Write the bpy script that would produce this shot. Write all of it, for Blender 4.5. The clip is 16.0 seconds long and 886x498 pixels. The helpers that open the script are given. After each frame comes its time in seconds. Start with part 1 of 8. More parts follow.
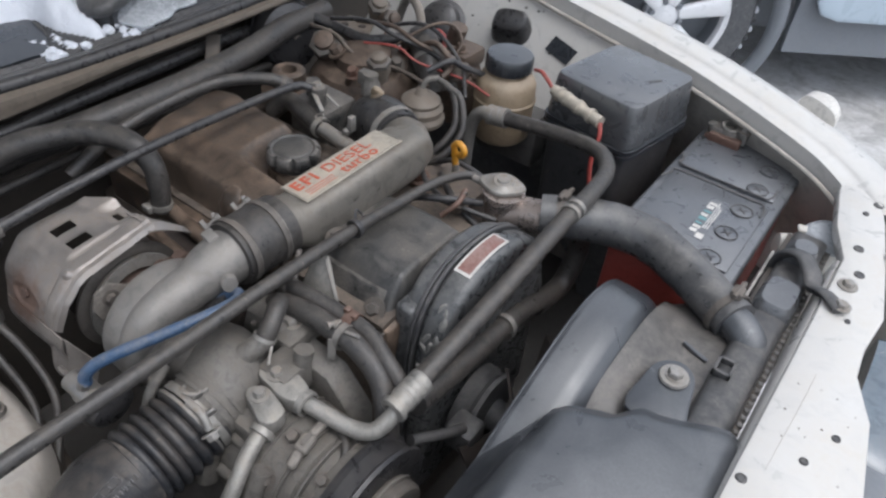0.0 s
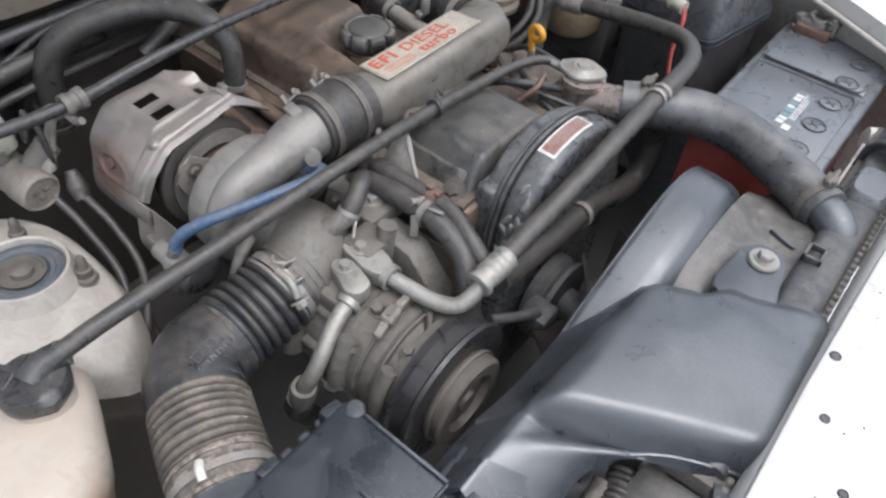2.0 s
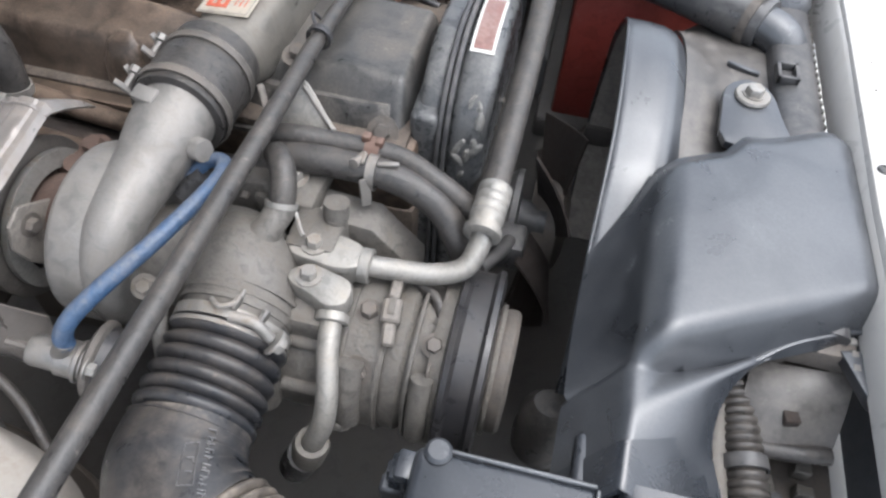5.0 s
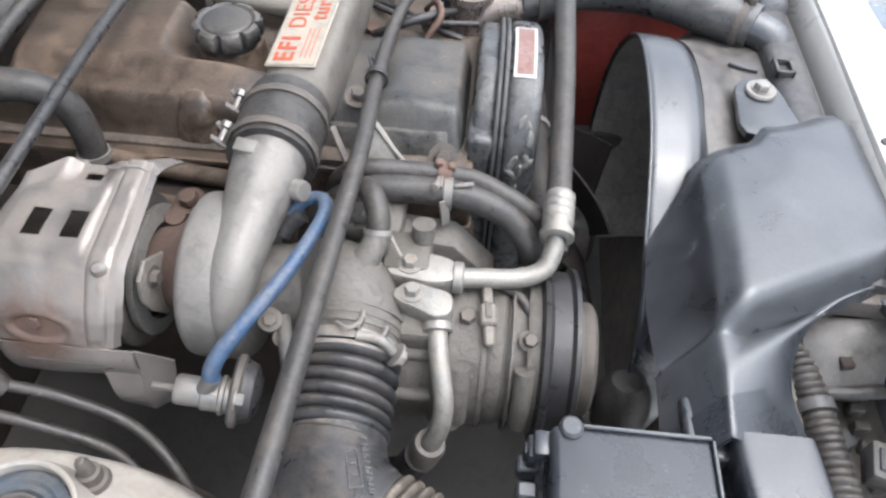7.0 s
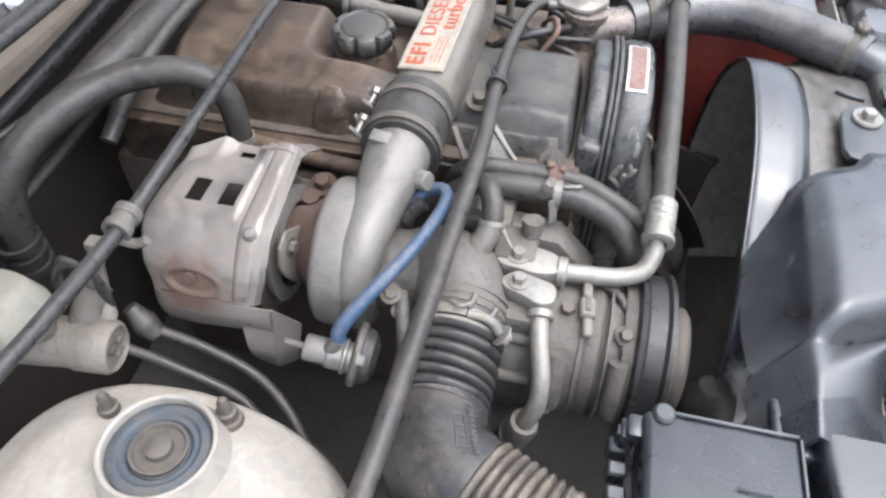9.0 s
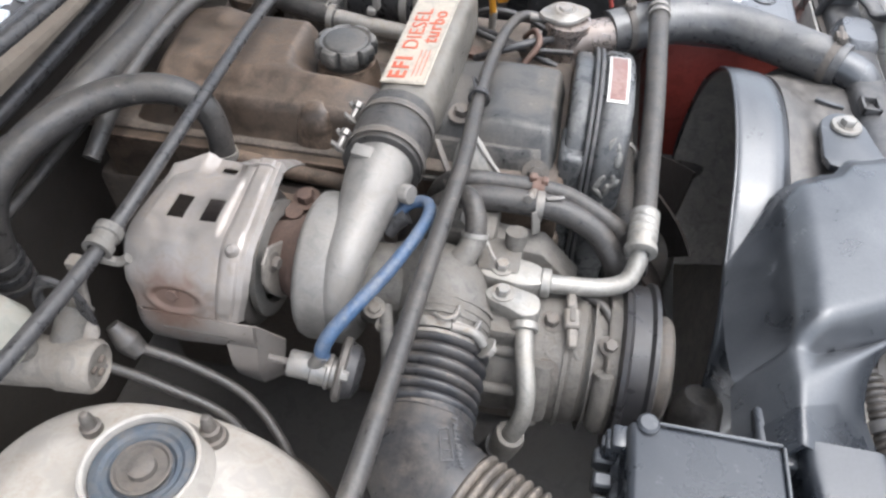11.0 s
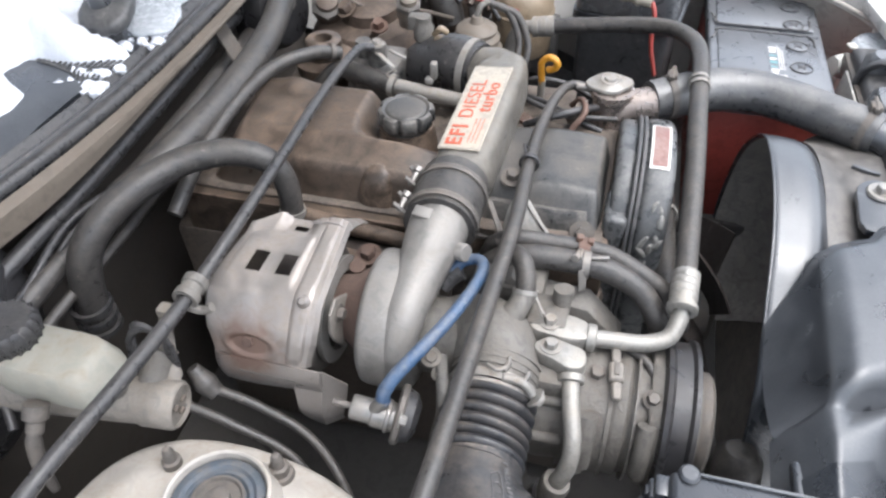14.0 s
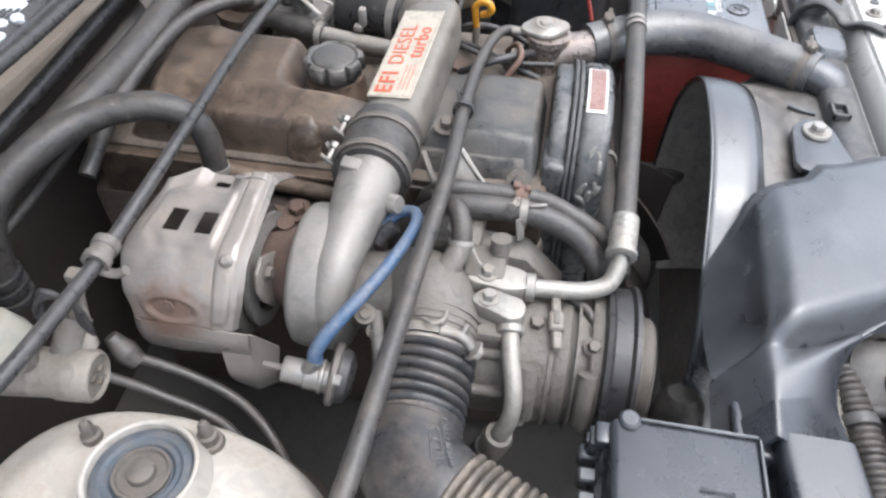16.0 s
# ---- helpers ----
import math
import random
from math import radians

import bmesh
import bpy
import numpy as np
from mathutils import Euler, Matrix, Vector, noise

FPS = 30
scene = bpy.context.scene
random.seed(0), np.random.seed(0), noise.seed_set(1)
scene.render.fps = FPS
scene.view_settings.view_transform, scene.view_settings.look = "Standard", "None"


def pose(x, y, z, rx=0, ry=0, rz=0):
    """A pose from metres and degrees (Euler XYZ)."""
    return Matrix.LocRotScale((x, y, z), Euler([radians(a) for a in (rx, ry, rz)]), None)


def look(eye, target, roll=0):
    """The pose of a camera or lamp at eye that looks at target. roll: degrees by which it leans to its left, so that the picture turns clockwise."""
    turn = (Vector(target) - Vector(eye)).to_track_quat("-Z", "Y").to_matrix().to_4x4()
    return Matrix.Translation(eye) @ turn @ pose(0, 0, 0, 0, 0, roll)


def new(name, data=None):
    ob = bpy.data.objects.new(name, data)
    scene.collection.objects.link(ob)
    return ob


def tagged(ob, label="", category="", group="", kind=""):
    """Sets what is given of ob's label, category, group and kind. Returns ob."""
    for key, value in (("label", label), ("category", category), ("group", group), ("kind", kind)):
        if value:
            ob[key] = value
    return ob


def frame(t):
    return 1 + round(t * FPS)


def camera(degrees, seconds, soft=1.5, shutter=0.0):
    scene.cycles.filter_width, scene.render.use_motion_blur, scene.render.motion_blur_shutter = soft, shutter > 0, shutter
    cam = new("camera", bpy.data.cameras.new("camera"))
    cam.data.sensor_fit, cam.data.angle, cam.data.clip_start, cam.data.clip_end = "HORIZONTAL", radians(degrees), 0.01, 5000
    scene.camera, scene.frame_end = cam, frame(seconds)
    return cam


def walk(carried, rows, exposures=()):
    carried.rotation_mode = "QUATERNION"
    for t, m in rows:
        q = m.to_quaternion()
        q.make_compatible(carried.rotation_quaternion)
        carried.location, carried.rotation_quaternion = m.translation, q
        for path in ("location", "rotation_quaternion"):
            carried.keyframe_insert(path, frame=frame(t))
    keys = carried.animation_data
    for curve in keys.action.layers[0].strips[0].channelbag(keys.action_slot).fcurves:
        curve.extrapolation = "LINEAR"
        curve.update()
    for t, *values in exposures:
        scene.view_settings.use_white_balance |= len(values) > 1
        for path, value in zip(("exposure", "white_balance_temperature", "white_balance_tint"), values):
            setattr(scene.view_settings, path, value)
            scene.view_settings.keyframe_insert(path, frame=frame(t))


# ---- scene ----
cam = camera(63.5, 16.0, soft=2.5)
PATH = [
    (0, (0.0913, -0.3205, 1.3939), (-1.2889, 1.8038, -0.8139), 5.77),
    (0.5, (0.0854, -0.3293, 1.3895), (-1.3607, 1.7514, -0.8168), 5.30),
    (1, (0.0797, -0.3478, 1.3652), (-1.3010, 1.5983, -0.9999), 6.25),
    (1.5, (0.0692, -0.3607, 1.3664), (-1.2902, 1.5371, -1.0497), 5.45),
    (2, (0.0694, -0.3699, 1.3536), (-1.2578, 1.4790, -1.1163), 5.22),
    (2.5, (0.0591, -0.3821, 1.3427), (-1.3355, 1.2624, -1.2350), 3.63),
    (3, (0.0483, -0.3908, 1.3519), (-1.4702, 1.2643, -1.1483), 2.69),
    (3.5, (0.0757, -0.3694, 1.3507), (-1.3995, 1.4070, -1.0909), 3.00),
    (3.7, (0.0821, -0.3587, 1.3382), (-1.2771, 1.4599, -1.1400), 3.89),
    (5.8, (-0.2172, -0.3337, 1.2402), (-0.2473, 1.6846, -1.4464), 4.08),
    (6, (-0.2152, -0.3453, 1.2530), (-0.3153, 1.6923, -1.4179), 2.93),
    (6.5, (-0.2111, -0.3720, 1.2864), (-0.3285, 1.7099, -1.3499), 2.33),
    (7, (-0.2162, -0.3923, 1.2913), (-0.3187, 1.7506, -1.2953), 3.23),
    (7.5, (-0.2350, -0.4135, 1.3071), (-0.5170, 1.7016, -1.2888), 2.00),
    (8, (-0.2359, -0.4368, 1.3097), (-0.6294, 1.6933, -1.2588), 1.00),
    (8.5, (-0.2415, -0.4446, 1.3108), (-0.6487, 1.7000, -1.2427), 1.25),
    (9, (-0.2418, -0.4454, 1.3140), (-0.6800, 1.7074, -1.2274), 1.13),
    (11.5, (-0.2341, -0.4391, 1.3162), (-0.6419, 1.7580, -1.1925), 0.93),
    (12, (-0.2370, -0.4361, 1.3220), (-0.6716, 1.7716, -1.1737), 0.35),
    (12.5, (-0.2388, -0.4473, 1.3503), (-0.7782, 1.8683, -1.0241), -0.83),
    (13, (-0.2339, -0.4573, 1.3550), (-0.7937, 1.8904, -0.9847), -1.01),
    (13.5, (-0.2424, -0.4668, 1.3554), (-0.8469, 1.8636, -0.9867), -1.07),
    (14, (-0.2413, -0.4722, 1.3559), (-0.8685, 1.8407, -0.9993), -1.34),
    (14.5, (-0.2385, -0.4756, 1.3517), (-0.8476, 1.8358, -1.0095), -1.23),
    (15, (-0.2337, -0.4666, 1.3422), (-0.7349, 1.8148, -1.0714), -0.55),
    (15.5, (-0.2330, -0.4640, 1.3325), (-0.6931, 1.7798, -1.1244), -0.45),
    (16, (-0.2279, -0.4581, 1.3291), (-0.6101, 1.7836, -1.1437), 0.60),
]
walk(cam, [(t, look(eye, target, roll)) for t, eye, target, roll in PATH],
     exposures=[(0.0, -0.64, 6080, 10), (1.0, -0.38, 6080, 10), (2.5, -0.15, 6080, 10), (3.5, -0.09, 6080, 10), (6.0, 0.28, 6110, 10), (9.0, 0.36, 6110, 10), (16.0, 0.39, 6110, 10)])

# ---- world, sun, exposure ----
world = bpy.data.worlds.new("overcast_sky")
scene.world = world
world.use_nodes = True
wn, wl = world.node_tree.nodes, world.node_tree.links
sky = wn.new("ShaderNodeTexSky")
sky.sky_type = "NISHITA"
sky.sun_disc = False
sky.sun_elevation, sky.sun_rotation = radians(70.5), radians(90)
sky.air_density, sky.dust_density, sky.ozone_density = 1.0, 4.0, 0.6
grey_sky = wn.new("ShaderNodeHueSaturation")
grey_sky.inputs["Saturation"].default_value = 0.34
wl.new(sky.outputs[0], grey_sky.inputs["Color"])
wl.new(grey_sky.outputs[0], wn["Background"].inputs[0])
wn["Background"].inputs[1].default_value = 0.38
sun = new("sun", bpy.data.lights.new("sun", "SUN"))
sun.data.energy, sun.data.angle, sun.data.color = 1.5, radians(90), (1.0, 0.985, 0.96)
sun.matrix_world = look((1.2, 0.0, 4.2), (0, 0, 0.8))


# ---- materials ----
def sock(tree, kind, **values):
    node = tree.nodes.new(kind)
    for key, value in values.items():
        node.inputs[key.replace("_", " ")].default_value = value
    return node


def material(name, colour, rough=0.5, metal=0.0, dust=(0.2, 0.17, 0.13), dusty=0.3, grain=60.0, blotch=7.0, bump=0.15,
             vary=0.25, spec=0.5, coat=0.0, stain=0.35, scuff=0.25, blot=None, wear=0.0, top_tone=(-0.3, 0.14)):
    """A surface with fine grain, oily stains, dust in patches, and pale scuffs. blot: (place, radius, colour) of one
    patch with a shape of its own: a stain, and on the tank its side's painted shade too.
    """
    m = bpy.data.materials.new(name)
    m.use_nodes = True
    t = m.node_tree
    n, ln = t.nodes, t.links
    bs = n["Principled BSDF"]
    co = n.new("ShaderNodeTexCoord")
    big = sock(t, "ShaderNodeTexNoise", Scale=blotch * 2.6, Detail=6.0, Roughness=0.62, Distortion=0.4)
    mid = sock(t, "ShaderNodeTexNoise", Scale=blotch * 9.0, Detail=6.0, Roughness=0.6, Distortion=0.8)
    fine = sock(t, "ShaderNodeTexNoise", Scale=grain * 4.0, Detail=4.0, Roughness=0.65)
    shift = n.new("ShaderNodeObjectInfo")
    move = n.new("ShaderNodeVectorMath")
    move.operation = "MULTIPLY_ADD"
    move.inputs[1].default_value = (7.0, 5.0, 3.0)
    comb = n.new("ShaderNodeCombineXYZ")
    for k in range(3):
        ln.new(shift.outputs["Random"], comb.inputs[k])
    ln.new(comb.outputs[0], move.inputs[0])
    ln.new(co.outputs["Object"], move.inputs[2])
    for k in (big, mid, fine):
        ln.new(move.outputs[0], k.inputs["Vector"])

    def ramp(src, a, b, lo=0.0, hi=1.0):
        r = sock(t, "ShaderNodeMapRange", From_Min=a, From_Max=b, To_Min=lo, To_Max=hi)
        ln.new(src, r.inputs[0])
        return r.outputs[0]

    def times(*srcs):
        prev = srcs[0]
        for src in srcs[1:]:
            mul = n.new("ShaderNodeMath")
            mul.operation, mul.use_clamp = "MULTIPLY", True
            ln.new(prev, mul.inputs[0])
            if isinstance(src, float):
                mul.inputs[1].default_value = src
            else:
                ln.new(src, mul.inputs[1])
            prev = mul.outputs[0]
        return prev

    def blend(fac, a, b):
        x = sock(t, "ShaderNodeMix")
        x.data_type = "RGBA"
        ln.new(fac, x.inputs[0])
        for k, v in ((6, a), (7, b)):
            if isinstance(v, tuple):
                x.inputs[k].default_value = (*v, 1)
            else:
                ln.new(v, x.inputs[k])
        return x.outputs[2]
    body = blend(fine.outputs[0], tuple(c * (1 - vary) for c in colour), tuple(min(1, c * (1 + vary)) for c in colour))
    body = blend(times(ramp(mid.outputs[0], 0.49, 0.60), stain), body, tuple(c * 0.40 for c in colour))
    geo = n.new("ShaderNodeNewGeometry")
    sep = n.new("ShaderNodeSeparateXYZ")
    ln.new(geo.outputs["Normal"], sep.inputs[0])
    amount = times(ramp(sep.outputs["Z"], top_tone[0], 0.95, top_tone[1], 1.1), ramp(big.outputs[0], 0.34, 0.64, 0.15, 1.0), ramp(mid.outputs[0], 0.3, 0.62, 1.25, 0.45), ramp(fine.outputs[0], 0.3, 0.7, 0.6, 1.25), min(1.0, dusty * 1.6))
    tone = blend(amount, body, tuple(dust))
    marks = times(ramp(mid.outputs[0], 0.36, 0.30), ramp(fine.outputs[0], 0.45, 0.62), scuff)
    tone = blend(marks, tone, tuple(min(0.8, c * 1.5 + 0.06) for c in dust))
    edge = wear and times(ramp(geo.outputs["Pointiness"], 0.515, 0.56), ramp(mid.outputs[0], 0.62, 0.42), ramp(fine.outputs[0], 0.35, 0.6, 0.3, 1.0), wear)
    tone = tone if not wear else blend(edge, tone, tuple(min(0.75, c * 1.9 + 0.05) for c in dust))
    if blot:
        d = n.new("ShaderNodeVectorMath")
        d.operation = "DISTANCE"
        ln.new(co.outputs["Object"], d.inputs[0])
        d.inputs[1].default_value = blot[0]
        wob = n.new("ShaderNodeMath")
        wob.operation = "MULTIPLY_ADD"
        wob.inputs[1].default_value = blot[1] * 0.9
        ln.new(mid.outputs[0], wob.inputs[0])
        ln.new(d.outputs["Value"], wob.inputs[2])
        tone = blend(times(ramp(wob.outputs[0], blot[1] * 1.5, blot[1] * 0.9), 0.8), tone, tuple(blot[2]))
    ln.new(tone, bs.inputs["Base Color"])
    rd = n.new("ShaderNodeMath")
    rd.operation, rd.use_clamp = "MULTIPLY_ADD", True
    rd.inputs[1].default_value = 0.3
    ln.new(amount, rd.inputs[0])
    ln.new(ramp(mid.outputs[0], 0.3, 0.7, min(1, rough + 0.14), max(0.06, rough - 0.12)), rd.inputs[2])
    ln.new(rd.outputs[0], bs.inputs["Roughness"])
    if metal:
        me = n.new("ShaderNodeMath")
        me.operation, me.use_clamp = "MULTIPLY_ADD", True
        me.inputs[1].default_value, me.inputs[2].default_value = -metal, metal
        ln.new(amount, me.inputs[0])
        ln.new(me.outputs[0], bs.inputs["Metallic"])
    bs.inputs["Specular IOR Level"].default_value = spec
    bs.inputs["Coat Weight"].default_value = coat
    bs.inputs["Coat Roughness"].default_value = 0.2
    if bump:
        b = sock(t, "ShaderNodeBump", Strength=min(1, bump * 1.6), Distance=0.0006)
        ln.new(fine.outputs[0], b.inputs["Height"])
        b2 = sock(t, "ShaderNodeBump", Strength=min(1, bump * 1.6), Distance=0.0015)
        ln.new(mid.outputs[0], b2.inputs["Height"])
        ln.new(b.outputs[0], b2.inputs["Normal"])
        ln.new(b2.outputs[0], bs.inputs["Normal"])
    return m


DUST = (0.21, 0.185, 0.155)
ALU = material("cast_aluminium", (0.265, 0.253, 0.237), 0.44, 0.55, (0.19, 0.165, 0.14), 0.45, 140, 9, 0.3, 0.15)
ALU_DIRTY = material("dirty_aluminium", (0.158, 0.148, 0.134), 0.48, 0.3, (0.126, 0.109, 0.089), 0.6, 130, 15, 0.5, 0.35, stain=0.55, scuff=0.4)
ALU_BRIGHT = material("bright_aluminium", (0.30, 0.29, 0.27), 0.42, 0.6, (0.31, 0.27, 0.22), 0.4, 120, 16, 0.2, 0.2)
STEEL = material("dull_steel", (0.34, 0.33, 0.31), 0.45, 0.7, (0.2, 0.165, 0.13), 0.75, 120, 20, 0.2, 0.3)
ZINC = material("bright_zinc", (0.25, 0.242, 0.23), 0.36, 0.7, (0.2, 0.17, 0.14), 0.6, 90, 14, 0.15, 0.2)
SHIELD = material("heat_shield_steel", (0.31, 0.285, 0.265), 0.35, 0.7, (0.21, 0.172, 0.14), 0.5, 70, 9, 0.12, 0.14, stain=0.12, blot=((-0.010, -0.04, 0.098), 0.038, (0.15, 0.085, 0.06)))
RUST = material("rusty_iron", (0.085, 0.054, 0.043), 0.8, 0.2, (0.135, 0.092, 0.072), 0.7, 120, 10, 0.5, 0.4)
RUBBER = material("dusty_rubber", (0.032, 0.032, 0.034), 0.30, 0, (0.095, 0.083, 0.072), 0.30, 110, 12, 0.3, 0.3, stain=0.5, scuff=0.6)
HOSE = material("grey_dusty_hose", (0.040, 0.038, 0.037), 0.33, 0, (0.105, 0.090, 0.074), 0.42, 130, 14, 0.3, 0.3, stain=0.5, scuff=0.6)
GRIMY = material("brown_oily_grime", (0.070, 0.050, 0.038), 0.45, 0.1, (0.165, 0.122, 0.092), 0.55, 120, 11, 0.4, 0.35, stain=0.5, scuff=0.35)
DUCT = material("intake_rubber", (0.019, 0.022, 0.027), 0.32, 0, (0.118, 0.096, 0.075), 0.36, 90, 7, 0.22, 0.3, stain=0.3, scuff=0.45, wear=0.4)
DUCT_DUSTY = material("brown_dusted_rubber", (0.050, 0.047, 0.044), 0.42, 0, (0.175, 0.145, 0.115), 0.7, 90, 9, 0.25, 0.3, stain=0.35, scuff=0.5, wear=0.5, top_tone=(-0.6, 0.4))
# tops of these plastics are paler: some dust, some sky light put into colour
PLASTIC = material("faded_black_plastic", (0.024, 0.027, 0.032), 0.30, 0, (0.120, 0.125, 0.132), 0.36, 110, 2.2, 0.07, 0.12, spec=0.9, coat=0.25, stain=0.2, scuff=0.4, top_tone=(0.1, 0.05))
BOX_PLASTIC = material("dark_box_plastic", (0.020, 0.023, 0.028), 0.27, 0, (0.085, 0.088, 0.094), 0.2, 110, 3, 0.08, 0.15, spec=0.8, stain=0.2, scuff=0.4, top_tone=(0.2, 0.02))
PLASTIC_CLEAN = material("black_plastic", (0.048, 0.049, 0.052), 0.36, 0, (0.15, 0.14, 0.13), 0.45, 80, 8, 0.1, 0.2, stain=0.4, scuff=0.35)
BATTERY_TOP = material("battery_lid_plastic", (0.072, 0.077, 0.086), 0.28, 0, (0.15, 0.152, 0.156), 0.35, 90, 6, 0.06, 0.1, spec=1.0, coat=0.4, stain=0.15)
COVER = material("valve_cover_casting", (0.044, 0.035, 0.028), 0.36, 0.1, (0.140, 0.096, 0.066), 0.60, 120, 5, 0.3, 0.25, stain=0.45, scuff=0.2, wear=0.35)
COVER_GREY = material("grey_cover_casting", (0.045, 0.046, 0.046), 0.34, 0.1, (0.135, 0.118, 0.100), 0.45, 110, 4.5, 0.3, 0.25, stain=0.5, scuff=0.35, wear=0.3)
BLOCK = material("grimy_engine_block", (0.100, 0.083, 0.070), 0.60, 0.1, (0.175, 0.136, 0.104), 0.5, 90, 14, 0.6, 0.4, stain=0.6, scuff=0.4)
TIMING = material("dusty_timing_cover", (0.050, 0.053, 0.056), 0.26, 0, (0.155, 0.150, 0.142), 0.40, 110, 8, 0.2, 0.25, stain=0.35, scuff=0.3, wear=0.2)
WHEEL_SILVER = material("silver_wheel_paint", (0.72, 0.73, 0.75), 0.35, 0.2, DUST, 0.1, 60, 6, 0.02, 0.05, stain=0.1)
FIREWALL = material("grimy_firewall_paint", (0.064, 0.056, 0.049), 0.6, 0, (0.092, 0.076, 0.062), 0.5, 140, 5, 0.15, 0.2, stain=0.4, scuff=0.1)
DARK = material("dark_bay_metal", (0.11, 0.105, 0.10), 0.75, 0.0, (0.12, 0.11, 0.10), 0.5, 120, 5, 0.2, 0.2, stain=0.4, scuff=0.1)
WHITE = material("white_car_paint", (0.52, 0.51, 0.488), 0.32, 0, (0.46, 0.41, 0.34), 0.26, 60, 4, 0.03, 0.04, coat=0.3, stain=0.12, scuff=0.1)
WHITE_DIRTY = material("dirty_white_paint", (0.40, 0.375, 0.34), 0.38, 0, (0.25, 0.205, 0.16), 0.42, 60, 6, 0.08, 0.08, stain=0.3, scuff=0.2)
# shade on the tower's lower side, painted as a dark brown colour
SKIRT_SHADE = material("brown_skirt_shade", (0.055, 0.046, 0.039), 0.6, 0, (0.10, 0.08, 0.062), 0.5, 90, 6, 0.4, 0.3)
BEIGE = material("beige_flange_paint", (0.145, 0.122, 0.098), 0.5, 0, (0.13, 0.104, 0.08), 0.6, 50, 9, 0.15, 0.2)
# the blot is brown stain plus the shade of the turned-away side, as colour
TANK = material("yellowed_tank_plastic", (0.41, 0.36, 0.305), 0.42, 0, (0.36, 0.28, 0.21), 0.35, 30, 5, 0.02, 0.06, stain=0.15, scuff=0.1, blot=((0.056, 0.004, 0.105), 0.054, (0.17, 0.100, 0.060)))
RESERVOIR = material("milky_reservoir_plastic", (0.25, 0.248, 0.215), 0.4, 0, (0.19, 0.155, 0.115), 0.5, 40, 9, 0.03, 0.1, stain=0.25)
AMBER = material("amber_reservoir_plastic", (0.31, 0.235, 0.155), 0.4, 0, (0.28, 0.235, 0.185), 0.5, 40, 10, 0.05, 0.15)
RED = material("red_battery_case", (0.27, 0.045, 0.034), 0.4, 0, (0.22, 0.1, 0.08), 0.3, 60, 8, 0.05, 0.15)
RED_WIRE = material("red_wire", (0.33, 0.045, 0.035), 0.4, 0, (0.2, 0.14, 0.12), 0.35, 60, 12, 0.02, 0.15)
RED_PRINT = material("red_lettering", (0.47, 0.075, 0.035), 0.5, 0, (0.45, 0.20, 0.12), 0.25, 90, 30, 0.02, 0.12)
PLATE = material("pale_name_plate", (0.37, 0.34, 0.285), 0.4, 0.2, (0.5, 0.42, 0.33), 0.4, 90, 14, 0.04, 0.12)
BLUE = material("blue_silicone_hose", (0.036, 0.086, 0.175), 0.36, 0, (0.16, 0.16, 0.165), 0.5, 130, 20, 0.15, 0.25, stain=0.45)
YELLOW = material("yellow_handle", (0.62, 0.28, 0.02), 0.4, 0, (0.35, 0.2, 0.08), 0.3, 60, 12, 0.03, 0.15)
COPPER = material("copper_clip", (0.15, 0.085, 0.065), 0.5, 0.4, (0.16, 0.118, 0.092), 0.6, 90, 14, 0.1, 0.2)
LABEL_WHITE = material("label_white", (0.6, 0.585, 0.55), 0.4, 0, (0.4, 0.35, 0.3), 0.2, 60, 16, 0.02, 0.08)
LABEL_RED = material("label_red", (0.20, 0.088, 0.072), 0.35, 0, (0.28, 0.215, 0.19), 0.6, 60, 16, 0.02, 0.15)
PIPE_CAST = material("dusty_pipe_casting", (0.205, 0.192, 0.170), 0.34, 0.45, (0.125, 0.105, 0.082), 0.6, 110, 7, 0.2, 0.2, stain=0.45, scuff=0.35, wear=0.4)
STEEL_DARK = material("brown_dull_steel", (0.125, 0.115, 0.105), 0.5, 0.4, (0.145, 0.118, 0.094), 0.55, 110, 16, 0.3, 0.3)
FOIL = material("worn_silver_skin", (0.16, 0.16, 0.155), 0.45, 0.3, (0.3, 0.28, 0.25), 0.6, 120, 30, 0.5, 0.4)
SHOULDER = material("dusty_shoulder_plastic", (0.066, 0.062, 0.058), 0.34, 0, (0.165, 0.15, 0.135), 0.5, 60, 8, 0.12, 0.2)
# dusty shroud plastic made much paler, in place of light inside the hoop
SHROUD_LIFTED = material("lifted_dusty_plastic", (0.30, 0.285, 0.26), 0.6, 0, (0.46, 0.43, 0.39), 0.6, 60, 8, 0.12, 0.2, top_tone=(-1.0, 0.8))
INSULATION = material("grey_hood_lining", (0.10, 0.10, 0.10), 0.9, 0, (0.14, 0.14, 0.14), 0.3, 60, 5, 0.2, 0.2)
CAST_PALE = material("pale_dirty_casting", (0.235, 0.215, 0.192), 0.5, 0.25, (0.175, 0.145, 0.112), 0.6, 110, 10, 0.35, 0.3, stain=0.5)
TEAL = material("teal_print", (0.12, 0.27, 0.28), 0.5, 0, DUST, 0.1, 60, 16, 0.0, 0.1)
STRUT_BLUE = material("strut_mount_rubber", (0.055, 0.074, 0.098), 0.5, 0, (0.12, 0.112, 0.102), 0.8, 50, 14, 0.25, 0.3)
SNOW = material("snow", (0.68, 0.70, 0.74), 0.8, 0, (0.8, 0.8, 0.82), 0.1, 60, 14, 0.6, 0.03, stain=0.03, scuff=0.0)
ASPHALT = material("slushy_asphalt", (0.39, 0.38, 0.36), 0.5, 0, (0.68, 0.68, 0.69), 0.55, 10, 0.9, 0.5, 0.35, stain=0.5, scuff=0.5)
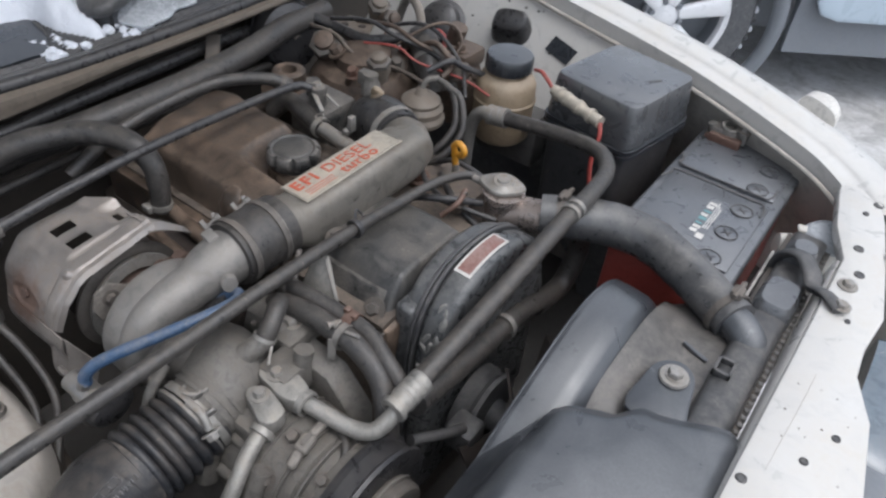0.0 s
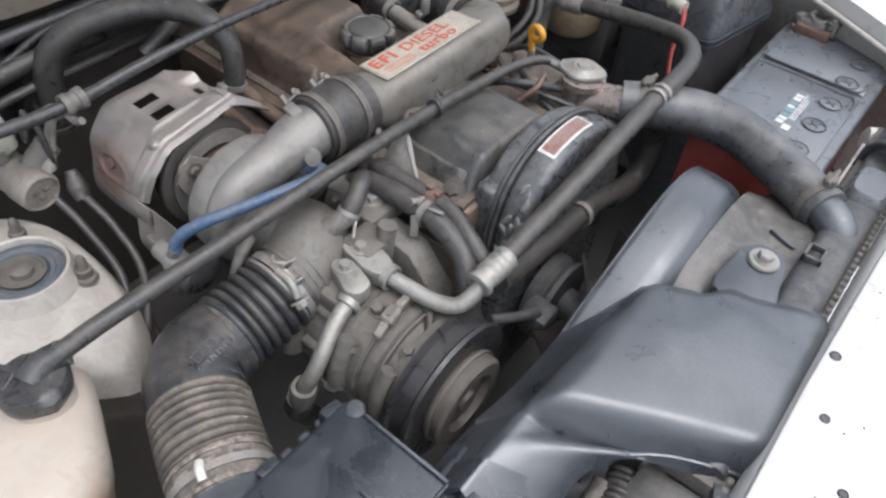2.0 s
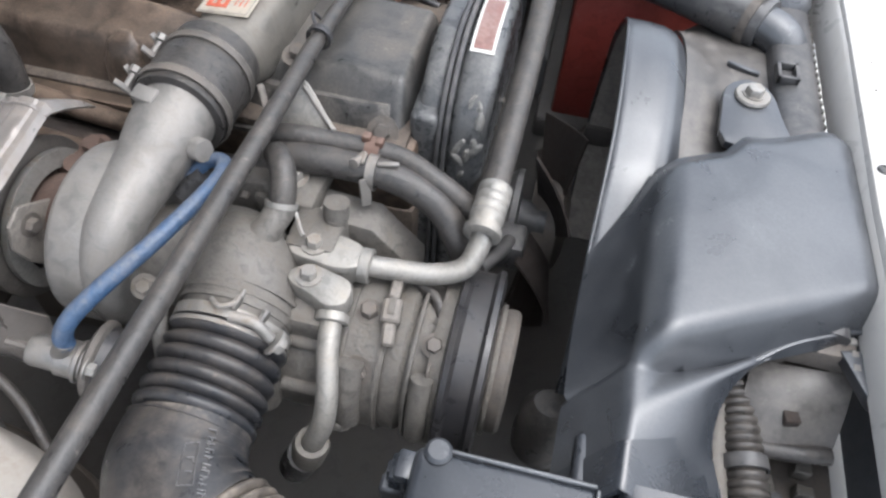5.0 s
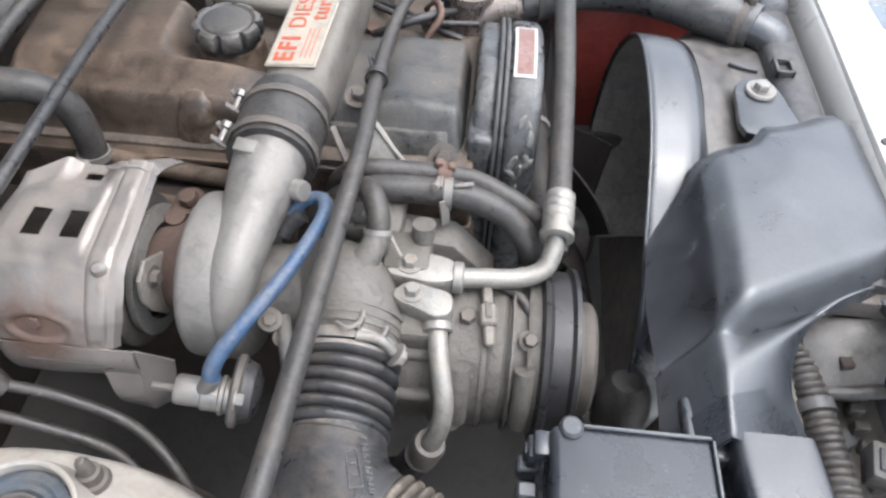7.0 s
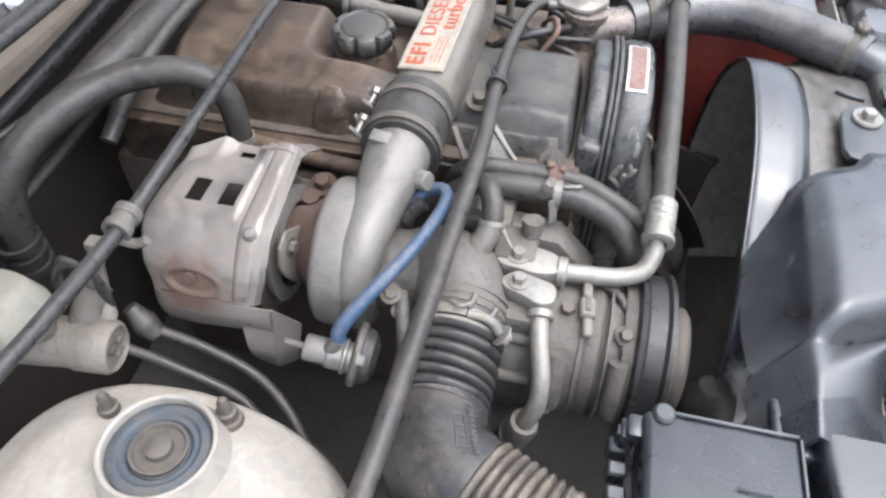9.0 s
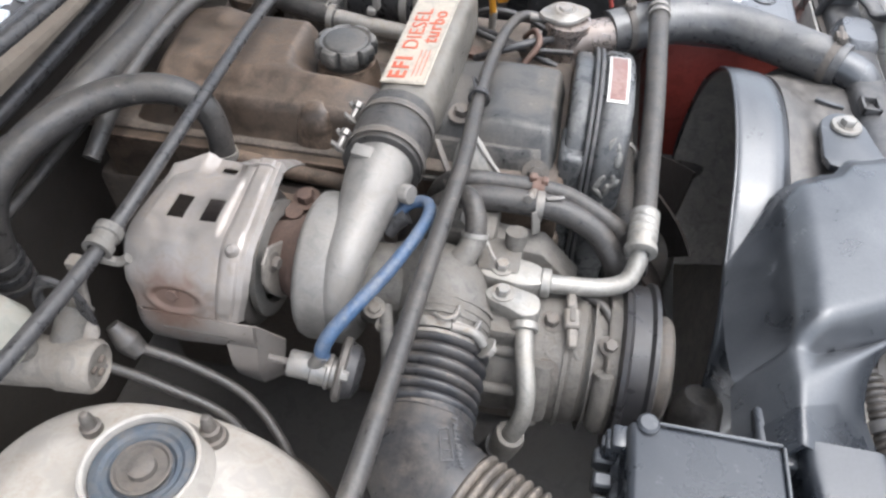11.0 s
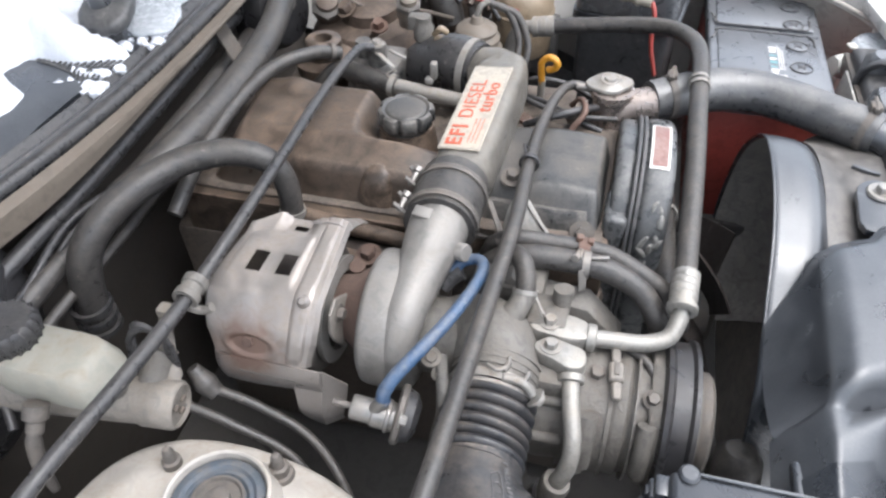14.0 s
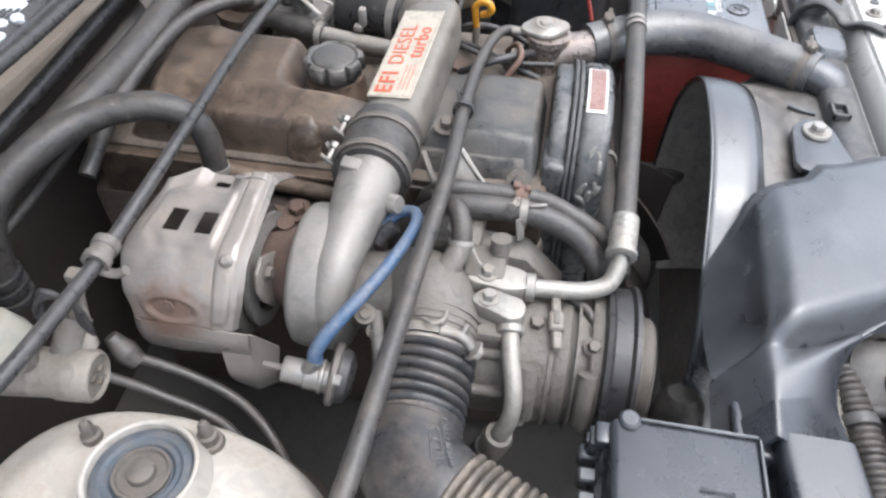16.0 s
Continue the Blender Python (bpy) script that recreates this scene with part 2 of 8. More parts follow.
CAR_GREY = material("grey_blue_car_paint", (0.40, 0.48, 0.55), 0.3, 0.0, DUST, 0.05, 40, 1, 0.0, 0.05, coat=0.4, stain=0.05, scuff=0.0)
TRIM = material("dark_trim_plastic", (0.15, 0.165, 0.185), 0.5, 0, DUST, 0.15, 40, 5, 0.05, 0.15, stain=0.1)
TYRE = material("tyre_rubber", (0.075, 0.078, 0.084), 0.7, 0, (0.3, 0.3, 0.3), 0.3, 60, 9, 0.2, 0.2)
FADED_LID = material("faded_lid_plastic", (0.058, 0.061, 0.066), 0.26, 0, (0.145, 0.145, 0.147), 0.4, 90, 4, 0.06, 0.12, spec=0.9, coat=0.5, stain=0.2, scuff=0.3)
MILKY = material("milky_washer_plastic", (0.60, 0.58, 0.53), 0.4, 0, (0.46, 0.41, 0.34), 0.35, 40, 9, 0.03, 0.06, stain=0.15)
CLEAR_CAP = material("pale_cap_plastic", (0.40, 0.42, 0.44), 0.25, 0, (0.5, 0.5, 0.5), 0.3, 60, 12, 0.03, 0.08, stain=0.15)
BLOOMED = material("bloomed_hose_rubber", (0.052, 0.053, 0.056), 0.32, 0, (0.19, 0.178, 0.162), 0.45, 110, 10, 0.2, 0.25, spec=0.9, stain=0.35, scuff=0.5)
OUTLET = material("stained_bright_casting", (0.42, 0.37, 0.34), 0.24, 0.85, (0.17, 0.12, 0.09), 0.5, 90, 16, 0.25, 0.25, stain=0.45)
BOOSTER = material("black_drum_paint", (0.022, 0.022, 0.024), 0.3, 0, (0.06, 0.052, 0.045), 0.3, 60, 6, 0.05, 0.15, stain=0.2)
# near-black for deep parts; on the turbine housing it paints the shield's shade
NEAR_BLACK = material("near_black_matte", (0.030, 0.024, 0.021), 0.75, 0.1, (0.05, 0.037, 0.03), 0.5, 120, 10, 0.5, 0.3)
ICE = material("thin_grey_ice", (0.42, 0.44, 0.46), 0.18, 0, (0.6, 0.62, 0.64), 0.3, 50, 20, 0.4, 0.1, coat=0.4, stain=0.2)
GLASS = material("headlamp_lens", (0.10, 0.13, 0.16), 0.12, 0, DUST, 0.1, 40, 6, 0.0, 0.1, coat=0.5)


# ---- mesh helpers ----
ROOT = {}


def thing(name, base, label, category, group="", kind=""):
    """An empty at the base of a thing, which its parts hang from."""
    ob = new(name)
    ob.location = base
    ob.empty_display_size = 0.02
    ROOT[ob.name] = Vector(base)
    return tagged(ob, label, category, group, kind)


def finish(bm, smooth=True, sharp=40):
    bmesh.ops.recalc_face_normals(bm, faces=bm.faces[:])
    if smooth:
        for f in bm.faces:
            f.smooth = True
        for e in bm.edges:
            if len(e.link_faces) == 2 and e.calc_face_angle(0) > radians(sharp):
                e.smooth = False


def part(name, bm, mat, parent, label="", smooth=True, sharp=40):
    """One mesh object under a thing or a part; the bmesh is in world coordinates."""
    top = parent
    while top.parent:
        top = top.parent
    bmesh.ops.translate(bm, verts=bm.verts[:], vec=-top.location)
    finish(bm, smooth, sharp)
    me = bpy.data.meshes.new(name)
    bm.to_mesh(me)
    bm.free()
    me.materials.append(mat)
    ob = new(name, me)
    ob.parent = parent
    if label:
        ob["label"] = label
    return ob


def solo(name, bm, mat, label, category, group="", kind="", smooth=True, sharp=40):
    """A thing that is one mesh."""
    mid = sum((v.co for v in bm.verts), Vector()) / len(bm.verts)
    mid.z = min(v.co.z for v in bm.verts)
    bmesh.ops.translate(bm, verts=bm.verts[:], vec=-mid)
    finish(bm, smooth, sharp)
    me = bpy.data.meshes.new(name)
    bm.to_mesh(me)
    bm.free()
    me.materials.append(mat)
    ob = new(name, me)
    ob.location = mid
    return tagged(ob, label, category, group, kind)


def join(*bms):
    out = bmesh.new()
    for b in bms:
        me = bpy.data.meshes.new("tmp")
        b.to_mesh(me)
        b.free()
        out.from_mesh(me)
        bpy.data.meshes.remove(me)
    return out


def spline(pts, n=8):
    """Catmull-Rom through the points."""
    p = [Vector(q) for q in pts]
    if len(p) == 2:
        return [p[0].lerp(p[1], i / n) for i in range(n + 1)]
    q = [2 * p[0] - p[1]] + p + [2 * p[-1] - p[-2]]
    out = []
    for i in range(1, len(q) - 2):
        a, b, c, d = q[i - 1:i + 3]
        for k in range(n):
            t = k / n
            out.append(0.5 * ((2 * b) + (c - a) * t + (2 * a - 5 * b + 4 * c - d) * t * t + (3 * b - a - 3 * c + d) * t ** 3))
    return out + [p[-1]]


def tube(pts, r, seg=18, n=8, ribs=None, flat=1.0, hollow=0.0, start_up=(0, 0, 1)):
    """A hose along a smooth line. r: one radius or one for each point. ribs: (pitch, depth, from, to) along its length 0..1."""
    line = spline(pts, n)
    if ribs:
        line = spline(line[::max(1, len(line) // 12)] if len(line) > 24 else line, 30)
    m = len(line)
    if isinstance(r, (int, float)):
        rad = [r] * m
    else:
        rad = [float(np.interp(i / (m - 1) * (len(r) - 1), range(len(r)), r)) for i in range(m)]
    length = [0.0]
    for i in range(1, m):
        length.append(length[-1] + (line[i] - line[i - 1]).length)
    if ribs:
        pitch, depth, f0, f1 = ribs
        for i in range(m):
            f = length[i] / length[-1]
            if f0 <= f <= f1:
                rad[i] += depth * (abs(math.sin(math.pi * length[i] / pitch)) ** 0.7 * 2 - 1.0)
    bm = bmesh.new()
    rings = []
    up = Vector(start_up)
    for i in range(m):
        d = (line[min(i + 1, m - 1)] - line[max(i - 1, 0)]).normalized()
        up = (up - d * up.dot(d))
        if up.length < 1e-4:
            up = d.orthogonal()
        up.normalize()
        side = d.cross(up)
        rings.append([bm.verts.new(line[i] + rad[i] * (side * math.cos(a) + up * math.sin(a) * flat))
                      for a in (2 * math.pi * k / seg for k in range(seg))])
    for a, b in zip(rings, rings[1:]):
        for k in range(seg):
            bm.faces.new((a[k], a[(k + 1) % seg], b[(k + 1) % seg], b[k]))
    if hollow:
        for ring, inward in ((rings[0], 1), (rings[-1], -1)):
            c = sum((v.co for v in ring), Vector()) / seg
            d = (line[1] - line[0]).normalized() if inward == 1 else (line[-2] - line[-1]).normalized()
            inner = [bm.verts.new(c + (v.co - c) * hollow) for v in ring]
            deep = [bm.verts.new(v.co + d * rad[0] * 0.8) for v in inner]
            for k in range(seg):
                bm.faces.new((ring[k], ring[(k + 1) % seg], inner[(k + 1) % seg], inner[k]))
                bm.faces.new((inner[k], inner[(k + 1) % seg], deep[(k + 1) % seg], deep[k]))
            bm.faces.new(deep)
    else:
        bm.faces.new(rings[0])
        bm.faces.new(rings[-1])
    return bm


def lathe(profile, origin, axis=(0, 0, 1), seg=32, wave=None):
    """Turn (radius, height) pairs round an axis through origin. wave(angle, radius) gives a factor on the radius."""
    ax = Vector(axis).normalized()
    u = ax.orthogonal().normalized() if abs(ax.z) < 0.99 else Vector((1, 0, 0))
    w = ax.cross(u)
    o = Vector(origin)
    bm = bmesh.new()
    rings = []
    for r, h in profile:
        if r < 1e-6:
            rings.append([bm.verts.new(o + ax * h)])
        else:
            rings.append([bm.verts.new(o + ax * h + (u * math.cos(a) + w * math.sin(a)) * r * (wave(a, r) if wave else 1))
                          for a in (2 * math.pi * k / seg for k in range(seg))])
    for a, b in zip(rings, rings[1:]):
        for k in range(seg):
            j = (k + 1) % seg
            if len(a) == 1 and len(b) == 1:
                continue
            if len(a) == 1:
                bm.faces.new((a[0], b[k], b[j]))
            elif len(b) == 1:
                bm.faces.new((a[k], a[j], b[0]))
            else:
                bm.faces.new((a[k], a[j], b[j], b[k]))
    if profile[0] == profile[-1] and profile[0][0] > 0:
        bmesh.ops.remove_doubles(bm, verts=bm.verts[:], dist=1e-6)
        return bm
    for ring in (rings[0], rings[-1]):
        if len(ring) > 1:
            bm.faces.new(ring)
    return bm


def box(lo, hi, bevel=0.003, seg=2, taper=0.0, turn=None):
    """A rounded box between two corners; taper narrows its top."""
    bm = bmesh.new()
    lo, hi = Vector(lo), Vector(hi)
    c, s = (lo + hi) / 2, hi - lo
    bmesh.ops.create_cube(bm, size=1)
    for v in bm.verts:
        k = 1 - taper if v.co.z > 0 else 1
        v.co = Vector((v.co.x * s.x * k, v.co.y * s.y * k, v.co.z * s.z))
    if bevel:
        bmesh.ops.bevel(bm, geom=bm.edges[:] + bm.verts[:], offset=min(bevel, min(s) * 0.45), segments=seg, profile=0.5, affect="EDGES")
    m = Matrix.Translation(c)
    if turn is not None:
        m = m @ Euler([radians(a) for a in turn]).to_matrix().to_4x4()
    bmesh.ops.transform(bm, matrix=m, verts=bm.verts[:])
    return bm


def prism(outline, axis, lo, hi, bevel=0.0, seg=2):
    """A 2D outline pushed along x, y or z from lo to hi. The outline is given in the other two axes, in their order."""
    bm = bmesh.new()
    i = "xyz".index(axis)
    others = [k for k in range(3) if k != i]
    loops = []
    for d in (lo, hi):
        vs = []
        for a, b in outline:
            p = [0, 0, 0]
            p[i], p[others[0]], p[others[1]] = d, a, b
            vs.append(bm.verts.new(p))
        loops.append(vs)
    n = len(outline)
    for k in range(n):
        bm.faces.new((loops[0][k], loops[0][(k + 1) % n], loops[1][(k + 1) % n], loops[1][k]))
    bm.faces.new(loops[0])
    bm.faces.new(loops[1])
    bmesh.ops.recalc_face_normals(bm, faces=bm.faces[:])
    if bevel:
        caps = [e for e in bm.edges if len(e.link_faces) == 2 and any(len(f.verts) == n for f in e.link_faces)]
        bmesh.ops.bevel(bm, geom=caps, offset=bevel, segments=seg, profile=0.5, affect="EDGES")
    return bm


def sheet(f, nu, nv, thick=0.002):
    """A surface f(u, v) over 0..1 with a thickness."""
    bm = bmesh.new()
    g = [[Vector(f(i / nu, j / nv)) for j in range(nv + 1)] for i in range(nu + 1)]
    nrm = [[None] * (nv + 1) for _ in range(nu + 1)]
    for i in range(nu + 1):
        for j in range(nv + 1):
            a = g[min(i + 1, nu)][j] - g[max(i - 1, 0)][j]
            b = g[i][min(j + 1, nv)] - g[i][max(j - 1, 0)]
            nrm[i][j] = a.cross(b).normalized()
    top = [[bm.verts.new(g[i][j]) for j in range(nv + 1)] for i in range(nu + 1)]
    bot = [[bm.verts.new(g[i][j] - nrm[i][j] * thick) for j in range(nv + 1)] for i in range(nu + 1)]
    for i in range(nu):
        for j in range(nv):
            bm.faces.new((top[i][j], top[i + 1][j], top[i + 1][j + 1], top[i][j + 1]))
            bm.faces.new((bot[i][j], bot[i][j + 1], bot[i + 1][j + 1], bot[i + 1][j]))
    for i in range(nu):
        for j in (0, nv):
            bm.faces.new((top[i][j], top[i + 1][j], bot[i + 1][j], bot[i][j]))
    for j in range(nv):
        for i in (0, nu):
            bm.faces.new((top[i][j], top[i][j + 1], bot[i][j + 1], bot[i][j]))
    return bm


def hexbolt(at, axis=(0, 0, 1), r=0.006, h=0.005, washer=1.6):
    """A hexagon head on its washer, standing at a point."""
    a = Vector(axis).normalized()
    w = lathe([(0, 0), (r * washer, 0), (r * washer, r * 0.25), (0, r * 0.25)], at, axis, 18)
    head = lathe([(0, 0), (r, 0), (r, h * 0.8), (r * 0.85, h), (0, h)], Vector(at) + a * r * 0.25, axis, 6)
    return join(w, head)


def ring(at, axis, r, wide=0.008, thick=0.0015):
    """A band clamp round a hose."""
    return lathe([(r, -wide / 2), (r + thick, -wide / 2), (r + thick, wide / 2), (r, wide / 2), (r, -wide / 2)], at, axis, 36)


def bar(a, b, w, h, bevel=0.001):
    """A flat strip from a to b."""
    a, b = Vector(a), Vector(b)
    d = b - a
    bm = box((-d.length / 2, -w / 2, -h / 2), (d.length / 2, w / 2, h / 2), bevel, 1)
    q = d.to_track_quat("X", "Z").to_matrix().to_4x4()
    bmesh.ops.transform(bm, matrix=Matrix.Translation((a + b) / 2) @ q, verts=bm.verts[:])
    return bm


def lettering(name, body, m, size, mat, parent, label, thick=0.0004, spacing=1.0, shear=0.0, bold=0.0003):
    """Words in the built-in font, laid at the pose m, as a mesh."""
    top = parent
    while top.parent:
        top = top.parent
    cu = bpy.data.curves.new(name, "FONT")
    cu.body, cu.size, cu.extrude, cu.space_character, cu.shear = body, size, thick, spacing, shear
    cu.offset = bold
    tmp = new("tmp_text", cu)
    dep = bpy.context.evaluated_depsgraph_get()
    me = bpy.data.meshes.new_from_object(tmp.evaluated_get(dep))
    bpy.data.objects.remove(tmp)
    bpy.data.curves.remove(cu)
    me.transform(Matrix.Translation(-top.location) @ m)
    me.materials.clear()
    me.materials.append(mat)
    ob = new(name, me)
    ob.parent = parent
    ob["label"] = label
    return ob


def loft(sections, seg=28, caps=True):
    """Skin over sections of (centre, half-width vector, half-height vector, squareness): 2 is an ellipse, 5 nearly a box."""
    bm = bmesh.new()
    rings = []
    for c, u, v, p in sections:
        c, u, v = Vector(c), Vector(u), Vector(v)
        vs = []
        for k in range(seg):
            a = 2 * math.pi * (k + 0.5) / seg
            x, y = math.cos(a), math.sin(a)
            vs.append(bm.verts.new(c + u * math.copysign(abs(x) ** (2 / p), x) + v * math.copysign(abs(y) ** (2 / p), y)))
        rings.append(vs)
    for a, b in zip(rings, rings[1:]):
        for k in range(seg):
            bm.faces.new((a[k], a[(k + 1) % seg], b[(k + 1) % seg], b[k]))
    if caps:
        bm.faces.new(rings[0])
        bm.faces.new(rings[-1])
    return bm


def smoothstep(a, b, x):
    t = min(1, max(0, (x - a) / (b - a)))
    return t * t * (3 - 2 * t)


# ---- the setting: ground and the body of the car ----
def build_setting():
    def ground(u, v):
        x, y = (u - 0.5), (v - 0.5)
        x, y = math.copysign(abs(2 * x) ** 3, x) * 400, math.copysign(abs(2 * y) ** 3, y) * 400
        return x, y, 0.012 * noise.noise((x * 0.8, y * 0.8, 0)) if abs(x) < 30 and abs(y) < 30 else 0
    g = solo("ground", sheet(ground, 60, 60, 0.02), ASPHALT, "wet grey asphalt with patches of melting snow", "ground", kind="structure")
    g["kind"] = "structure"

    # engine bay tub
    solo("bay_floor", box((-0.80, -0.60, 0.36), (0.12, 0.85, 0.38), 0.004), DARK, "grimy undertray below the engine", "undertray", kind="structure")
    solo("firewall", box((-0.86, -0.60, 0.33), (-0.80, 0.95, 0.90), 0.004), FIREWALL, "dark dirty firewall behind the engine", "firewall", kind="structure")

    # cowl: painted flange, rubber seal, wiper panel
    def bow(y):
        return -0.713 - 0.36 * (y - 0.16) ** 2 if y < 0.16 else -0.713 - 0.10 * (y - 0.16) ** 2
    def flange_skin(u, v):
        y = -0.6 + 1.5 * u
        tall = 0.006 + 0.022 * (1 - smoothstep(-0.12, 0.17, y))
        return bow(y) - 0.010 * (v < 0.01) - 0.003 * v, y, 0.944 - tall * v
    flange = sheet(flange_skin, 60, 6, 0.003)
    solo("cowl_flange", flange, BEIGE, "dirty beige painted flange along the cowl", "flange", kind="structure")
    seal = tube([(bow(y) - 0.020, y, 0.949) for y in np.linspace(-0.6, 0.9, 16)], 0.009, 14, 4)
    solo("cowl_seal", seal, RUBBER, "black rubber hood seal along the cowl", "seal", kind="structure")
    ledge = sheet(lambda u, v: (bow(-0.6 + 1.5 * u) - 0.028 - 0.025 * v, -0.6 + 1.5 * u, 0.952 + 0.004 * math.sin(v * 9)), 40, 8, 0.004)
    solo("cowl_ledge", ledge, RUBBER, "grey plastic strip behind the hood seal", "trim", kind="structure")
    wiper_panel = sheet(lambda u, v: (bow(-0.9 + 2.0 * u) - 0.056 - 0.5 * v, -0.9 + 2.0 * u, 0.945 + 0.06 * v + 0.012 * math.sin(u * 30)), 40, 10, 0.005)
    solo("wiper_panel", wiper_panel, PLASTIC, "dark plastic wiper panel partly covered in snow", "cowl panel", kind="structure")
    solo("windscreen", sheet(lambda u, v: (-1.36 - 0.66 * u, -0.52 + 1.37 * v, 1.0 + 0.64 * u + 0.05 * (1 - (2 * v - 1) ** 2)), 8, 12, 0.006), GLASS, "dark windscreen glass behind the cowl", "windscreen", kind="structure")

    # inner wings
    def wing_far(u, v):
        x = -0.80 + 0.93 * u
        top = 0.93 - 0.05 * smoothstep(0.55, 1.0, u)
        y = 0.80 - 0.13 * smoothstep(0.5, 1.0, u)
        return x, y + 0.012 * math.sin(v * 5), 0.35 + (top - 0.35) * v
    solo("inner_wing_far", sheet(wing_far, 30, 14, 0.003), WHITE, "dirty white painted inner wing", "inner wing", kind="structure")

    def wing_near(u, v):
        x = -0.80 + 0.93 * u
        return x, -0.62 + 0.03 * math.sin(v * 4), 0.60 + 0.22 * v
    solo("inner_wing_near", sheet(wing_near, 20, 10, 0.003), WHITE_DIRTY, "white painted inner wing beside the strut tower", "inner wing", kind="structure")


def fender_line(u):
    """The inner top edge of the far fender, from the cowl to its front tip."""
    pts = [(-0.95, 0.80, 0.985), (-0.62, 0.775, 0.965), (-0.40, 0.738, 0.948), (-0.18, 0.69, 0.935), (0.0, 0.635, 0.915), (0.075, 0.60, 0.902), (0.12, 0.545, 0.893)]
    q = spline(pts, 10)
    j = min(int(u * (len(q) - 1)), len(q) - 2)
    f = u * (len(q) - 1) - j
    return q[j].lerp(q[j + 1], f)


def build_body():
    car = thing("parked_car", (-0.3, 0.75, 0.3), "white car body with its hood raised over the engine bay", "car body", kind="structure")

    def far(u, v):
        p = fender_line(u)
        d = fender_line(min(1, u + 0.02)) - fender_line(max(0, u - 0.02))
        out = Vector((-d.y, d.x, 0)).normalized()
        if v < 0.15:
            return p + Vector((0, 0, -0.03 * (1 - v / 0.15)))
        w = (v - 0.15) / 0.85
        prof = [(0, 0), (0.022, 0.001), (0.03, 0.006), (0.055, 0.008), (0.082, 0.0), (0.11, -0.03), (0.135, -0.10), (0.15, -0.22), (0.15, -0.42)]
        k = w * (len(prof) - 1)
        i = min(int(k), len(prof) - 2)
        a = k - i
        o = prof[i][0] * (1 - a) + prof[i + 1][0] * a
        h = prof[i][1] * (1 - a) + prof[i + 1][1] * a
        return p + out * o + Vector((0, 0, h))
    part("fender", sheet(far, 60, 34, 0.002), WHITE, car, "white front fender with a folded edge")
    def wall(u, v):
        a = 0.30 + 0.62 * u
        p, d = fender_line(a), fender_line(min(1, a + 0.02)) - fender_line(max(0, a - 0.02))
        out = Vector((-d.y, d.x, 0)).normalized()
        dent = 0.004 * smoothstep(0.45, 0.5, v) * (1 - smoothstep(0.8, 0.85, v)) * (0.5 + 0.5 * math.sin(u * 30))
        return p + out * (0.006 + 0.050 * v + dent) + Vector((0, 0, -0.026 - 0.15 * v))
    part("inner_wall", sheet(wall, 50, 16, 0.002), WHITE_DIRTY, car, "dusty beige inner wall below the fender edge")
    lip = tube([fender_line(u) + Vector((0.004, -0.012, -0.022)) for u in np.linspace(0, 0.97, 20)], 0.0035, 10, 4)
    part("fender_flange", lip, WHITE_DIRTY, car, "dirty white inner flange")

    # front upper panel with its holes
    out = [(0.120, -0.20), (0.118, 0.05), (0.1215, 0.25), (0.124, 0.44), (0.102, 0.50), (0.086, 0.58), (0.083, 0.64), (0.10, 0.67),
           (0.125, 0.62), (0.15, 0.54), (0.168, 0.45), (0.182, 0.37), (0.176, 0.31), (0.178, 0.27), (0.20, 0.22), (0.215, 0.12), (0.22, 0.0), (0.22, -0.20)]
    panel = prism(out, "z", 0.882, 0.90, 0.004, 2)
    p = part("front_panel", panel, WHITE, car, "white painted upper front panel")
    drop = prism([(0.130, 0.860), (0.130, 0.8835), (0.1215, 0.8955), (0.1180, 0.8925), (0.1140, 0.867), (0.1140, 0.860)], "y", -0.18, 0.44, 0.001)
    part("panel_lip", drop, WHITE, car)
    for x, y, r in ((0.145, 0.421, 0.0075), (0.134, 0.468, 0.0075), (0.139, 0.393, 0.006), (0.179, 0.182, 0.005), (0.163, 0.141, 0.005),
                    (0.127, 0.092, 0.006), (0.152, 0.337, 0.004), (0.134, 0.575, 0.008), (0.125, 0.545, 0.005), (0.14, 0.03, 0.005), (0.17, -0.02, 0.005)):
        r *= 0.68
        part("hole", lathe([(0, 0.0012), (r * 0.8, 0.0012), (r * 0.9, 0.0022), (r * 1.1, 0.0016), (r * 1.2, 0), (0, 0)], (x, y, 0.8995), seg=16), PLASTIC_CLEAN, p, "dark plastic clip in its hole")
    for x, y in ((0.139, 0.393), (0.17, 0.475)):
        part("panel_bolt", hexbolt((x, y, 0.9005), (0, 0, 1), 0.006, 0.005, 1.7), STEEL, p, "dull steel bolt")
    part("scratch", tube([(0.146, 0.245, 0.9002), (0.1445, 0.20, 0.9002), (0.142, 0.15, 0.9002), (0.140, 0.112, 0.9002)], 0.00025, 5, 4), WHITE_DIRTY, p, "thin dull scratch")
    random.seed(17)
    for k in range(18):
        x, y, q = random.uniform(0.130, 0.200), random.uniform(-0.05, 0.24), random.uniform(0.0005, 0.0013)
        part("dirt_speck", lathe([(0, 0.0006), (q * 0.7, 0.0005), (q, 0), (0, 0)], (x, y, 0.8999), seg=7), BEIGE, p)
    # nose below and in front of the panel
    part("headlamp", loft([((0.19, 0.30, 0.82), (0, 0.10, 0), (0, 0, 0.05), 4), ((0.25, 0.31, 0.80), (0, 0.12, 0), (0, 0, 0.07), 4),
                           ((0.27, 0.31, 0.80), (0, 0.11, 0), (0, 0, 0.06), 4)], 24), GLASS, car, "dark headlamp glass")
    part("grille", box((0.20, -0.20, 0.66), (0.235, 0.20, 0.875), 0.006), TRIM, car, "dark front grille")
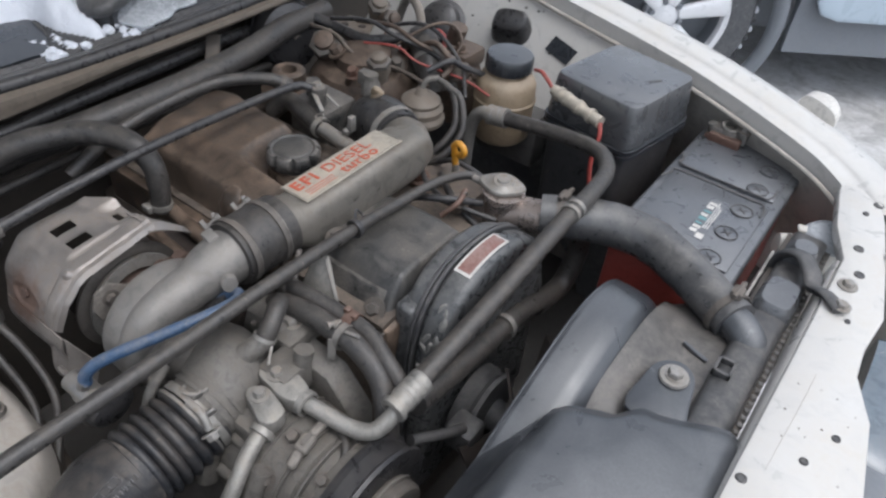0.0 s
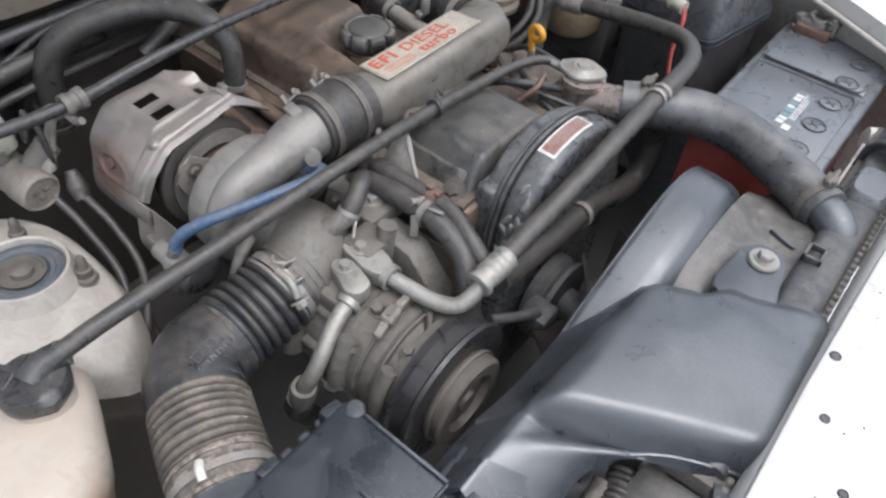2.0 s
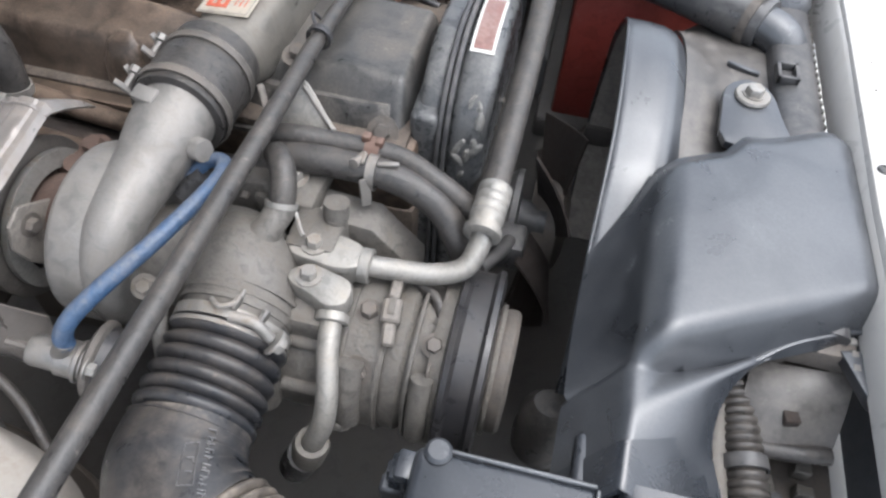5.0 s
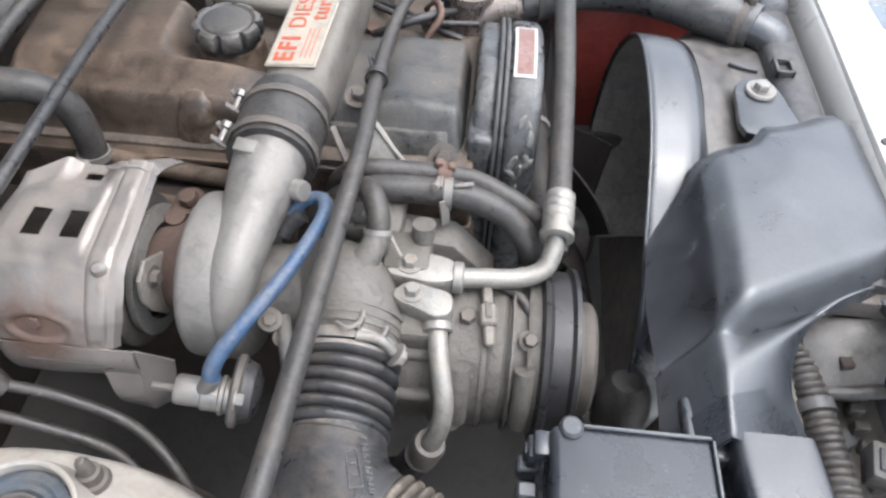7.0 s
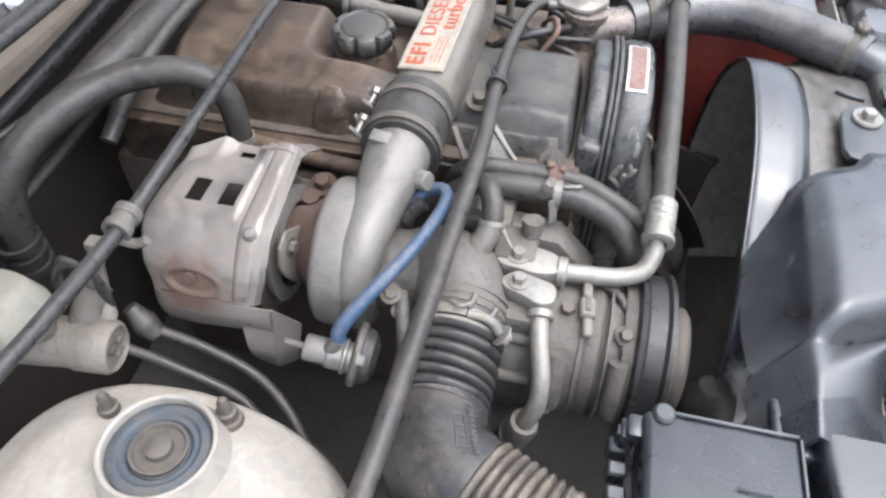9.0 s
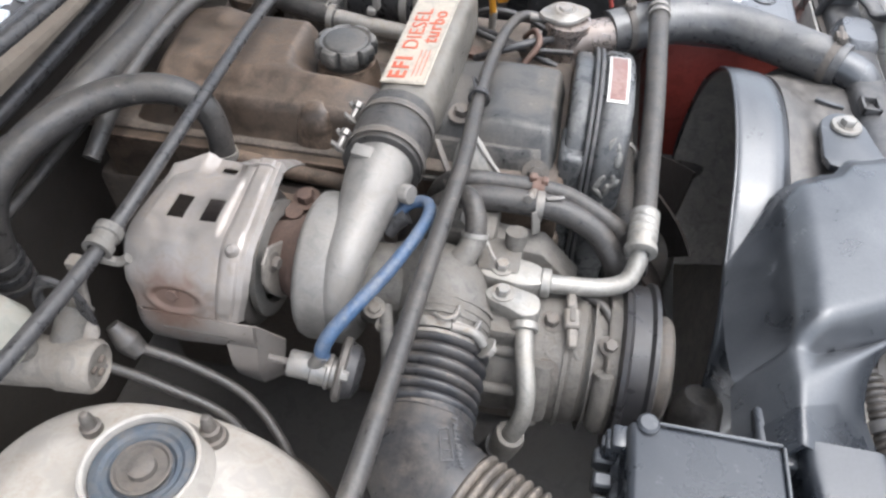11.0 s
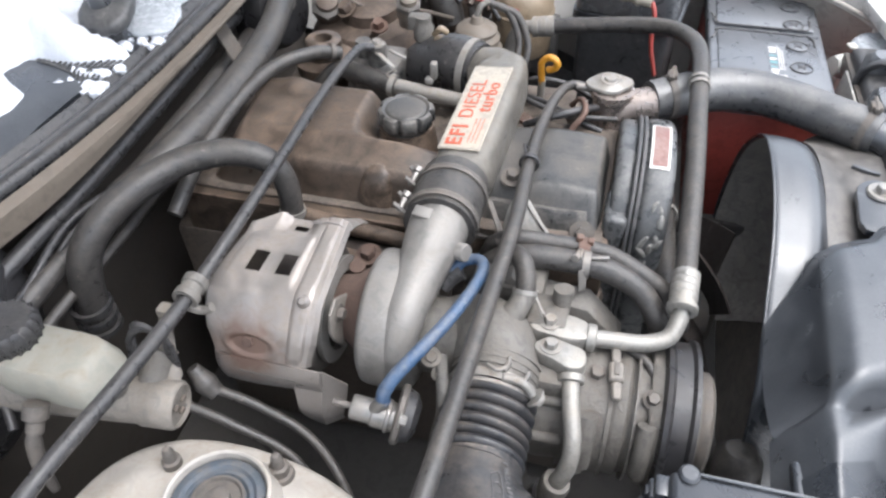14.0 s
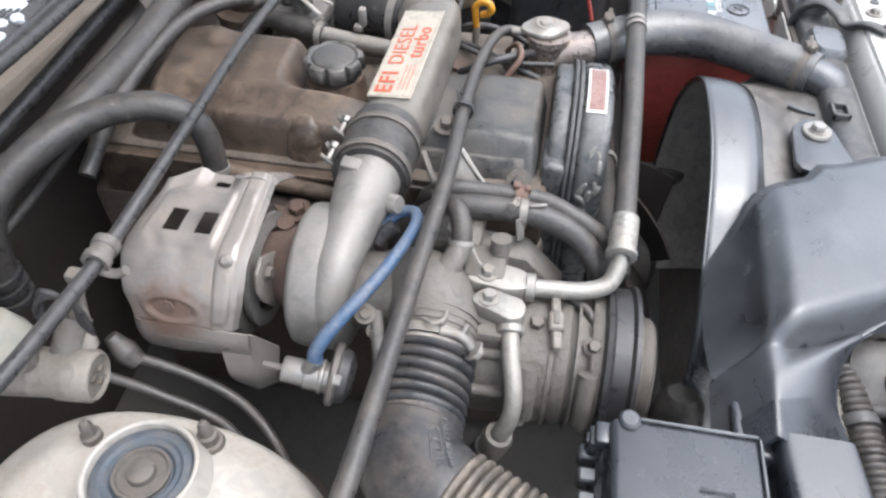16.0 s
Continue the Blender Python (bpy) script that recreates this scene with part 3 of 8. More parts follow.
    part("bumper", loft([((0.22, y, 0.55), (0.10 - 0.1 * max(0, y - 0.2), 0, 0), (0, 0, 0.09), 4) for y in np.linspace(-0.4, 0.62, 12)], 20), WHITE, car, "white front bumper")

    # the rest of the car, plain: near fender, cabin, wheels
    part("near_fender", sheet(lambda u, v: (-0.90 + 1.05 * u, -0.84 + 0.25 * smoothstep(0.75, 1.0, u) - 0.06 * math.sin(math.pi * v), 0.42 + 0.40 * v), 30, 10, 0.003), WHITE, car, "white near fender")
    part("cabin", loft([((x, 0.165, 0.66), (0, 0.86, 0), (0, 0, 0.31), 6) for x in np.linspace(-1.30, -4.3, 8)], 32), WHITE, car, "white cabin sides")
    part("cabin_top", loft([((-1.95, 0.165, 1.30), (0, 0.66, 0), (0, 0, 0.34), 6), ((-2.2, 0.165, 1.33), (0, 0.70, 0), (0, 0, 0.37), 6), ((-4.1, 0.165, 1.33), (0, 0.70, 0), (0, 0, 0.37), 6)], 32), GLASS, car, "dark cabin glass")
    part("roof", loft([((-2.0, 0.165, 1.68), (0, 0.62, 0), (0, 0, 0.03), 5), ((-3.0, 0.165, 1.71), (0, 0.67, 0), (0, 0, 0.035), 5), ((-4.1, 0.165, 1.69), (0, 0.64, 0), (0, 0, 0.03), 5)], 28), WHITE, car, "white roof")
    for x in (-0.45, -3.1):
        for y, k in ((-0.60, -1), (0.93, 1)):
            w = part("wheel", lathe([(0.20, 0.0), (0.24, 0.012), (0.31, 0.008), (0.335, -0.02), (0.335, -0.18), (0.29, -0.20), (0.20, -0.20), (0.20, 0.0)], (x, y, 0.335), (0, k, 0), 40), TYRE, car, "black tyre")
            part("rim", lathe([(0, -0.02), (0.06, -0.01), (0.19, -0.03), (0.205, 0.004), (0.205, -0.1), (0, -0.1)], (x, y, 0.335), (0, k, 0), 32), ALU, w, "grey rim")

    # raised hood, hinged at the cowl
    def hood(u, v, drop=0.0):
        along, y = 1.08 * u, 0.165 + (0.70 - 0.05 * u * u) * (2 * v - 1)
        bend = 0.035 * math.sin(math.pi * u) + 0.03 * (1 - (2 * v - 1) ** 2) - drop
        return -0.87 + along * math.cos(radians(63)) - bend * math.sin(radians(63)), y, 1.065 + along * math.sin(radians(63)) + bend * math.cos(radians(63))
    h = part("hood", sheet(hood, 20, 20, 0.002), WHITE, car, "white raised hood")
    part("hood_lining", sheet(lambda u, v: hood(0.06 + 0.86 * u, 0.08 + 0.84 * v, 0.022 + 0.006 * math.sin(12 * u) * math.sin(14 * v)), 24, 24, 0.004), INSULATION, h, "grey felt lining")
    for v in (0.03, 0.5, 0.97):
        part("hood_rib", tube([hood(u, v, 0.016) for u in np.linspace(0.02, 0.97, 9)], 0.014, 10, 4, flat=0.6), WHITE_DIRTY, h, "pressed inner rib")

    # strut tower with its dome
    def tower(u, v):
        a = 2 * math.pi * u
        w = v ** 0.8
        cx, cy = -0.487, -0.33
        rx = ry = 0.02 * min(1.0, 20 * v) + 0.128 * w
        sx, sy = math.cos(a), math.sin(a)
        q = 2 / 2.7
        x = cx + rx * math.copysign(abs(sx) ** q, sx) * (0.80 + 0.35 * smoothstep(0.10, 0.60, sy) if sx > 0 else 1.02)
        y = cy + ry * math.copysign(abs(sy) ** q, sy) * (1.0 if sy > 0 else 2.0)
        z = 0.812 - 0.010 * smoothstep(0.5, 0.8, v) - 0.05 * smoothstep(0.75, 0.93, v) - 0.30 * smoothstep(0.93, 1.0, v)
        z -= 0.035 * max(0, x - cx) / 0.13 * v
        return x, y, z
    # where the white top gives way to the painted shade of the skirt
    def shade_start(u):
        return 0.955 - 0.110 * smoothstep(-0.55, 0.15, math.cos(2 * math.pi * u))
    part("strut_tower", sheet(lambda u, v: tower(u, shade_start(u) * v), 72, 40, 0.003), WHITE_DIRTY, car, "white painted strut tower, dusty")
    part("tower_skirt", sheet(lambda u, v: tower(u, shade_start(u) + (1 - shade_start(u)) * v), 72, 16, 0.003), SKIRT_SHADE, car, "brown-black side of the tower, its shade put into the colour")
    part("tower_apron", sheet(lambda u, v: (-0.87 + 0.45 * u, -0.285 - 0.02 * u - 0.36 * v, 0.792 - 0.012 * u - 0.012 * (1 - smoothstep(0, 0.05, v))), 12, 30, 0.003), WHITE_DIRTY, car, "white sheet metal beside the tower")
    wing = sheet(lambda u, v: (-0.85 + 0.44 * u, -0.40 - 0.45 * v, 0.80 + 0.02 * math.sin(v * 3) - 0.025 * smoothstep(0.5, 1, u) + 0.03 * smoothstep(0.55, 1, v)), 24, 14, 0.003)
    part("wing_ledge", wing, WHITE, car, "white painted ledge of the inner wing")
    c = Vector((-0.486, -0.264, 0.816))
    seat = part("strut_seat", lathe([(0.0, 0.004), (0.0385, 0.004), (0.039, 0.0135), (0.0405, 0.0150), (0.0425, 0.0145), (0.0440, 0.0105), (0.0465, 0.002), (0.049, -0.004), (0.050, -0.008), (0, -0.008)], c, (0, 0.06, 1), 48), WHITE_DIRTY, car, "raised white ring of the strut mount")
    part("mount_rubber", lathe([(0.0, 0.0045), (0.022, 0.0045), (0.0245, 0.0075), (0.028, 0.0072), (0.0305, 0.0098), (0.035, 0.0094), (0.0375, 0.008), (0.038, 0.004), (0, 0.003)], c, (0, 0.06, 1), 40), STRUT_BLUE, seat, "blue-grey worn rubber mount")
    part("mount_cup", lathe([(0, 0.0055), (0.0205, 0.0055), (0.0215, 0.0095), (0.0195, 0.0097), (0.018, 0.0070), (0.0105, 0.0070), (0.0098, 0.012), (0.0055, 0.0135), (0, 0.0135)], c, (0, 0.06, 1), 28), STEEL_DARK, seat, "dull brown centre nut in a cup")
    for a in (Vector((-0.541, -0.240, 0.808)), Vector((-0.452, -0.224, 0.808)), Vector((-0.485, -0.314, 0.812))):
        n = part("strut_stud", join(lathe([(0, 0), (0.0115, 0), (0.0105, 0.004), (0.008, 0.005), (0.008, 0.013), (0.0055, 0.014), (0.0048, 0.024), (0.003, 0.028), (0, 0.029)], a, (-0.05, 0.08, 1), 14)), STEEL_DARK, car, "dull brown stud with its nut")
    for x, y in ((-0.457, -0.336), (-0.485, -0.382)):
        part("drain_hole", lathe([(0, 0.0), (0.0035, 0.0), (0.0035, 0.001), (0.0055, 0.0008), (0.0055, -0.002), (0, -0.002)], (x, y, 0.8122), seg=14), RUST, car, "rusty hole in the paint")
    return car


build_setting()
build_body()


# ---- the engine ----
def outline_round(pts, n=5):
    """A closed smooth outline through 2D points."""
    p = [Vector((a, b, 0)) for a, b in pts]
    k = len(p)
    out = []
    for i in range(k):
        a, b, c, d = p[i - 1], p[i], p[(i + 1) % k], p[(i + 2) % k]
        for s in range(n):
            t = s / n
            q = 0.5 * ((2 * b) + (c - a) * t + (2 * a - 5 * b + 4 * c - d) * t * t + (3 * b - a - 3 * c + d) * t ** 3)
            out.append((q.x, q.y))
    return out


def build_engine():
    e = thing("engine", (-0.42, 0.17, 0.40), "grimy in-line diesel engine set lengthwise in the bay", "engine")
    part("block", box((-0.72, 0.06, 0.40), (-0.21, 0.30, 0.78), 0.01), BLOCK, e, "dark grimy cylinder block")
    part("head", box((-0.70, 0.064, 0.77), (-0.215, 0.28, 0.845), 0.006), COVER, e, "dark cylinder head")
    # valve cover: a raised rear hump and a lower flat front half
    def casting(x0, x1, y0, y1, nx, ny, z):
        def f(u, v):
            x, y = x0 + (x1 - x0) * u, y0 + (y1 - y0) * v
            return x, y, z(x, y)
        return sheet(f, nx, ny, 0.004)

    def rear(x, y):
        wall = smoothstep(-0.676, -0.628, x + 0.12 * (y - 0.15)) * (0.80 * smoothstep(0.069, 0.085, y) + 0.20 * smoothstep(0.083, 0.122, y)) * (1 - smoothstep(0.208, 0.236, y))
        a, b = x + 0.500, y - 0.127
        soft = -0.014 * math.log(math.exp(-max(-0.3, a) / 0.014) + math.exp(-max(-0.3, b) / 0.014))
        recess = 0.55 * smoothstep(-0.010, 0.010, soft) + 0.45 * smoothstep(0.0, 0.036, soft)
        top = 0.058 - 0.040 * recess - 0.010 * smoothstep(-0.50, -0.40, x) * smoothstep(0.0, 0.08, x + 0.46)
        bump = 0.006 * math.exp(-((x + 0.60) / 0.02) ** 2) * smoothstep(0.17, 0.20, y)
        return 0.846 + (top + bump) * wall
    part("valve_cover", casting(-0.675, -0.372, 0.052, 0.242, 84, 56, rear), COVER, e, "dusty brown-grey valve cover", sharp=80)

    def front(x, y):
        wall = smoothstep(0.068, 0.112, y) * (1 - smoothstep(0.205, 0.235, y)) * (1 - smoothstep(-0.234, -0.222, x))
        return 0.842 + 0.041 * wall + 0.003 * math.sin(x * 40) * wall
    part("front_cover", casting(-0.376, -0.220, 0.060, 0.240, 40, 44, front), COVER_GREY, e, "grey dusty front half of the valve cover", sharp=80)
    part("side_boss", loft([((-0.463, 0.080, 0.842), (0.020, 0, 0), (0, 0.012, 0), 3), ((-0.462, 0.080, 0.872), (0.018, 0, 0), (0, 0.011, 0), 2.6), ((-0.461, 0.084, 0.888), (0.014, 0, 0), (0, 0.008, 0), 2.3), ((-0.461, 0.088, 0.894), (0.006, 0, 0), (0, 0.003, 0), 2)], 20), COVER, e, "cast lug on the side")
    part("cover_gasket", loft([((x, 0.168, 0.846), (0, 0.104, 0), (0, 0, 0.006), 6) for x in np.linspace(-0.705, -0.222, 8)], 24), BLOCK, e, "dark flange under the valve cover")
    cap = part("oil_cap", lathe([(0, 0), (0.026, 0), (0.026, 0.008), (0.031, 0.009), (0.0325, 0.011), (0.0325, 0.021), (0.0305, 0.0245), (0.0265, 0.0255), (0.0255, 0.0245), (0.023, 0.0238), (0.0215, 0.0255), (0.020, 0.0258), (0, 0.0258)], (-0.455, 0.172, 0.886), (0, 0, 1), 96,
                     wave=lambda a, r: 1 - (0.17 * max(0.0, math.cos(8 * a)) ** 3 if r > 0.0265 else 0)), COVER_GREY, e, "dusty grey-black oil filler cap with a lobed rim")
    part("filler_neck", lathe([(0, -0.03), (0.036, -0.03), (0.032, -0.005), (0.03, 0.002), (0, 0.002)], (-0.455, 0.172, 0.886), (0, 0, 1), 32), COVER, e)
    for p, ax in (((-0.321, 0.105, 0.889), (0, -0.2, 1)), ((-0.243, 0.076, 0.853), (0, -0.7, 0.6))):
        part("cover_bolt", hexbolt(p, ax, 0.007, 0.007, 1.9), STEEL_DARK, e, "dull steel bolt with washer")
    part("side_casting", loft([((-0.30, 0.092, 0.80), (0.075, 0, 0), (0, 0.028, 0), 4), ((-0.30, 0.095, 0.845), (0.07, 0, 0), (0, 0.022, 0), 4), ((-0.30, 0.100, 0.868), (0.062, 0, 0), (0, 0.012, 0), 3)], 28), COVER_GREY, e, "grey dusty side of the cylinder head")
    # injection pump side, throttle and intake at the far side
    part("intake_manifold", loft([((x, 0.33, 0.80), (0, 0.05, 0), (0, 0, 0.045), 3) for x in np.linspace(-0.66, -0.28, 8)], 24), BLOCK, e, "dark intake manifold")
    part("thermostat_housing", join(lathe([(0, 0), (0.026, 0), (0.026, 0.02), (0.021, 0.03), (0.021, 0.075), (0.026, 0.078), (0.026, 0.086), (0, 0.086)], (-0.235, 0.303, 0.80), (0, 0, 1), 28),
                                    tube([(-0.235, 0.303, 0.853), (-0.215, 0.31, 0.858), (-0.18, 0.315, 0.866)], 0.0215, 24, 6)), OUTLET, e, "shiny brown-stained metal water outlet")
    # timing cover
    def cover_outline(grow=0.0, low=0.60):
        core = outline_round([(0.300, 0.76), (0.297, 0.81), (0.282, 0.855), (0.250, 0.886), (0.208, 0.9045), (0.168, 0.9095), (0.134, 0.9045), (0.108, 0.889), (0.090, 0.864), (0.079, 0.828), (0.074, 0.78), (0.073, 0.74), (0.185, 0.70)], 3)
        ring_ = [q for q in core if q[1] > 0.755]
        mid = Vector((0.187, 0.78))
        big = [tuple(mid + (Vector(q) - mid) * (1 + grow / 0.12)) for q in ring_]
        return [(big[0][0], low)] + big + [(big[-1][0], low)]
    part("timing_cover", prism(cover_outline(0.0), "x", -0.192, -0.160, 0.009, 4), TIMING, e, "glossy dusty timing belt cover")
    part("timing_cover_back", prism(cover_outline(-0.004), "x", -0.220, -0.198, 0.007, 3), TIMING, e, "black rear half of the timing cover")
    for x in (-0.199, -0.1935):
        part("timing_cover_seam", prism(cover_outline(0.0022), "x", x - 0.0022, x + 0.0022, 0.0012, 1), PLASTIC_CLEAN, e, "raised seam flange of the timing cover")
    part("rear_lug", box((-0.224, 0.084, 0.62), (-0.200, 0.136, 0.870), 0.006, 3), TIMING, e, "step on the rear half of the cover")
    # label on the rounded top
    n = Vector((0.0, -0.04, 1)).normalized()
    d = Vector((0, 1, 0.04)).normalized()
    c = Vector((-0.1775, 0.168, 0.9105))
    lab = part("cover_label", sheet(lambda u, v: c + d * 0.072 * (u - 0.5) + Vector((1, 0, 0)) * 0.020 * (v - 0.5) - n * 0.0048 * (2 * u - 1) ** 2, 12, 3, 0.0006), LABEL_WHITE, e, "white bordered sticker")
    part("label_print", sheet(lambda u, v: c + n * 0.0008 + d * 0.0655 * (u - 0.5) + Vector((1, 0, 0)) * 0.0150 * (v - 0.5) - n * 0.0048 * ((2 * u - 1) * 0.92) ** 2, 12, 3, 0.0005), LABEL_RED, lab, "faded red print")
    # crank pulley, fan hub
    random.seed(3)
    rim = [(0.073, 0.745), (0.0745, 0.785), (0.079, 0.828), (0.090, 0.864), (0.112, 0.8925)]
    for k in range(22):
        q = random.uniform(0.0, 3.6)
        a, c2 = rim[int(q)], rim[int(q) + 1]
        f = q - int(q)
        along = Vector((0, c2[0] - a[0], c2[1] - a[1])).normalized()
        out = Vector((0, -along.z, along.y))
        base = Vector((random.uniform(-0.184, -0.168), a[0] + (c2[0] - a[0]) * f, a[1] + (c2[1] - a[1]) * f)) - out * 0.002
        turn = random.uniform(-0.9, 0.9)
        u = along * math.cos(turn) + Vector((1, 0, 0)) * math.sin(turn)
        w = out.cross(u)
        r, h = random.uniform(0.005, 0.010), random.uniform(0.0035, 0.006)
        part("crumpled_patch", loft([(base, u * r, w * r * 0.5, 2.4), (base + out * h * 0.7, u * r * 0.8, w * r * 0.36, 2.2), (base + out * h + u * r * 0.2, u * r * 0.4, w * r * 0.14, 2)], 10), FOIL, e)
    part("fan_pulley", lathe([(0, 0), (0.05, 0), (0.05, 0.012), (0.044, 0.018), (0.05, 0.024), (0.05, 0.03), (0.02, 0.032), (0.02, 0.06), (0, 0.06)], (-0.155, 0.15, 0.70), (1, 0, 0), 40), PLASTIC_CLEAN, e, "dark fan pulley")
    part("adjuster_bracket", join(tube([(-0.145, 0.02, 0.775), (-0.13, 0.06, 0.755), (-0.126, 0.09, 0.735)], 0.006, 10, 6), box((-0.145, 0.08, 0.70), (-0.11, 0.115, 0.735), 0.006)), PLASTIC_CLEAN, e, "black belt adjuster")
    # compressor bracket and pipes against the head
    br = prism([(-0.345, 0.83), (-0.335, 0.862), (-0.30, 0.868), (-0.275, 0.845), (-0.225, 0.84), (-0.19, 0.80), (-0.19, 0.70), (-0.235, 0.70), (-0.24, 0.775),
                (-0.275, 0.80), (-0.305, 0.785), (-0.315, 0.72), (-0.345, 0.72)], "y", -0.015, 0.015, 0.004)
    part("accessory_bracket", br, ALU_DIRTY, e, "dirty cast bracket with a bolt")
    part("bracket_pad", box((-0.315, -0.02, 0.838), (-0.268, 0.03, 0.858), 0.005), ALU_DIRTY, e)
    part("bracket_bolt", hexbolt((-0.292, 0.006, 0.857), (0, -0.1, 1), 0.008, 0.007, 1.5), STEEL, e, "dull steel bolt")
    part("exhaust_manifold", loft([((x, 0.02, 0.80), (0, 0.035, 0), (0, 0, 0.03), 2.4) for x in np.linspace(-0.555, -0.36, 8)], 20), NEAR_BLACK, e, "near-black exhaust manifold")
    part("rail_pipe", tube([(-0.555, 0.052, 0.842), (-0.48, 0.042, 0.842), (-0.40, 0.035, 0.84)], 0.0085, 12, 6), COVER, e, "dusty metal pipe along the head")
    part("rail_pipe", tube([(-0.56, 0.02, 0.83), (-0.48, 0.012, 0.83), (-0.39, 0.006, 0.83)], 0.0085, 12, 6), COVER, e, "dusty metal pipe along the head")
    guard = prism(outline_round([(-0.320, 0.848), (-0.318, 0.884), (-0.307, 0.896), (-0.298, 0.892), (-0.284, 0.876), (-0.272, 0.863), (-0.270, 0.850), (-0.295, 0.846)], 3), "y", 0.0570, 0.0585, 0.0005, 1)
    for w in guard.verts:
        w.co.y += 0.55 * (w.co.z - 0.872)
    part("heat_plate", guard, ALU_BRIGHT, e, "bright rounded metal guard")
    part("plate_fold", bar((-0.303, 0.0675, 0.893), (-0.275, 0.0520, 0.864), 0.0030, 0.003, 0.001), ALU, e, "folded edge of the guard")
    return e


build_engine()


# ---- turbocharger and its heat shield ----
def build_turbo():
    t = thing("turbocharger", (-0.42, -0.05, 0.72), "turbocharger with a pale aluminium compressor housing", "turbocharger")
    ax = Vector((1, 0.0, 0.0))
    c = Vector((-0.420, -0.060, 0.834))
    prof = [(0, -0.002), (0.052, -0.002), (0.060, -0.001), (0.0642, 0.002), (0.0655, 0.006), (0.0660, 0.026), (0.0655, 0.0285), (0.0630, 0.0300), (0.0620, 0.0315), (0.0622, 0.034), (0.060, 0.044), (0.045, 0.050), (0, 0.050)]
    part("backplate", lathe(prof, c, ax, 72), ALU, t, "pale cast compressor back plate")
    # volute: a tube that grows as it winds round the axis, then leaves over the top towards the far side
    pts, rad = [], []
    for k in range(14):
        a = radians(415 - 23.5 * k)
        r = 0.0105 + 0.005 * k / 13 + 0.0045 * smoothstep(9.5, 13.5, k)
        s = 0.0655 - r + 0.004 * smoothstep(9, 13, k)
        pts.append(c + Vector((0.035 + 0.004 * smoothstep(10, 13.5, k), s * math.cos(a), s * math.sin(a))))
        rad.append(r)
    pts += [Vector((-0.3785, -0.040, 0.8870)), Vector((-0.3755, -0.014, 0.8955)), Vector((-0.374, 0.012, 0.899))]
    rad += [0.0232, 0.0270, 0.0295]
    part("volute", tube(pts, rad, 28, 6), ALU, t, "pale cast spiral housing with its outlet neck")
    part("parting_line", tube([c + Vector((0.0335, 0.0632 * math.cos(radians(a)), 0.0632 * math.sin(radians(a)))) for a in range(95, 290, 12)], 0.0010, 6, 3), ALU, t)
    part("boss", lathe([(0, 0), (0.0085, 0), (0.0085, 0.018), (0.0075, 0.02), (0, 0.02)], (-0.3585, -0.016, 0.893), (0.8, -0.35, 0.25), 18), ALU, t, "round cast boss")
    part("pad", box((-0.395, -0.012, 0.919), (-0.377, 0.000, 0.9265), 0.002, turn=(15, 0, -10)), ALU, t)
    part("core", lathe([(0, 0), (0.038, 0), (0.040, 0.01), (0.034, 0.018), (0.030, 0.04), (0.036, 0.06), (0.044, 0.070), (0.044, 0.082), (0, 0.082)], (-0.500, -0.055, 0.832), ax, 36), RUST, t, "rusty centre housing")
    part("oil_flange", join(box((-0.464, -0.035, 0.848), (-0.440, -0.012, 0.860), 0.005), lathe([(0, 0), (0.008, 0), (0.008, 0.008), (0, 0.008)], (-0.446, -0.03, 0.858), (0, -0.2, 1), 16)), RUST, t, "rusty oil flange")
    part("turbine_housing", lathe([(0, 0), (0.046, 0), (0.050, 0.012), (0.050, 0.044), (0.045, 0.055), (0, 0.055)], (-0.538, -0.055, 0.815), ax, 36), NEAR_BLACK, t, "turbine housing in near-black, the shade under the shield put into its colour")
    part("flange_ring", lathe([(0.044, 0), (0.060, 0), (0.062, 0.002), (0.062, 0.006), (0.058, 0.009), (0.044, 0.009), (0.044, 0)], (-0.474, -0.058, 0.828), ax, 44), STEEL_DARK, t, "dull steel clamp flange")
    part("band_ring", lathe([(0.040, 0), (0.052, 0), (0.053, 0.002), (0.053, 0.006), (0.040, 0.008), (0.040, 0)], (-0.462, -0.058, 0.830), ax, 40), STEEL, t, "thin steel band")
    part("actuator_plate", join(prism([(-0.112, 0.862), (-0.106, 0.878), (-0.092, 0.884), (-0.058, 0.858), (-0.054, 0.826), (-0.072, 0.806), (-0.092, 0.818), (-0.106, 0.842)], "x", -0.447, -0.443, 0.0015)), CAST_PALE, t, "dirty aluminium tab")
    part("plate_bolt", hexbolt((-0.443, -0.092, 0.866), (1, -0.1, 0.1), 0.0055, 0.005), STEEL_DARK, t, "dull bolt")
    part("core_bolt", hexbolt((-0.442, -0.010, 0.860), (0, -0.2, 1), 0.008, 0.008), RUST, t, "rusty bolt")
    # inlet, wastegate
    part("inlet_neck", tube([(-0.385, -0.062, 0.825), (-0.350, -0.062, 0.823), (-0.325, -0.062, 0.824)], [0.036, 0.037, 0.038], 28, 4), ALU_DIRTY, t, "dusty inlet neck")
    wa = Vector((1, 0.05, -0.2)).normalized()
    w0 = Vector((-0.408, -0.165, 0.838))
    part("wastegate", lathe([(0, 0), (0.0098, 0), (0.0108, 0.002), (0.0108, 0.018), (0.0125, 0.019), (0.0125, 0.030), (0.0142, 0.031), (0.0142, 0.0335), (0.0125, 0.0345), (0.0125, 0.038), (0, 0.038)], w0, wa, 30), ZINC, t, "bright zinc wastegate canister")
    part("wastegate_rod", tube([w0, w0 - wa * 0.016], 0.003, 8, 2), STEEL_DARK, t)
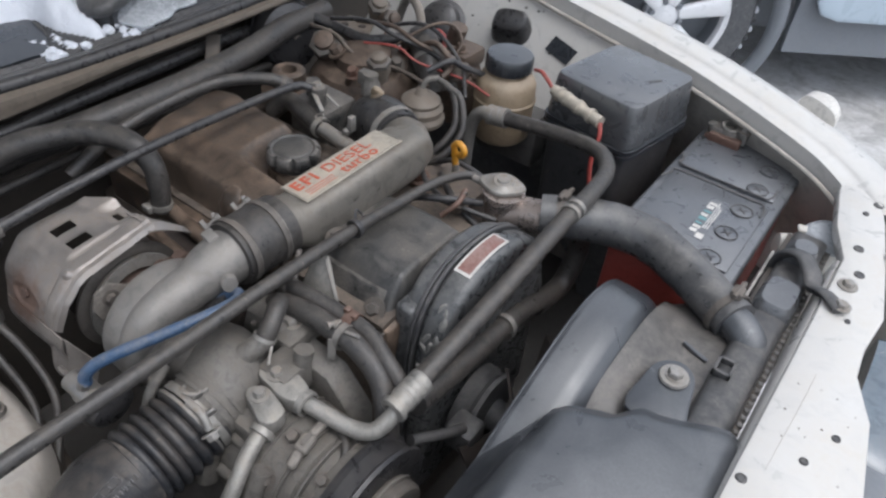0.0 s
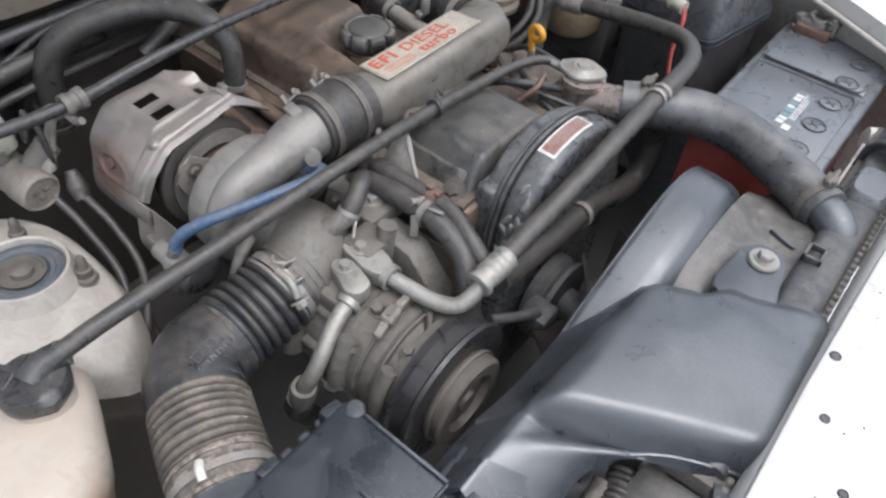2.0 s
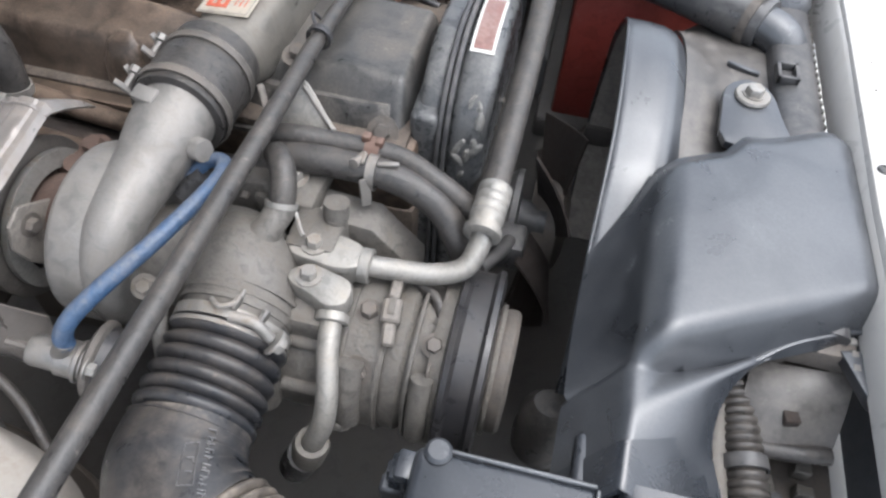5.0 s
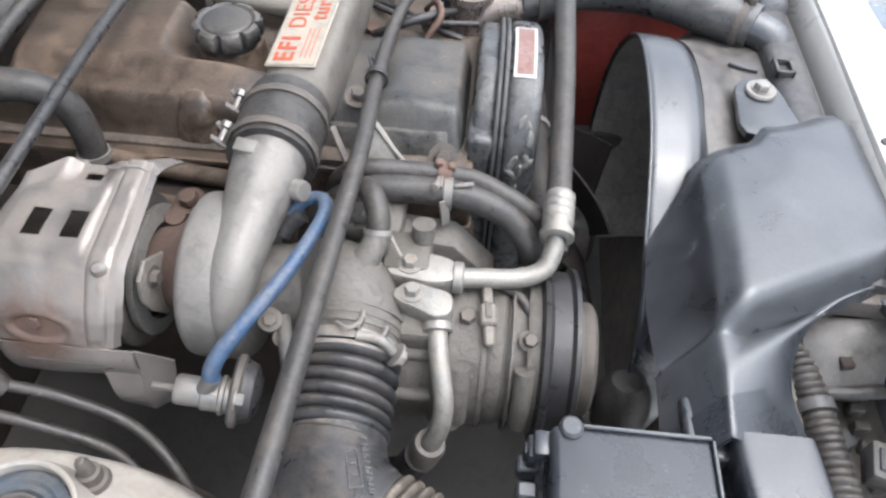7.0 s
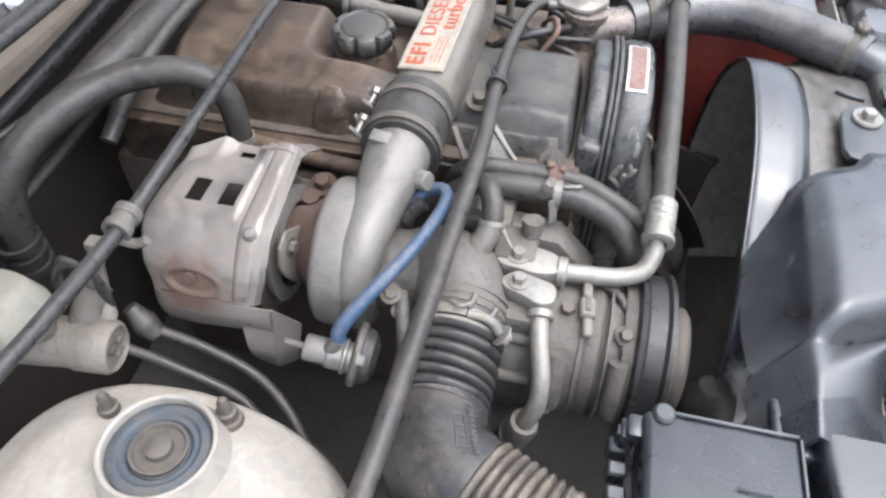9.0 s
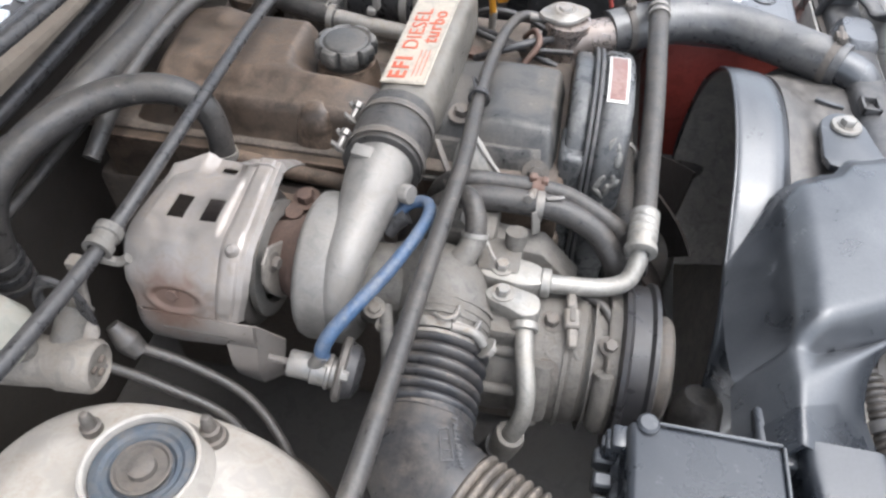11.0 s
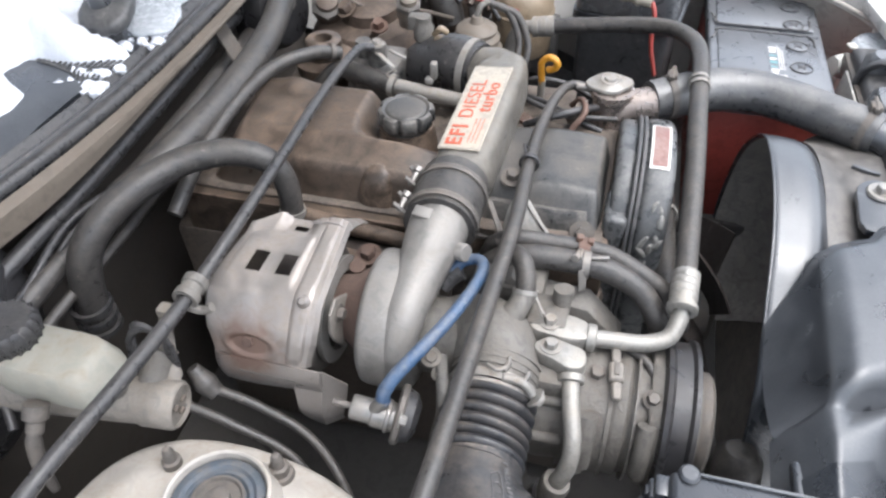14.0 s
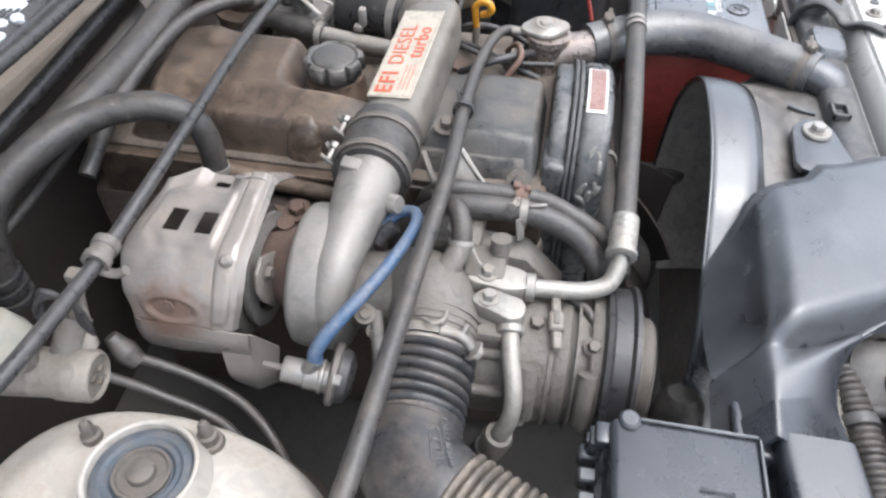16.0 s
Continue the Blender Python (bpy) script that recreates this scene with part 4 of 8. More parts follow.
    part("canister_flange", lathe([(0, 0.037), (0.0235, 0.037), (0.0262, 0.039), (0.0262, 0.043), (0.0235, 0.0445), (0, 0.0445)], w0 + Vector((0, 0.006, -0.002)), wa, 36), STEEL_DARK, t, "dull steel canister rim")
    part("canister_face", lathe([(0, 0.0445), (0.0232, 0.0445), (0.021, 0.052), (0.012, 0.057), (0, 0.057)], w0 + Vector((0, 0.006, -0.002)), wa, 30), RUBBER, t, "dark canister face")
    part("flange_bolt", hexbolt(w0 + wa * 0.046 + Vector((0, -0.010, 0.017)), wa, 0.0045, 0.005), STEEL, t, "steel nut")
    part("wastegate_nipple", tube([(-0.388, -0.165, 0.84), (-0.382, -0.165, 0.850), (-0.378, -0.164, 0.858)], 0.006, 10, 4), ZINC, t)
    part("inlet_bolt", hexbolt((-0.352, -0.112, 0.855), (0.2, -0.5, 0.8), 0.0055, 0.006, 1.6), CAST_PALE, t)
    part("inlet_bolt", hexbolt((-0.344, -0.118, 0.842), (0.4, -0.6, 0.5), 0.0045, 0.006, 1.5), CAST_PALE, t)
    part("oil_pipe", tube([(-0.345, -0.105, 0.85), (-0.338, -0.128, 0.84), (-0.336, -0.140, 0.815), (-0.342, -0.142, 0.78), (-0.35, -0.13, 0.72)], 0.0055, 12, 8), ALU_DIRTY, t, "thin dusty pipe")

    s = thing("heat_shield", (-0.50, -0.10, 0.76), "stamped steel heat shield over the turbine, stained brown", "heat shield")

    # the shield is one bent sheet: top, sloping shoulder, front face
    breaks = [(0.00, -0.026, 0.9155), (0.40, -0.106, 0.9035), (0.46, -0.114, 0.9000), (0.66, -0.1335, 0.881), (0.70, -0.1375, 0.874), (1.0, -0.1455, 0.851)]

    def skin(u, v):
        for (a, y0, z0), (b, y1, z1) in zip(breaks, breaks[1:]):
            if v <= b + 1e-9:
                f = (v - a) / (b - a)
                y, z = y0 + (y1 - y0) * f, z0 + (z1 - z0) * f
                break
        y -= 0.020 * (1 - smoothstep(0.0, 0.34, u)) * (1 - smoothstep(0.0, 0.25, v))
        x0 = -0.541 - 0.013 * smoothstep(0, 0.45, v) + 0.010 * smoothstep(0.5, 1, v)
        x1 = -0.449 + 0.002 * smoothstep(0.0, 0.4, v) - 0.006 * smoothstep(0.6, 1, v)
        x = x0 + (x1 - x0) * u
        # folded edges
        side = smoothstep(0.05, 0.0, u) + 0.55 * smoothstep(0.965, 1.0, u)
        z -= 0.009 * side * (1 - 0.7 * smoothstep(0.5, 0.7, v))
        y += 0.008 * side * smoothstep(0.45, 0.7, v)
        # pressed channel near one edge, then a stamped panel with a bolt
        rib = smoothstep(0.78, 0.805, u) * (1 - smoothstep(0.90, 0.93, u))
        z += 0.0024 * rib * (1 - smoothstep(0.5, 0.66, v))
        y -= 0.0032 * rib * smoothstep(0.42, 0.62, v) * (1 - 0.6 * smoothstep(0.86, 0.98, v))
        z += 0.0016 * smoothstep(0.10, 0.14, u) * (1 - smoothstep(0.70, 0.74, u)) * smoothstep(0.10, 0.13, v) * (1 - smoothstep(0.37, 0.41, v))
        q = ((u - 0.42) / 0.21) ** 2 + ((v - 0.85) / 0.13) ** 2
        y += 0.0014 * (1 - smoothstep(0.7, 1.1, q)) - 0.0008 * math.exp(-((q - 1.4) / 0.3) ** 2)
        # the rear lip steps down behind the windows
        drop = (1 - smoothstep(0.03, 0.16, v)) * smoothstep(0.28, 0.40, u) * (1 - smoothstep(0.60, 0.72, u))
        z -= 0.007 * drop
        z += 0.0009 * noise.noise((x * 55, y * 55, z * 40))
        return Vector((x, y, z))
    bm = sheet(skin, 64, 72, 0.0016)
    bm.faces.ensure_lookup_table()
    kill = []
    for i0, i1, j0, j1 in ((17, 26, 17, 25), (34, 43, 17, 25), (29, 38, 3, 6)):
        kill += [bm.faces[2 * (i * 72 + j) + k] for i in range(i0, i1) for j in range(j0, j1) for k in (0, 1)]
    bmesh.ops.delete(bm, geom=kill, context="FACES")
    part("shield_top", bm, SHIELD, s, "bent steel cover with two square windows", sharp=34)
    ear = sheet(lambda u, v: (-0.484 + 0.036 * v + 0.010 * u * (1 - v) + 0.0012 * math.sin(u * 17) * (1 - v), -0.034 + (0.046 - 0.012 * (1 - v)) * u, 0.9155 - 0.030 * u ** 1.3 - 0.002 * (1 - v) * u - 0.005 * smoothstep(0.8, 1.0, v) + 0.0022 * smoothstep(0.3, 0.42, v) * (1 - smoothstep(0.72, 0.8, v))), 16, 14, 0.0016)
    part("shield_ear", ear, SHIELD, s, "bent steel ear with a torn end", sharp=34)

    def skirt(u, v):
        x = -0.541 + 0.100 * u
        z0 = 0.851 + 0.001 * u
        return x, -0.1475 - 0.0035 * math.sin(v * 3.0) + 0.004 * smoothstep(0.05, 0.0, u), z0 - (0.032 + 0.003 * math.sin(u * 5)) * v + 0.0006 * noise.noise((x * 60, v * 3, 0))
    part("shield_skirt", sheet(skirt, 34, 10, 0.0016), SHIELD, s, "steel lower skirt", sharp=34)
    tops = [Vector((-0.470, -0.1495, 0.836)), Vector((-0.441, -0.1460, 0.851)), Vector((-0.427, -0.130, 0.815))]
    lows = [Vector((-0.461, -0.1505, 0.778)), Vector((-0.446, -0.1500, 0.771)), Vector((-0.437, -0.130, 0.756))]

    def tongue(u, v):
        a, b = (0, u * 2) if u < 0.5 else (1, u * 2 - 1)
        p = tops[a].lerp(tops[a + 1], b).lerp(lows[a].lerp(lows[a + 1], b), v)
        return p + Vector((0, -0.004 * math.sin(math.pi * v) + 0.002 * math.sin(v * 7), 0))
    foot = sheet(tongue, 16, 14, 0.0016)
    part("skirt_foot", foot, SHIELD, s, "bent lower tongue", sharp=34)
    part("skirt_slot", bar((-0.5185, -0.1518, 0.8375), (-0.4635, -0.1518, 0.8365), 0.0018, 0.0012, 0), DARK, s, "dark narrow slot")
    part("shield_boss", lathe([(0, 0.003), (0.003, 0.003), (0.0055, 0.0), (0.006, -0.002), (0, -0.002)], (-0.461, -0.1165, 0.9035), (0, -0.5, 0.86), 18), SHIELD, s, "bright pressed boss")
    part("shield_bolt", hexbolt((-0.508, -0.1385, 0.866), (0, -1, 0.4), 0.0055, 0.004, 1.8), RUST, s, "rusty bolt")


# ---- charge pipe with its name plate ----
PB, PR, PT = Vector((-0.400, 0.103, 0.917)), Vector((-0.355, 0.097, 0.922)), Vector((-0.393, 0.252, 0.927))
E1 = (PT - PB).normalized()
E2 = ((PR - PB) - E1 * (PR - PB).dot(E1)).normalized()
E3 = E2.cross(E1).normalized()


def build_charge_pipe():
    p = thing("charge_pipe", (-0.37, 0.12, 0.86), "cast aluminium charge air pipe with a name plate on top", "air pipe")
    c0 = (PB + PR) / 2 + E1 * 0.073 - E3 * 0.0300 + E2 * 0.003
    secs = []
    joint = Vector((-0.374, 0.060, 0.8975))
    secs.append((joint, E2 * 0.0305, E3 * 0.0305, 2))
    secs.append((joint + E1 * 0.012, E2 * 0.031, E3 * 0.0305, 2.2))
    for s, w, h in ((-0.078, 0.0305, 0.0300), (-0.06, 0.0305, 0.0298), (0.03, 0.0305, 0.0298), (0.065, 0.0305, 0.0298), (0.082, 0.030, 0.0295), (0.095, 0.029, 0.0285)):
        secs.append((c0 + E1 * s, E2 * w, E3 * h, 4.5 if s > -0.07 else 3))
    secs.append((c0 + E1 * 0.110 - E2 * 0.004 - E3 * 0.003, (E2 * 0.9 + E1 * 0.4).normalized() * 0.030, E3 * 0.0275, 2.6))
    secs.append((c0 + E1 * 0.122 - E2 * 0.020 - E3 * 0.007, (E2 * 0.35 + E1 * 0.93).normalized() * 0.030, E3 * 0.028, 2.2))
    secs.append((c0 + E1 * 0.127 - E2 * 0.046 - E3 * 0.011, E1 * 0.030, E3 * 0.029, 2))
    part("pipe_body", loft(secs, 36), PIPE_CAST, p, "dusty cast aluminium pipe", sharp=50)
    pc = (PB + PR) / 2 + E1 * 0.073
    m = Matrix((E2, E1, E3)).transposed().to_4x4()
    plate = box((-0.0225, -0.075, 0), (0.0225, 0.075, 0.0018), 0.0008, 1)
    bmesh.ops.transform(plate, matrix=Matrix.Translation(pc) @ m, verts=plate.verts[:])
    pl = part("name_plate", plate, PLATE, p, "pale rectangular name plate with red lettering")
    rim = []
    for lo, hi in (((-0.021, -0.0735, 0.0016), (0.021, -0.073, 0.0022)), ((-0.021, 0.073, 0.0016), (0.021, 0.0735, 0.0022)),
                   ((-0.021, -0.0735, 0.0016), (-0.0205, 0.0735, 0.0022)), ((0.0205, -0.0735, 0.0016), (0.021, 0.0735, 0.0022))):
        rim.append(box(lo, hi, 0))
    b = join(*rim)
    bmesh.ops.transform(b, matrix=Matrix.Translation(pc) @ m, verts=b.verts[:])
    part("plate_rim", b, ALU_BRIGHT, pl, "bright embossed border")
    # the words run along the pipe
    along = Matrix((E1, -E2, E3)).transposed().to_4x4()
    def at(a, b, h=0.0020):
        return Matrix.Translation(pc + E1 * a + E2 * b + E3 * h) @ along
    lettering("lettering", "EFI", at(-0.069, 0.000), 0.0235, RED_PRINT, pl, "bold red letters", spacing=1.22, bold=0.0006)
    lettering("lettering", "DIESEL", at(-0.024, 0.000), 0.0225, RED_PRINT, pl, "thin red letters", spacing=1.06, bold=0.0)
    lettering("lettering", "turbo", at(-0.012, 0.0165), 0.0215, RED_PRINT, pl, "rounded red letters", spacing=1.12)
    for k in range(3):
        s = bar((0, 0, 0), (0.040, 0, 0), 0.0007, 0.0004, 0)
        bmesh.ops.transform(s, matrix=at(-0.064, 0.0065 + 0.0042 * k), verts=s.verts[:])
        part("stripe", s, RED_PRINT, pl)
    part("stay", join(bar((-0.338, 0.065, 0.888), (-0.318, 0.035, 0.868), 0.006, 0.003), bar((-0.318, 0.036, 0.869), (-0.322, -0.02, 0.852), 0.006, 0.003)), STEEL_DARK, p, "thin dull stay")

    # rubber joint and its clamps
    j = thing("joint_hose", (-0.372, 0.035, 0.87), "short black rubber joint hose with two clamps", "hose")
    a, b = Vector((-0.374, 0.004, 0.899)), Vector((-0.374, 0.072, 0.898))
    part("hose", tube([a, a.lerp(b, 0.5), b], [0.0345, 0.0355, 0.0345], 32, 8), HOSE, j)
    for f in (0.13, 0.72):
        q = a.lerp(b, f)
        k = part("clamp", ring(q, b - a, 0.0356, 0.0075, 0.0012), STEEL_DARK, j, "dull steel band clamp")
        part("clamp_lip", ring(q + (b - a).normalized() * 0.003, b - a, 0.0362, 0.0014, 0.0006), STEEL, k, "bright worn edge of the band")
        part("clamp_screw", join(lathe([(0, -0.008), (0.003, -0.008), (0.003, 0.006), (0.0052, 0.007), (0.0052, 0.012), (0, 0.012)], q + Vector((-0.038, 0.002, 0.013)), (0.25, 0.9, 0.45), 8),
                                 bar(q + Vector((-0.034, -0.004, 0.008)), q + Vector((-0.044, -0.006, 0.019)), 0.005, 0.0015, 0), bar(q + Vector((-0.034, 0.006, 0.006)), q + Vector((-0.043, 0.009, 0.021)), 0.004, 0.0015, 0)), ZINC, k, "bright worn clamp screw with bent ears")

    h = thing("throttle_hose", (-0.44, 0.30, 0.85), "black rubber elbow between charge pipe and throttle", "hose")
    g = c0 + E1 * 0.127 - E2 * 0.040 - E3 * 0.010
    part("hose", tube([g, g + Vector((-0.030, 0.012, 0.0)), g + Vector((-0.065, 0.03, -0.02)), g + Vector((-0.09, 0.05, -0.055))], [0.0335, 0.0355, 0.039, 0.041], 28, 8), RUBBER, h)
    part("clamp", ring(g + Vector((-0.010, 0.003, 0.0)), (-1, 0.3, 0), 0.0355, 0.009), STEEL, h, "thin steel clamp")
    part("clamp_tab", join(box((-0.452, 0.262, 0.893), (-0.444, 0.272, 0.915), 0.002), box((-0.458, 0.258, 0.888), (-0.448, 0.268, 0.896), 0.002)), STEEL, h, "bright clamp tab")


build_turbo()
build_charge_pipe()


# ---- air conditioning compressor and its pipes ----
def build_compressor():
    k = thing("air_compressor", (-0.20, -0.063, 0.68), "dusty aluminium air conditioning compressor with a belt pulley", "compressor")
    ax = (1, 0, 0)
    o = Vector((-0.292, -0.063, 0.765))
    part("rear_housing", lathe([(0, 0), (0.05, 0), (0.058, 0.006), (0.060, 0.04), (0.058, 0.058), (0, 0.058)], o, ax, 40), ALU_DIRTY, k, "dusty rear housing")
    part("cylinder", lathe([(0, 0.058), (0.0635, 0.058), (0.0635, 0.100), (0, 0.100)], o, ax, 40), ALU_DIRTY, k, "dusty cylinder")
    part("front_housing", lathe([(0, 0.100), (0.060, 0.100), (0.062, 0.104), (0.062, 0.112), (0.058, 0.116), (0.058, 0.132), (0.05, 0.142), (0, 0.142)], o, ax, 40), ALU_DIRTY, k, "ribbed front housing")
    for a in (20, 75, 130, 165, 250, 310):
        d = Vector((0, math.cos(radians(a)), math.sin(radians(a))))
        part("through_bolt", lathe([(0, 0), (0.006, 0), (0.006, 0.03), (0, 0.03)], o + d * 0.060 + Vector((0.03, 0, 0)), ax, 10), ALU_DIRTY, k)
        part("bolt_head", hexbolt(o + d * 0.058 + Vector((0.132, 0, 0)), ax, 0.006, 0.007), STEEL_DARK, k, "dull steel bolt head")
    part("mount_lug", join(box(o + Vector((0.012, 0.01, 0.05)), o + Vector((0.05, 0.05, 0.09)), 0.006)), ALU_DIRTY, k, "cast mounting lug")
    part("top_pad", box(o + Vector((0.005, -0.038, 0.045)), o + Vector((0.062, 0.034, 0.070)), 0.006), ALU_DIRTY, k, "flat cast pad for the pipe fittings")
    for dx, r in ((0.018, 0.012), (0.079, 0.010), (0.130, 0.008)):
        part("side_lug", tube([o + Vector((dx, -0.048, 0.05)), o + Vector((dx, -0.062, 0.025)), o + Vector((dx, -0.066, 0.0))], r, 14, 4), ALU_DIRTY, k, "cast bolt boss")
    for q, r in (((-0.2093, -0.0755, 0.8285), 0.0065), ((-0.2085, -0.1125, 0.8065), 0.0075), ((-0.1622, -0.1140, 0.8045), 0.007), ((-0.1590, -0.0885, 0.8240), 0.006)):
        dq = (Vector(q) - Vector((q[0], -0.063, 0.765))).normalized()
        part("case_bolt", hexbolt(Vector(q) - dq * 0.003, dq, r, 0.007, 1.5), STEEL_DARK, k, "dull steel bolt")
    for x0 in (0.062, 0.070, 0.096, 0.1185):
        part("case_rib", lathe([(0.060, 0), (0.0655, 0), (0.0655, 0.0022), (0.060, 0.0022), (0.060, 0)], o + Vector((x0, 0, 0)), ax, 40), ALU_DIRTY, k, "raised casting rib")
    part("lug_bolt", hexbolt(o + Vector((0.075, -0.066, -0.004)), (0, -0.5, -0.5), 0.008, 0.006), STEEL, k)
    # clutch
    p = Vector((-0.161, -0.063, 0.765))
    part("clutch_coil", lathe([(0.03, 0), (0.064, 0), (0.066, 0.004), (0.066, 0.014), (0.03, 0.014), (0.03, 0)], p, ax, 48), ALU_DIRTY, k, "dusty clutch coil")
    part("pulley", lathe([(0.03, 0.010), (0.068, 0.010), (0.075, 0.012), (0.076, 0.016), (0.072, 0.019), (0.072, 0.033), (0.076, 0.036), (0.075, 0.040), (0.066, 0.042), (0.05, 0.040), (0.03, 0.040), (0.03, 0.010)], p, ax, 64), BOOSTER, k, "black belt pulley")
    part("clutch_plate", lathe([(0, 0.040), (0.048, 0.040), (0.049, 0.044), (0.047, 0.047), (0.048, 0.049), (0.048, 0.055), (0.045, 0.058), (0.032, 0.058), (0.030, 0.050), (0.012, 0.050), (0.010, 0.056), (0, 0.056)], p, ax, 48), STEEL_DARK, k, "worn steel clutch plate with a recessed hub")
    part("clutch_band", lathe([(0.049, 0.0435), (0.0505, 0.0435), (0.0505, 0.0465), (0.049, 0.0465), (0.049, 0.0435)], p, ax, 48), ALU_DIRTY, k)
    # connector with its wire
    part("connector", join(bar((-0.1958, -0.048, 0.8335), (-0.1945, -0.066, 0.8345), 0.008, 0.007, 0.0015), bar((-0.1943, -0.066, 0.8345), (-0.1925, -0.084, 0.8315), 0.0135, 0.010, 0.002),
                           bar((-0.1925, -0.083, 0.8315), (-0.1905, -0.098, 0.8245), 0.009, 0.008, 0.002)), CAST_PALE, k, "grey plastic connector")
    part("connector_catch", bar((-0.1943, -0.067, 0.8385), (-0.193, -0.080, 0.8370), 0.005, 0.003, 0.0005), ALU_DIRTY, k)
    part("wire", tube([(-0.185, -0.040, 0.826), (-0.168, -0.050, 0.826), (-0.158, -0.066, 0.820), (-0.157, -0.080, 0.810)], 0.0042, 10, 8), HOSE, k, "grey wire")

    # pipe that turns up to the hose
    up = thing("pressure_pipe", (-0.20, -0.04, 0.82), "bright aluminium pipe from the compressor to a black hose", "pipe")
    fl = prism(outline_round([(-0.276, -0.046), (-0.262, -0.034), (-0.240, -0.033), (-0.222, -0.040), (-0.221, -0.056), (-0.238, -0.062), (-0.256, -0.060), (-0.272, -0.057)], 3), "z", 0.832, 0.852, 0.003)
    part("fitting", fl, ALU_BRIGHT, up, "cast aluminium fitting")
    part("fitting_bolt", hexbolt((-0.2575, -0.047, 0.852), (0, 0, 1), 0.006, 0.006, 1.6), STEEL, up, "steel bolt")
    part("eyelet", lathe([(0.004, 0), (0.008, 0), (0.008, 0.005), (0.004, 0.005), (0.004, 0)], (-0.281, -0.049, 0.842), (0.3, -0.6, 0.7), 16), STEEL, up)
    part("stub", tube([(-0.25, -0.022, 0.835), (-0.25, -0.022, 0.858)], 0.008, 14, 3), ALU_DIRTY, up)
    part("stub_cap", lathe([(0, 0), (0.0095, 0), (0.0095, 0.012), (0, 0.012)], (-0.25, -0.02, 0.856), (0, 0.2, 1), 14), ALU_DIRTY, up)
    part("collar", lathe([(0.0105, 0), (0.013, 0.001), (0.013, 0.008), (0.0105, 0.009), (0.0105, 0)], (-0.224, -0.048, 0.842), ax, 20), ALU_BRIGHT, up)
    part("bent_tube", tube([(-0.228, -0.048, 0.842), (-0.20, -0.044, 0.839), (-0.172, -0.039, 0.837), (-0.152, -0.031, 0.841), (-0.1445, -0.016, 0.852), (-0.144, -0.006, 0.860)], 0.0081, 18, 8), ALU_BRIGHT, up, "bent aluminium tube")
    lo = thing("suction_pipe", (-0.24, -0.11, 0.75), "bright aluminium pipe that runs down from the compressor", "pipe")
    fl = prism(outline_round([(-0.268, -0.071), (-0.256, -0.061), (-0.238, -0.064), (-0.223, -0.070), (-0.222, -0.086), (-0.234, -0.092), (-0.248, -0.086), (-0.264, -0.080)], 3), "z", 0.832, 0.850, 0.003)
    part("fitting", fl, ALU_BRIGHT, lo, "cast aluminium fitting")
    part("fitting_bolt", hexbolt((-0.253, -0.0725, 0.850), (0, 0, 1), 0.006, 0.006, 1.6), STEEL, lo, "steel bolt")
    part("collar", lathe([(0.0095, 0), (0.012, 0.001), (0.012, 0.007), (0.0095, 0.008), (0.0095, 0)], (-0.232, -0.087, 0.834), (0.1, -0.9, -0.3), 20), ALU_BRIGHT, lo)
    part("bent_tube", tube([(-0.2325, -0.084, 0.836), (-0.2285, -0.110, 0.826), (-0.222, -0.135, 0.808), (-0.222, -0.148, 0.790), (-0.228, -0.154, 0.770), (-0.236, -0.155, 0.74)], 0.0078, 18, 8), ALU_BRIGHT, lo, "bent aluminium tube")
    part("ferrule", lathe([(0.0078, 0), (0.012, 0), (0.0135, 0.006), (0.012, 0.03), (0.0078, 0.03), (0.0078, 0)], (-0.229, -0.155, 0.770), (-0.2, 0.0, -1), 22), ALU_DIRTY, lo, "dusty crimped ferrule")
    part("hose", tube([(-0.236, -0.155, 0.745), (-0.25, -0.15, 0.70), (-0.27, -0.12, 0.62)], 0.0135, 16, 6), RUBBER, lo, "black hose")

    # long black hose across the front of the engine
    hs = thing("pressure_hose", (-0.15, 0.2, 0.86), "long black rubber air conditioning hose with crimped ends", "hose")
    path = [(-0.144, -0.002, 0.864), (-0.142, 0.07, 0.876), (-0.140, 0.17, 0.893), (-0.140, 0.27, 0.908), (-0.139, 0.335, 0.914), (-0.146, 0.385, 0.914), (-0.172, 0.424, 0.909), (-0.215, 0.442, 0.901), (-0.27, 0.448, 0.892), (-0.335, 0.450, 0.882)]
    part("hose", tube(path, 0.0104, 20, 8), HOSE, hs, "grey-black dusty rubber")
    f = Vector((-0.1438, -0.004, 0.8625))
    d = Vector((0.004, 0.07, 0.012)).normalized()
    part("ferrule", lathe([(0.0080, -0.012), (0.0100, -0.012), (0.0140, -0.010), (0.0140, -0.005), (0.0118, -0.004), (0.0118, 0.001), (0.0129, 0.003), (0.0129, 0.0065), (0.0119, 0.008), (0.0129, 0.010), (0.0129, 0.014), (0.0119, 0.0155), (0.0129, 0.0175),
                           (0.0129, 0.0215), (0.0119, 0.023), (0.0129, 0.025), (0.0127, 0.031), (0.0118, 0.032), (0.0080, -0.012)], f, d, 28), ALU_BRIGHT, hs, "bright crimped aluminium ferrule")
    for y in (0.288, 0.300):
        part("band", ring((-0.140, y, 0.9105), (0, 1, 0.12), 0.0108, 0.005, 0.0012), STEEL, hs, "thin metal band")
